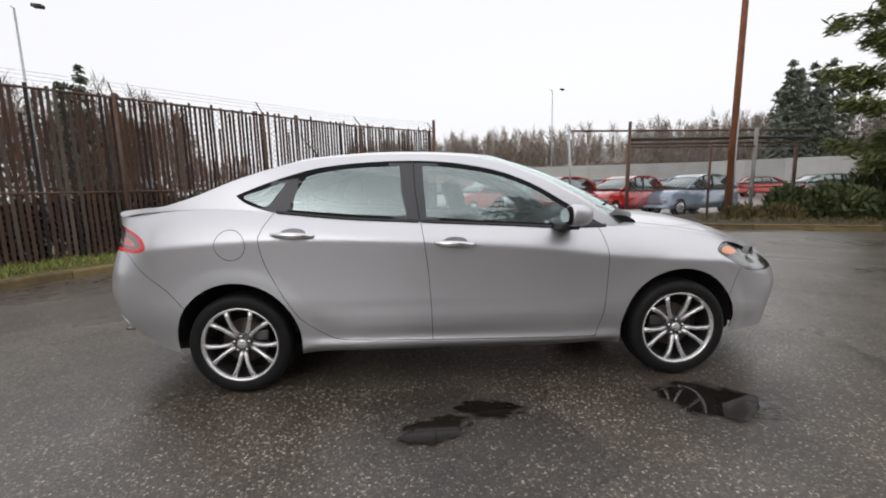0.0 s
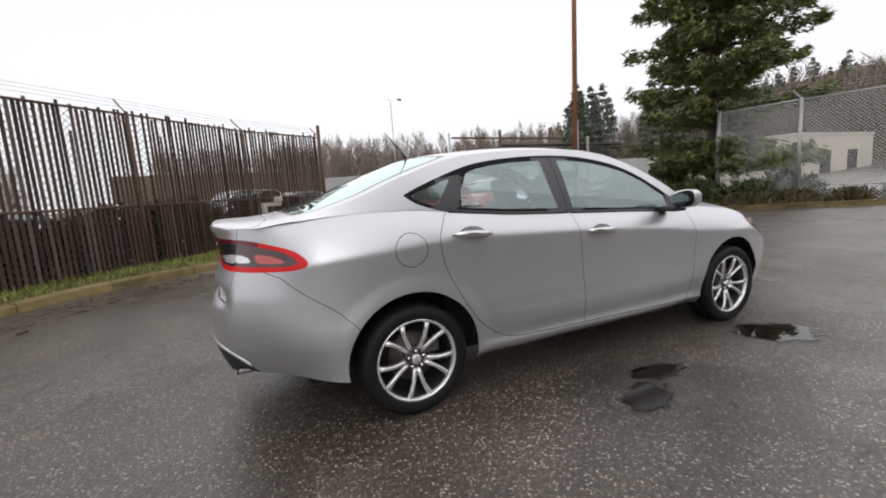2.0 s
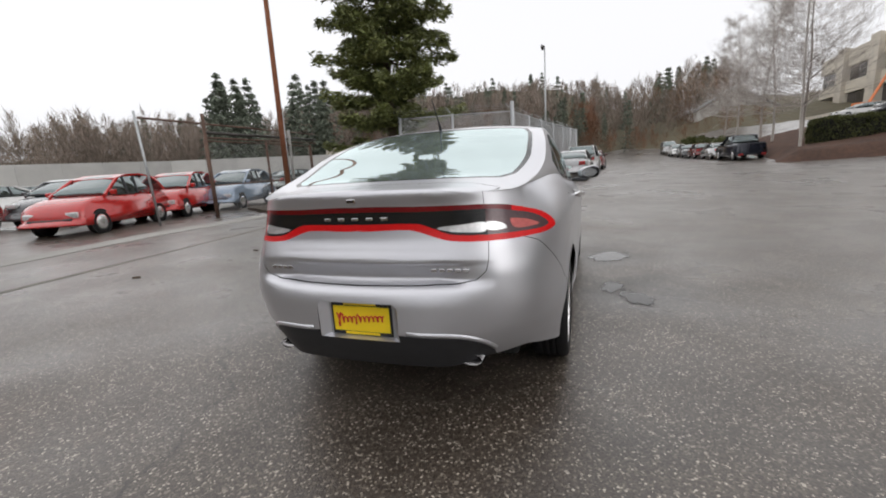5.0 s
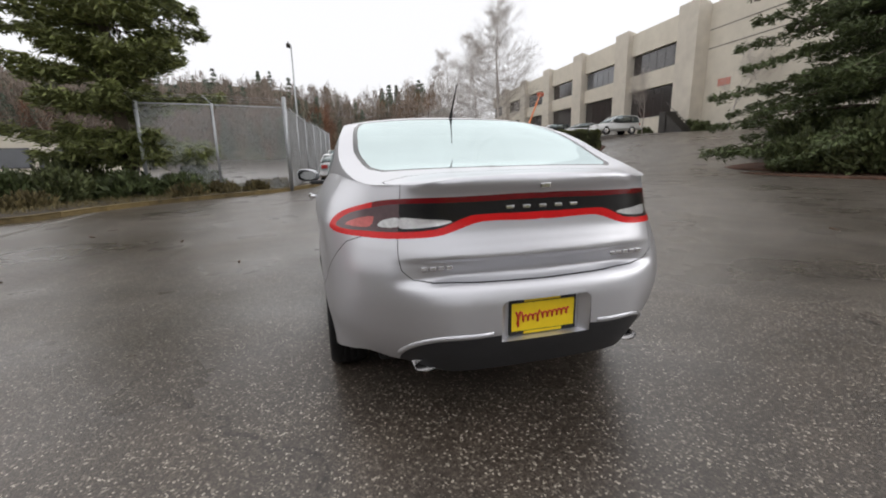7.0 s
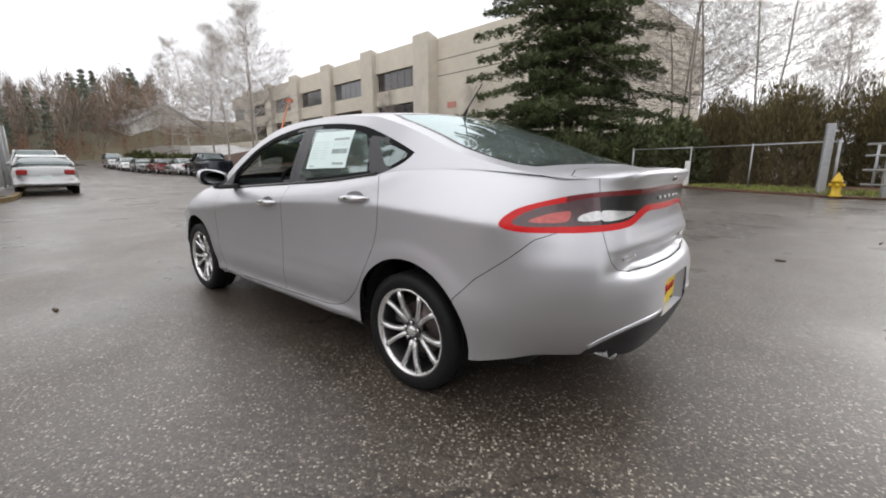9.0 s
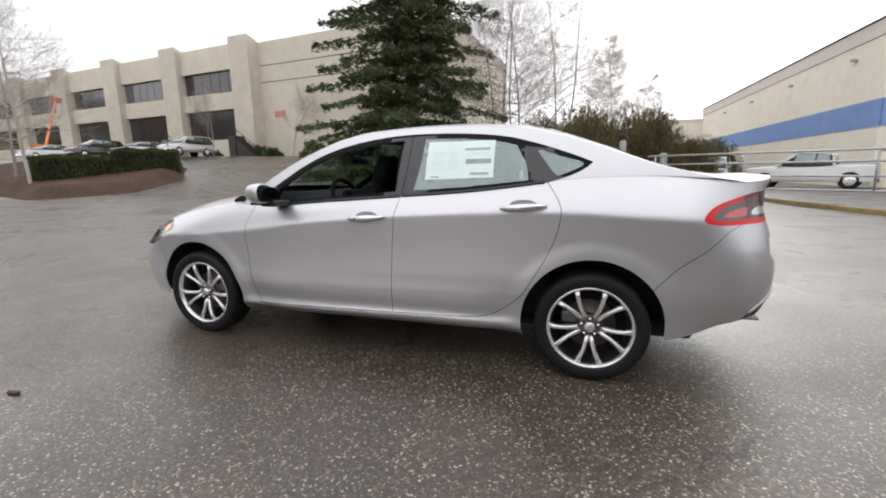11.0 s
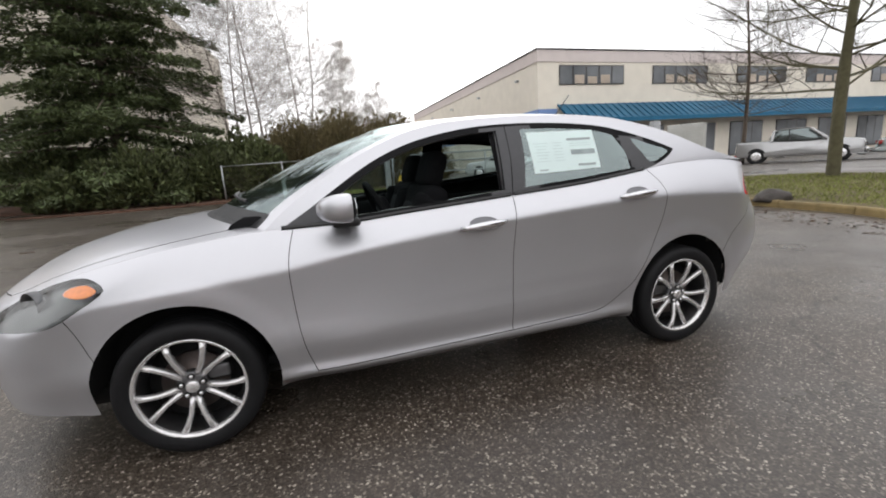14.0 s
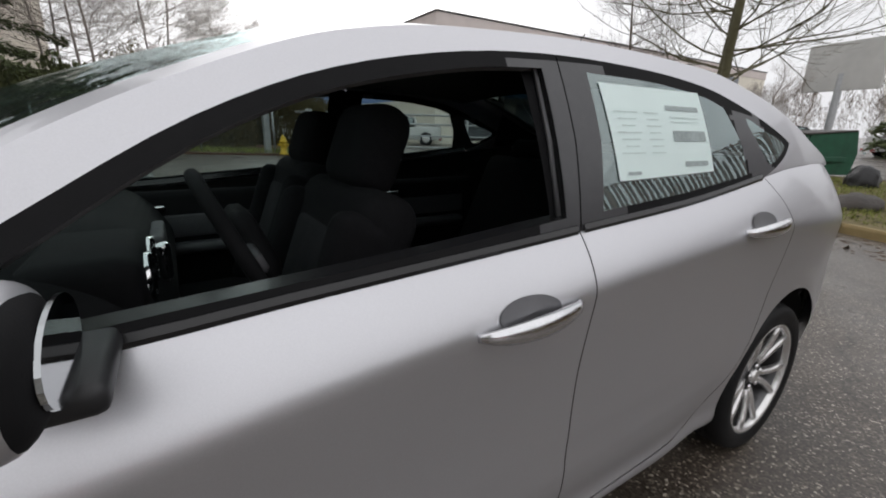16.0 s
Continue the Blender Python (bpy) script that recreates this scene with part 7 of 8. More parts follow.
for a in (0, 90, 180):
    part("nozzle", tubem([(0.1 * math.cos(radians(a)), 0.1 * math.sin(radians(a)), 0.36), (0.2 * math.cos(radians(a)), 0.2 * math.sin(radians(a)), 0.36)], 0.055, 10), HYD, hyd, "", True)
cbu = thing("mail_cabinet", -8.45, -5.75, 0.05, -55, "pale grey cluster mail cabinet on a concrete pedestal", "mail cabinet")
CAB = mat("pale_grey_enamel", (0.50, 0.50, 0.47), 0.5, 0, 0.12, 6)
part("pedestal", boxm(-0.17, 0.17, -0.17, 0.17, 0, 0.75, 0.02), CONCRETE, cbu)
body = part("body", boxm(-0.40, 0.40, -0.25, 0.25, 0.75, 1.72, 0.02), CAB, cbu)
for r in range(6):
    for c in range(2):
        part("box_door", boxm(-0.36 + 0.36 * c + 0.01, -0.36 + 0.36 * (c + 1) - 0.01, 0.25, 0.258, 0.80 + 0.145 * r, 0.80 + 0.145 * r + 0.13, 0.003, None, 1), CAB, body)

# dumpster and rubbish
GREEN = mat("green_painted_steel", (0.012, 0.085, 0.045), 0.5, 0.1, 0.3, 4, 0.2, 30)
dump = thing("dumpster", -15.1, -3.6, 0.1, 62, "large green steel dumpster on the grass", "dumpster")
dump.scale = (0.66, 0.85, 0.88)
bm = bmesh.new()
prism(bm, [(-0.85, 0.10), (-0.80, 1.30), (0.80, 1.42), (0.95, 0.75), (0.85, 0.10)], "x", -1.15, 1.15)
part("body", bm, GREEN, dump)
for k in range(5):
    part("rib", boxm(-1.1 + 0.55 * k - 0.03, -1.1 + 0.55 * k + 0.03, -0.9, -0.82, 0.12, 1.28, 0.01, pose(0, 0, 0, 0, 0, 0)), GREEN, dump)
for z in (0.95, 0.2):
    part("rib", boxm(-1.18, 1.18, -0.90, -0.82, z, z + 0.08, 0.01), GREEN, dump)
part("lid", boxm(-1.2, 0.0, -0.86, 0.86, 1.33, 1.38, 0.02, pose(0, 0, 0.03, 4, 0, 0)), DARKSTEEL, dump, "dark lid")
part("lid", boxm(0.02, 1.2, -0.86, 0.86, 1.33, 1.38, 0.02, pose(0, 0, 0.03, 4, 0, 0)), DARKSTEEL, dump, "dark lid")
part("fork_pocket", boxm(1.15, 1.28, -0.5, 0.5, 0.5, 0.65, 0.02), GREEN, dump)
plank = tagged(part("cardboard_sheet", boxm(-1.0, 1.0, -0.02, 0.02, 0, 0.38, 0.008, pose(-13.6, -3.5, 0.12, -24, 0, 55)), mat("brown_cardboard", (0.46, 0.29, 0.16), 0.85, 0, 0.15, 6)), "sheet of brown cardboard leaning before the dumpster", "cardboard")
BAG = mat("black_plastic_bag", (0.012, 0.012, 0.013), 0.3, 0, 0.3, 10, 0.6, 20)


def lump(name, x, y, z, sx, sy, sz, material, label, category, seed):
    bm = bmesh.new()
    bmesh.ops.create_icosphere(bm, subdivisions=3, radius=1.0)
    for v in bm.verts:
        k = 1 + 0.28 * noise.noise(v.co * 1.7 + Vector((seed, 0, 0))) + 0.10 * noise.noise(v.co * 5 + Vector((0, seed, 0)))
        v.co = Vector((v.co.x * sx * k, v.co.y * sy * k, max(v.co.z * sz * k, -0.15 * sz) + 0.15 * sz))
    ob = part(name, bm, material, None, label, True)
    ob.location = (x, y, z)
    return tagged(ob, "", category)


tagged(lump("mulch_mound", 15.2, -24.6, 0.0, 5.0, 3.2, 0.45, MULCH, "mound of red-brown bark mulch beside the fir", "mulch", 5), "", "", "", "structure")
lump("rubbish_bag", -12.9, -1.7, 0.1, 0.36, 0.32, 0.42, BAG, "full black rubbish bag on the grass", "rubbish bag", 3)
lump("boulder", -8.9, -0.75, 0.08, 0.50, 0.34, 0.22, mat("dark_wet_rock", (0.045, 0.036, 0.03), 0.6, 0, 0.4, 5, 0.6, 20), "low dark wet boulder on the verge", "boulder", 7)
lump("boulder", -7.78, -3.06, 0.08, 0.36, 0.29, 0.20, bpy.data.materials["dark_wet_rock"], "rounded dark wet boulder in dead leaves on the verge", "boulder", 11)
lump("boulder", -9.5, 0.15, 0.08, 0.45, 0.32, 0.20, bpy.data.materials["dark_wet_rock"], "low dark wet boulder on the verge", "boulder", 9)

# ---- buildings ----
TILT = mat("beige_tilt_up_concrete", (0.60, 0.55, 0.46), 0.8, 0, 0.10, 1.2, 0.1, 30)
TILT_PIER = mat("beige_concrete_pier", (0.58, 0.53, 0.45), 0.8, 0, 0.14, 1.0, 0.1, 30)
WINDOW_DARK = mat("dark_bronze_window", (0.035, 0.030, 0.03), 0.12, 0, 0.3, 0.5, spec=0.8)
WINDOW_GREY = mat("grey_window", (0.10, 0.105, 0.115), 0.12, 0, 0.25, 0.6, spec=0.8)
FRAME = mat("dark_window_frame", (0.05, 0.045, 0.045), 0.5, 0.3, 0.1, 8)
office = thing("office_building", 36.9, -37.71, 0, -4.84, "beige tilt-up concrete office with piers and dark windows", "building")
office_wall = part("wall", boxm(-25.5, 66, -24, -1.2, 0.5, 15.8), TILT, office)
for k in range(6):
    u0 = 0.0 + 11.65 * k
    bm = bmesh.new()
    prism(bm, [(-1.2, 0.5), (-1.2, 15.8), (-0.9, 16.0), (0.35, 16.35), (0.35, 0.5)], "x", u0 - 2.85, u0 - 0.02)
    part("pier", bm, TILT_PIER, office)
    part("spandrel", boxm(u0 + 0.0, u0 + 8.9, -1.2, -0.3, 8.85, 10.75), TILT, office)
    part("parapet", boxm(u0 + 0.0, u0 + 8.9, -1.2, -0.3, 13.2, 15.85), TILT, office)
    part("plinth", boxm(u0 + 0.0, u0 + 8.9, -1.2, -0.25, 1.0, 5.4), TILT, office)
    for z0, z1, mt in ((10.8, 13.15, WINDOW_GREY if k % 2 else WINDOW_DARK), (5.5, 8.8, WINDOW_DARK)):
        w = part("window", boxm(u0 + 0.05, u0 + 8.85, -0.9, -0.75, z0, z1), FRAME, office, "strip window in a dark frame")
        for j in range(6):
            part("pane", boxm(u0 + 0.12 + 1.455 * j, u0 + 0.12 + 1.455 * j + 1.38, -0.75, -0.72, z0 + 0.08, z1 - 0.08), mt, w, "dark glass pane")
for z in (11.5, 13.3):
    part("reveal", boxm(-25.4, -2.9, -1.2, -1.185, z - 0.06, z + 0.06), mat("shadow_joint", (0.22, 0.20, 0.17), 0.9), office, "recessed joint")
part("sign", boxm(-6.1, -4.6, -1.2, -1.15, 7.6, 8.3), mat("faded_red_sign", (0.55, 0.22, 0.17), 0.6), office, "small faded red sign")
for u0, du in ((-2.6, -3.2), (8.2, -2.6)):
    st = part("stair", boxm(u0 - 0.1, u0 + 0.9, 1.6, 3.0, 3.0, 5.4), CONCRETE if du > -3 else DARKSTEEL, office, "outside stair")
    for k in range(8):
        part("step", boxm(u0 + du * (k + 1) / 8 * 1.0, u0 + du * k / 8, 1.7, 2.9, 3.0, 5.3 - 0.29 * (k + 1)), CONCRETE if du > -3 else DARKSTEEL, st)
    part("handrail", tubem([(u0, 3.0, 6.3), (u0 + du, 3.0, 4.0)], 0.04, 6), DARKSTEEL, st)
low = tagged(part("retaining_wall", boxm(8, 60, 8.5, 9.0, 2.5, 4.7, 0.03, pose(36.3, -37.66, 0, 0, 0, -4.84)), TILT_PIER), "low concrete wall along the office car park", "wall", "", "structure")

CREAM = mat("cream_stucco", (0.86, 0.80, 0.69), 0.85, 0, 0.08, 1.2, 0.1, 40)
PINK = mat("dusty_pink_band", (0.72, 0.64, 0.61), 0.85, 0, 0.08, 1.2, 0.1, 40)
BLUE = mat("blue_painted_band", (0.21, 0.33, 0.62), 0.8, 0, 0.1, 1.2)
AWNING = mat("blue_metal_awning", (0.012, 0.13, 0.24), 0.35, 0.4, 0.15, 3)
shop = thing("workshop_building", -16.2, -26.2, 0, 0, "cream two-storey workshop with a blue metal awning", "building")
part("wall", boxm(-50, 0, -37, 0, -0.2, 8.0), CREAM, shop)
part("cornice", boxm(-50.06, 0.06, -37.06, 0.06, 8.0, 8.85, 0.03), PINK, shop, "dusty pink cornice band")
part("roof_edge", boxm(-50.12, 0.12, -37.12, 0.12, 8.85, 8.95), FRAME, shop, "thin dark roof edge")
part("blue_band", boxm(-0.03, 0.03, -37.0, 0.03, 3.25, 4.7), BLUE, shop, "painted blue band")
part("blue_band", boxm(-1.6, 0.0, 0.0, 0.03, 3.25, 4.7), BLUE, shop, "painted blue band")
WINDOW_SHOP = mat("shop_window", (0.10, 0.11, 0.12), 0.1, 0, 0.4, 0.7, spec=0.9)
CURTAIN = mat("pale_boxes", (0.50, 0.42, 0.34), 0.8, 0, 0.25, 1.0)
for a, b in ((1.8, 7.6), (10.4, 16.1), (19.4, 25.3), (27.9, 33.8), (37.0, 43.1)):
    w = part("window", boxm(-b, -a, -0.05, 0.06, 6.4, 7.8), FRAME, shop, "upper window in a dark frame")
    for j in range(5):
        s = (b - a) / 5
        part("pane", boxm(-a - s * (j + 1) + 0.06, -a - s * j - 0.06, 0.06, 0.075, 6.48, 7.72), WINDOW_SHOP, w, "dark glass pane")
        if j in (1, 2, 3):
            part("blind", boxm(-a - s * (j + 1) + 0.16, -a - s * j - 0.16, 0.075, 0.085, 6.48, 6.48 + 0.5 + 0.12 * (j % 2)), CURTAIN, w, "pale box behind the glass")
bm = bmesh.new()
prism(bm, [(0.05, 5.0), (1.75, 3.75), (1.75, 3.45), (1.68, 3.45), (1.68, 3.7), (0.05, 4.9)], "x", -46.0, -1.6)
aw = part("awning", bm, AWNING, shop, "blue standing-seam metal awning")
for k in range(75):
    x = -1.65 - 0.6 * k
    if x > -46:
        bm = bmesh.new()
        prism(bm, [(0.06, 5.0), (1.76, 3.75), (1.76, 3.81), (0.06, 5.06)], "x", x - 0.02, x + 0.02)
        part("seam", bm, AWNING, aw)
for k in range(8):
    a = 2.2 + 5.6 * k
    w = part("shopfront", boxm(-a - 3.9, -a, -0.05, 0.05, 0.25, 3.2), FRAME, shop, "dark shopfront under the awning")
    for j in range(3):
        part("pane", boxm(-a - 0.08 - 1.28 * j - 1.2, -a - 0.08 - 1.28 * j, 0.05, 0.065, 0.4, 3.1), WINDOW_SHOP, w, "dark glass pane")
for k in range(4):
    part("wall_lamp", boxm(0.0, 0.25, -3 - 8 * k - 0.15, -3 - 8 * k + 0.15, 7.15, 7.3, 0.03), STEEL, shop, "small wall lamp")
rear_shed = thing("rear_shed", -12.0, -66, 0, 0, "low cream shed behind the workshop", "building")
part("wall", boxm(-8, 3.5, -8, 3.0, 0, 7.2), CREAM, rear_shed)
part("cornice", boxm(-8.05, 3.55, -8, 3.05, 7.2, 7.7), PINK, rear_shed)
part("vent", boxm(-0.3, 0.3, -0.3, 0.3, 7.7, 8.5), DARKSTEEL, rear_shed)
shed = thing("beige_shed", 52.0, 23.0, 0, 0, "low beige block building behind the fence", "building")
part("wall", boxm(0, 17, 0, 13.5, 0, 4.35), TILT, shed)
part("roof_edge", boxm(-0.1, 17.1, -0.1, 13.6, 4.35, 4.6), TILT_PIER, shed, "thin pale roof edge")
for y0, y1, z0 in ((2.2, 5.0, 0.9), (7.2, 10.1, 0.9), (11.0, 12.8, 0.9), (5.7, 6.6, 0.0)):
    w = part("window" if z0 else "door", boxm(-0.05, 0.03, y0, y1, z0, 3.0 if z0 else 2.2), FRAME, shed, "dark shop window" if z0 else "dark door")
    part("pane", boxm(-0.07, -0.05, y0 + 0.08, y1 - 0.08, z0 + 0.08, 2.9 if z0 else 2.1), WINDOW_GREY, w, "grey glass pane")
for x in (5.0, 11.0):
    part("opening", boxm(x, x + 2.2, -0.05, 0.03, 0.0, 2.6), WINDOW_DARK, shed, "dark doorway")
house = thing("gabled_house", 106, -27, 2.2, 8, "pale gabled building at the end of the street", "building")
part("wall", boxm(-8, 8, -7, 7, 0, 6.0), mat("pale_siding", (0.62, 0.61, 0.58), 0.8, 0, 0.1, 1.0), house)
part("roof", prismm([(-7.6, 6.0), (0, 10.2), (7.6, 6.0), (7.6, 6.3), (0, 10.5), (-7.6, 6.3)], "x", -8.5, 8.5), mat("pale_grey_roof", (0.42, 0.43, 0.44), 0.7, 0, 0.12, 1.0), house, "pale grey roof")
part("gable", prismm([(-7.0, 6.0), (0, 10.0), (7.0, 6.0)], "x", -7.98, -7.7), bpy.data.materials["pale_siding"], house)
for y0 in (-4.5, 2.0):
    part("window", boxm(-8.06, -7.98, y0, y0 + 2.4, 2.2, 4.0), WINDOW_GREY, house, "grey window")
white_wall = thing("lot_wall", 0, 0, 0, 0, "long pale panelled wall behind the car lot", "wall", "", "structure")
PALE = mat("pale_grey_panels", (0.42, 0.415, 0.395), 0.8, 0, 0.15, 0.8, rnd=0.1)
wp = [(6.0, 46.0), (30.0, 41.0), (46.0, 30.0)]
for a, b in zip(wp, wp[1:]):
    n = int(math.hypot(b[0] - a[0], b[1] - a[1]) / 3)
    ang = math.degrees(math.atan2(b[1] - a[1], b[0] - a[0]))
    wl_half = math.hypot(b[0] - a[0], b[1] - a[1]) / n / 2 - 0.004
    for k in range(n):
        t = (k + 0.5) / n
        part("panel", boxm(-wl_half, wl_half, -0.1, 0.1, 0, 3.3, 0.004, pose(a[0] + (b[0] - a[0]) * t, a[1] + (b[1] - a[1]) * t, 0, 0, 0, ang), 1), PALE, white_wall)
board = thing("billboard", -60, -16.6, 0, 75, "grey billboard on a steel mast behind the lots", "billboard")
part("mast", tubem([(0, 0, 0), (0, 0, 7.5)], 0.35, 10), STEEL, board)
part("panel", boxm(-3.6, 3.6, -0.2, 0.2, 5.8, 10.6, 0.05), PALE, board)
for k in range(5):
    part("panel_seam", boxm(-3.6, 3.6, 0.2, 0.24, 6.2 + 0.95 * k, 6.26 + 0.95 * k), STEEL, board)
ORANGE = mat("orange_boom", (0.62, 0.17, 0.04), 0.5)
lift = thing("boom_lift", 54.5, -28.5, float(ground_z(54.5, -28.5)), 140, "orange boom lift before the office", "boom lift")
part("base", boxm(-1.5, 1.5, -1, 1, 0.2, 1.6, 0.1), ORANGE, lift)
part("boom", tubem([(0, 0, 1.6), (-6.5, 0, 6.0)], 0.14, 8), ORANGE, lift, "orange boom")
part("boom", tubem([(-6.5, 0, 6.0), (-8.8, 0, 7.5)], 0.12, 8), ORANGE, lift, "orange boom")
part("basket", boxm(-9.5, -8.7, -0.5, 0.5, 7.3, 7.9, 0.05), mat("red_basket", (0.5, 0.10, 0.04), 0.5), lift, "red basket")

# ---- parked vehicles ----
CAR_GLASS = mat("parked_car_glass", (0.20, 0.23, 0.23), 0.06, 0.85, 0.15, 2)
HEAD = mat("parked_headlamp", (0.55, 0.56, 0.56), 0.15, 0.3, 0.2, 20)
PARK_RED = mat("parked_tail_lamp", (0.35, 0.02, 0.02), 0.2, 0, 0.1, 20)
PROFILES = {
    # body side outline (x, z), glass outline, roof half-width share, size
    "mini": dict(body=[(-1.70, 0.27), (-1.78, 0.50), (-1.76, 0.78), (-1.62, 0.95), (-1.2, 1.02), (0.5, 0.985), (1.1, 0.94), (1.5, 0.82), (1.72, 0.64), (1.78, 0.43), (1.71, 0.26)],
                 cabin=[(-1.60, 0.97), (-1.48, 1.22), (-1.22, 1.42), (-0.8, 1.495), (-0.25, 1.49), (0.15, 1.39), (0.82, 0.965)], w=0.81, axle=(-1.15, 1.15), r=0.29, posts=(-0.42, 0.0)),
    "hatch": dict(body=[(-1.98, 0.30), (-2.02, 0.62), (-1.95, 0.98), (-1.8, 1.05), (0.75, 0.99), (1.45, 0.90), (1.92, 0.74), (2.06, 0.52), (2.04, 0.26)],
                  cabin=[(-1.86, 1.02), (-1.60, 1.30), (-1.2, 1.46), (-0.35, 1.50), (0.15, 1.43), (0.95, 0.99)], w=0.88, axle=(-1.28, 1.30), r=0.31, posts=(-0.55, 0.0)),
    "sedan": dict(body=[(-2.30, 0.32), (-2.36, 0.62), (-2.30, 0.98), (-2.0, 1.06), (-1.7, 1.08), (1.0, 0.98), (1.75, 0.88), (2.2, 0.72), (2.32, 0.5), (2.28, 0.25)],
                  cabin=[(-1.95, 1.05), (-1.25, 1.38), (-0.8, 1.45), (-0.1, 1.46), (0.3, 1.40), (1.1, 0.98)], w=0.90, axle=(-1.38, 1.38), r=0.32, posts=(-0.5, 0.0)),
    "suv": dict(body=[(-2.3, 0.38), (-2.34, 0.75), (-2.3, 1.1), (-2.2, 1.16), (0.9, 1.12), (1.7, 1.05), (2.2, 0.9), (2.3, 0.6), (2.26, 0.34)],
                cabin=[(-2.24, 1.12), (-2.05, 1.62), (-1.8, 1.76), (-0.2, 1.80), (0.2, 1.72), (1.0, 1.12)], w=0.94, axle=(-1.36, 1.36), r=0.36, posts=(-1.3, -0.4)),
    "pickup": dict(body=[(-2.86, 0.42), (-2.90, 0.48), (-2.90, 0.56), (-2.88, 1.14), (-2.87, 1.22), (-2.83, 1.26), (-2.7, 1.27), (-1.2, 1.27), (0.95, 1.26), (1.3, 1.25), (2.3, 1.17), (2.72, 1.10), (2.82, 1.02), (2.86, 0.88), (2.88, 0.62), (2.88, 0.48), (2.84, 0.38), (2.7, 0.34), (-2.6, 0.36)],
                   cabin=[(-1.12, 1.22), (-1.06, 1.72), (-0.98, 1.82), (-0.80, 1.89), (0.35, 1.90), (0.55, 1.84), (1.28, 1.22)], w=0.99, axle=(-1.80, 1.85), r=0.40, posts=(-0.30, -0.30)),
    "van": dict(body=[(-2.5, 0.40), (-2.55, 0.8), (-2.52, 1.2), (-2.45, 1.25), (1.3, 1.2), (2.0, 1.08), (2.45, 0.9), (2.5, 0.6), (2.46, 0.36)],
                cabin=[(-2.48, 1.2), (-2.42, 1.95), (-2.2, 2.08), (0.6, 2.06), (0.9, 1.95), (1.6, 1.2)], w=0.98, axle=(-1.5, 1.6), r=0.36, posts=(-0.9, 0.2)),
}


def loft(bm, outline, half, zlo, narrow, n=10):
    """Pushes a side outline across the car, drawn in towards the sides and, above zlo, towards the top."""
    rings = []
    top = max(p[1] for p in outline)
    pts = rounded(outline, 4)
    cx = sum(p[0] for p in pts) / len(pts)
    for k in range(n + 1):
        q = -1 + 2 * k / n
        e = 1 - 0.075 * abs(q) ** 3.5
        ring = []
        for x, z in pts:
            t = max(z - zlo, 0) / max(top - zlo, 1e-6)
            y = half * math.copysign(abs(q) ** 0.9, q) * (1 - narrow * t)
            ring.append(bm.verts.new((cx + (x - cx) * e, y, z - 0.03 * abs(q) ** 3 * t)))
        rings.append(ring)
    for a, b in zip(rings, rings[1:]):
        for i in range(len(pts)):
            j = (i + 1) % len(pts)
            bm.faces.new((a[i], a[j], b[j], b[i]))
    bm.faces.new(rings[0]), bm.faces.new(rings[-1])
    bmesh.ops.recalc_face_normals(bm, faces=bm.faces)


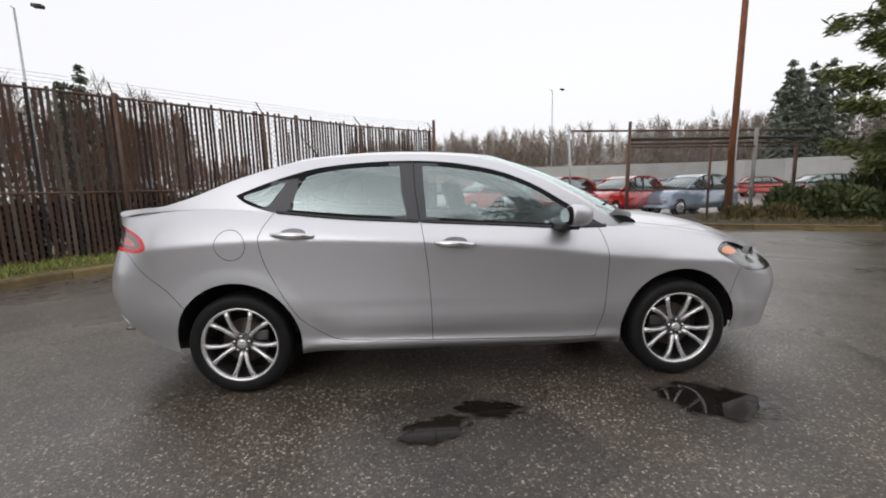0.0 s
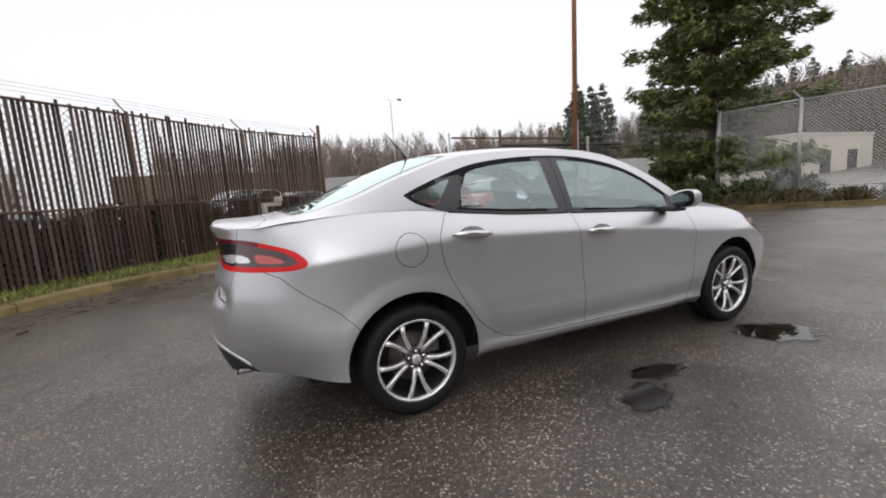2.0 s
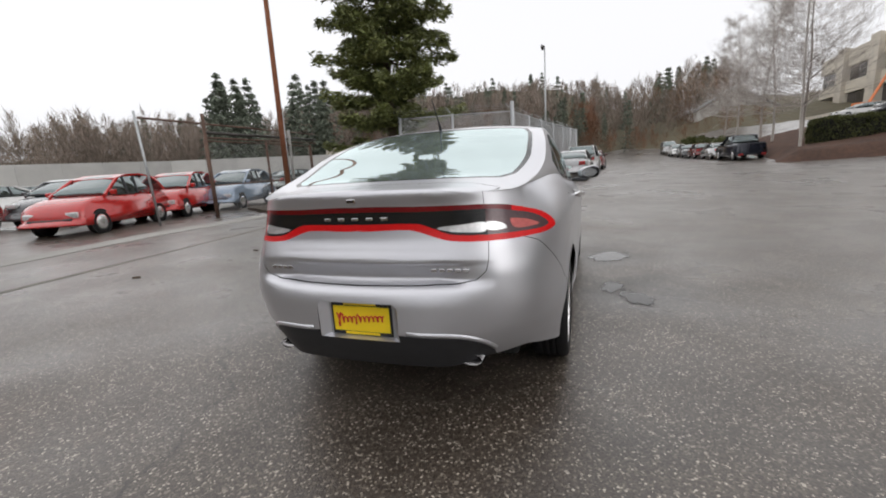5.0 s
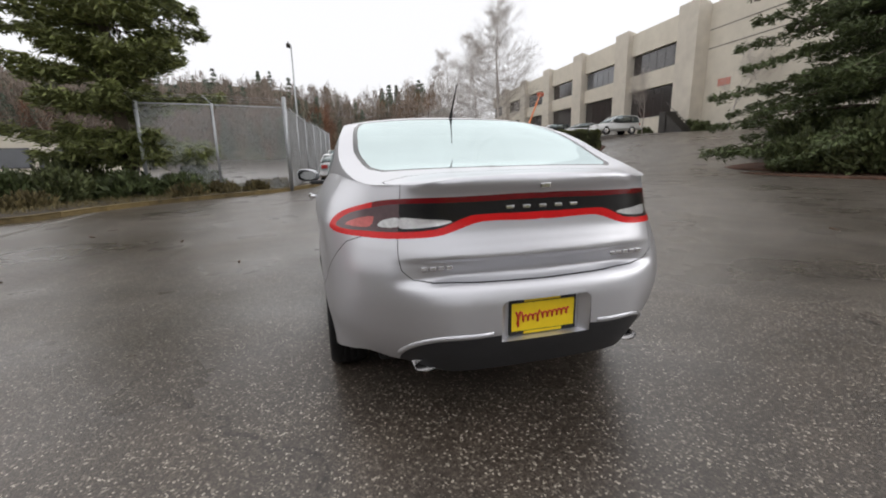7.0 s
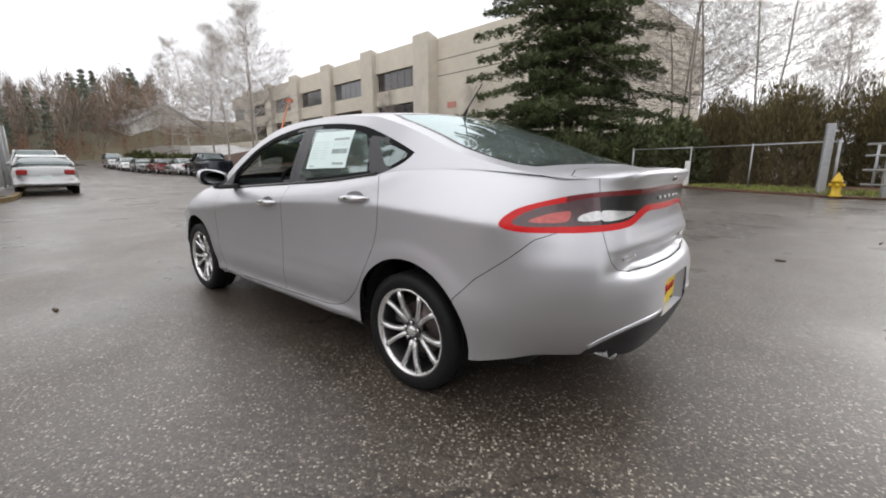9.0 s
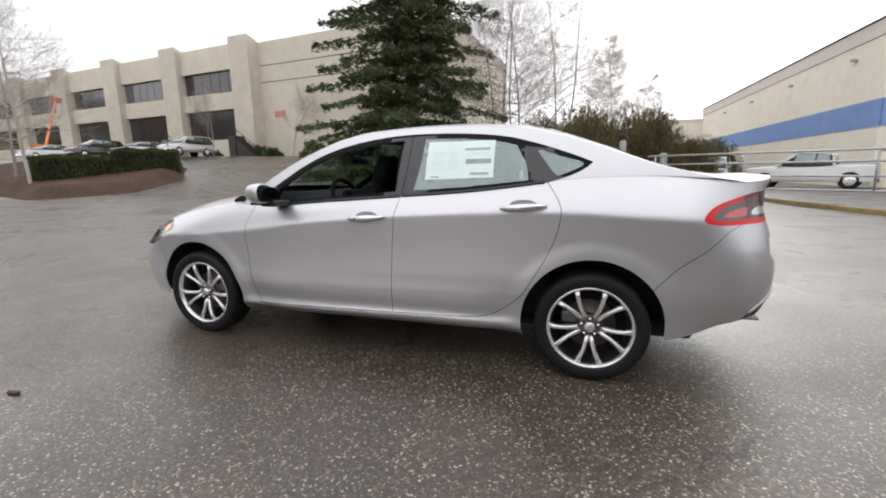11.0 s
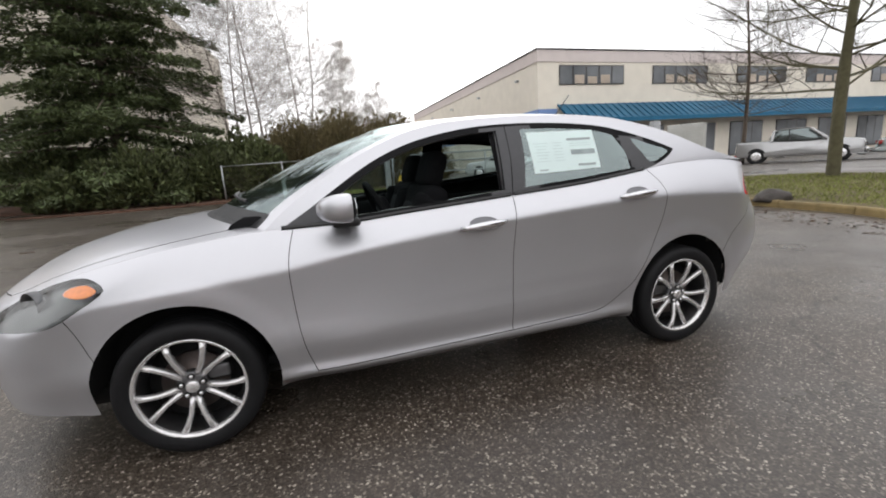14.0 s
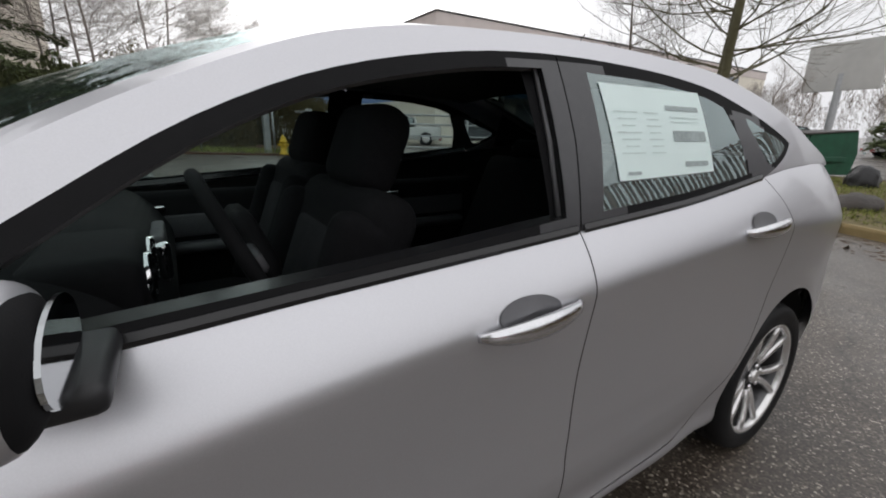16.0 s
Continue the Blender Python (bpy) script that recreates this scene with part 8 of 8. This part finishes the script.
def parked(kind, x, y, rz, paint, label, group="parked cars", z=None):
    P = PROFILES[kind]
    car = thing("parked_" + {"mini": "hatchback", "hatch": "hatchback", "sedan": "sedan", "suv": "suv", "pickup": "pickup", "van": "van"}[kind], x, y, float(ground_z(x, y)) if z is None else z, rz, label, "car", group)
    w = P["w"]
    bm = bmesh.new()
    loft(bm, P["body"], w, 0.7, 0.10)
    part("body", bm, paint, car, "", True)
    bm = bmesh.new()
    loft(bm, P["cabin"], w * 0.93, P["cabin"][0][1], 0.20)
    part("greenhouse", bm, CAR_GLASS, car, "dark tinted windows", True)
    roof = [p for p in P["cabin"] if p[1] > max(q[1] for q in P["cabin"]) - 0.16]
    zt = max(p[1] for p in P["cabin"])
    pts = [(p[0], p[1] + 0.012) for p in roof] + [(p[0], p[1] - 0.05) for p in roof[::-1]]
    bm = bmesh.new()
    prism(bm, [(p[0], p[1]) for p in pts], "y", -w * 0.76, w * 0.76)
    part("roof", bm, paint, car, "", False)
    cb = P["cabin"]
    for sg in (1, -1):
        for (x0, z0), (x1, z1) in ((cb[0], cb[1]), (cb[1], cb[2]), (cb[-1], cb[-2])):
            t0, t1 = (z0 - cb[0][1]) / (zt - cb[0][1]), (z1 - cb[0][1]) / (zt - cb[0][1])
            part("pillar", tubem([(x0, sg * w * 0.925 * (1 - 0.2 * t0), z0), (x1, sg * w * 0.925 * (1 - 0.2 * t1), z1 - 0.01)], 0.075 if kind == "pickup" else 0.045, 6), paint, car)
        for px in P["posts"][:1 if P["posts"][0] == P["posts"][1] else 2]:
            part("pillar", tubem([(px, sg * w * 0.93, cb[0][1] - 0.02), (px - 0.08, sg * w * 0.765, zt - 0.06)], 0.035, 6), BLACK, car)
        for ax in P["axle"]:
            r = P["r"]
            bm = lathem([(0.0, 0.02), (r * 0.6, 0.02), (r * 0.66, 0.0), (r * 0.68, 0.02), (r * 0.92, 0.03), (r, 0.0), (r, -0.18), (0.0, -0.18)], 24)
            bmesh.ops.transform(bm, matrix=Matrix.Translation((ax, sg * (w - 0.02), r)) @ Matrix.Diagonal((1, sg, 1, 1)), verts=bm.verts)
            bmesh.ops.recalc_face_normals(bm, faces=bm.faces)
            wh = part("wheel", bm, RUBBER, car, "", True)
            bm = lathem([(0.0, 0.03), (r * 0.2, 0.035), (r * 0.58, 0.026), (r * 0.62, 0.015)], 20)
            bmesh.ops.transform(bm, matrix=Matrix.Translation((ax, sg * (w - 0.015), r)) @ Matrix.Diagonal((1, sg, 1, 1)), verts=bm.verts)
            part("rim", bm, ALLOY, wh, "alloy rim", True)
            bm = lathem([(0.0, 0.0), (r * 1.16, 0.0), (r * 1.16, -0.05)], 24)
            bmesh.ops.transform(bm, matrix=Matrix.Translation((ax, sg * (w - 0.012), r * 1.02)) @ Matrix.Diagonal((1, sg, 1, 1)), verts=bm.verts)
            part("wheel_arch", bm, LINER, car, "dark wheel arch")
        xf, xr = max(p[0] for p in P["body"]), min(p[0] for p in P["body"])
        zl = P["body"][2][1] - 0.22
        part("headlamp", boxm(xf - 0.30, xf - 0.03, sg * w * 0.66 - 0.16, sg * w * 0.66 + 0.16, zl - 0.10, zl + 0.05, 0.04), HEAD, car, "clear headlamp")
        part("tail_lamp", boxm(xr + 0.0, xr + 0.22, sg * w * 0.72 - 0.15, sg * w * 0.72 + 0.15, zl - 0.02, zl + 0.16, 0.03), PARK_RED, car, "red tail lamp")
        part("wing_mirror", boxm(cb[-1][0] - 0.22, cb[-1][0] - 0.10, sg * (w + 0.06) - 0.07, sg * (w + 0.06) + 0.07, cb[0][1] + 0.0, cb[0][1] + 0.13, 0.03), paint, car)
    part("bumper", boxm(xf - 0.16, xf + 0.02, -w * 0.7, w * 0.7, 0.30, 0.46, 0.04), BLACK, car, "dark lower grille")
    if kind == "pickup":
        part("grille", boxm(xf - 0.10, xf + 0.015, -w * 0.42, w * 0.42, 0.66, 0.92, 0.03), BLACK, car, "dark front grille")
        part("front_bumper", boxm(xf - 0.08, xf + 0.07, -w * 0.88, w * 0.88, 0.44, 0.62, 0.05), CHROME, car, "chrome front bumper")
        part("bed_liner", boxm(xr + 0.12, -1.25, -w * 0.74, w * 0.74, 1.23, 1.275), LINER, car, "dark load bed")
    part("plate", boxm(xr - 0.03, xr + 0.02, -0.16, 0.16, zl - 0.18, zl - 0.05), PAPER, car, "pale number plate")
    return car


def car_paint(name, c, metal=0.3):
    return mat(name, c, 0.25, metal, 0.08, 3, coat=0.8)


RED_P, BLUE_P, WHITE_P = car_paint("red_paint", (0.42, 0.012, 0.010), 0.1), car_paint("pale_blue_paint", (0.24, 0.31, 0.40), 0.3), car_paint("white_paint", (0.62, 0.62, 0.61), 0.0)
DARK_P, SILV_P, NAVY_P, MAROON_P, GREEN_P = car_paint("dark_grey_paint", (0.05, 0.052, 0.056)), car_paint("silver_car_paint", (0.42, 0.42, 0.42), 0.6), car_paint("navy_paint", (0.008, 0.010, 0.022)), car_paint("maroon_paint", (0.12, 0.015, 0.015)), car_paint("grey_green_paint", (0.20, 0.22, 0.21), 0.4)
parked("mini", 4.36, 12.15, -161, RED_P, "small wet red hatchback in the lot behind the gateway")
parked("mini", 7.5, 13.1, -155, RED_P, "small red hatchback parked beyond the gateway")
parked("mini", 10.1, 12.9, -165, BLUE_P, "small pale blue hatchback beside the pole")
parked("hatch", 6.2, 16.6, -150, DARK_P, "dark grey hatchback in the car lot")
parked("mini", 2.6, 17.0, -150, RED_P, "small bright red hatchback in the car lot")
parked("mini", -0.4, 16.2, -155, WHITE_P, "small white hatchback at the end of the lot row")
parked("suv", -2.6, 19.6, -150, WHITE_P, "white car behind the slatted fence")
for k, (x, y) in enumerate([(-7.0, 18.5), (-10.2, 16.0), (-13.0, 13.2), (-15.6, 10.2), (-18.0, 7.2), (-20.0, 4.0)]):
    parked("hatch" if k % 2 else "sedan", x, y, -140, (SILV_P, WHITE_P, DARK_P, WHITE_P, SILV_P, GREEN_P)[k], ("silver", "white", "dark grey", "white", "silver", "grey")[k] + " car parked in the yard behind the slatted fence", "yard cars")
parked("mini", 4.6, 26.5, -20, RED_P, "red car in the far row of the lot")
parked("hatch", 8.4, 24.8, -20, WHITE_P, "white car in the far row of the lot")
parked("hatch", 12.0, 23.6, -20, DARK_P, "dark car in the far row of the lot")
parked("sedan", 15.5, 22.5, -20, SILV_P, "silver car in the far row of the lot")
parked("hatch", 23.0, 19.5, -20, GREEN_P, "grey car in the far row of the lot")
for k, (x, y) in enumerate([(14, 33), (18, 31.5), (22, 30), (26, 28), (30, 26)]):
    parked("hatch" if k % 2 else "sedan", x, y, -25, (WHITE_P, DARK_P, SILV_P, RED_P, BLUE_P)[k], ("white", "dark", "silver", "red", "pale blue")[k] + " car parked at the back of the lot")
parked("sedan", 20.7, -0.12, -4, SILV_P, "silver sedan parked along the street fence", "cars along the street")
parked("suv", 27.3, -0.6, -5, WHITE_P, "white car parked behind the silver sedan", "cars along the street")
parked("sedan", 34.0, -1.2, -5, MAROON_P, "maroon car parked further along the street", "cars along the street")
for k, (kind, c, lab) in enumerate([("pickup", NAVY_P, "dark navy pickup parked on the far side of the street"), ("sedan", SILV_P, "silver car parked on the far side of the street"), ("hatch", MAROON_P, "maroon car parked on the far side of the street"), ("sedan", DARK_P, "dark car parked on the far side of the street"), ("hatch", WHITE_P, "white car parked on the far side of the street"), ("suv", SILV_P, "silver car far along the street")]):
    parked(kind, 36.8 + 6.0 * k, -12.3 + 0.1 * k, 1 if k < 3 else 179, c, lab, "cars across the street")
parked("suv", 96, -6, 176, MAROON_P, "dark red van far along the street", "cars across the street")
for k, (x, y, kind, c, lab) in enumerate([(33.5, -27.5, "suv", WHITE_P, "white car behind the hedge"), (38.5, -27, "sedan", SILV_P, "silver car behind the hedge"), (44, -26.5, "suv", DARK_P, "dark car behind the hedge"), (50, -26, "sedan", WHITE_P, "pale car in the office car park")]):
    parked(kind, x, y, 85, c, lab, "office car park", 3.0)
parked("pickup", -13.4, -26.3, -28, WHITE_P, "white pickup in the yard behind the pipe gate", "yard vehicles", 0.0)
parked("van", -11.8, -38.0, 70, WHITE_P, "white van in the yard behind the gate", "yard vehicles", 0.0)
parked("van", -4.6, -27.5, 100, WHITE_P, "white van body behind the chain-link fence", "yard vehicles", 0.0)
parked("pickup", -26.3, -14.8, 122, SILV_P, "silver pickup parked before the awning", "cars before the workshop", 0.0)
parked("sedan", -29.4, -10.1, 122, GREEN_P, "grey-green sedan parked before the workshop", "cars before the workshop", 0.0)
parked("suv", -34.5, -10.5, 122, DARK_P, "dark car parked before the workshop", "cars before the workshop", 0.0)
parked("suv", -42.0, -2.5, 122, WHITE_P, "white van parked across the street", "cars before the workshop", 0.0)
parked("pickup", -38.0, -5.0, 122, WHITE_P, "white pickup with a canopy across the street", "cars before the workshop", 0.0)
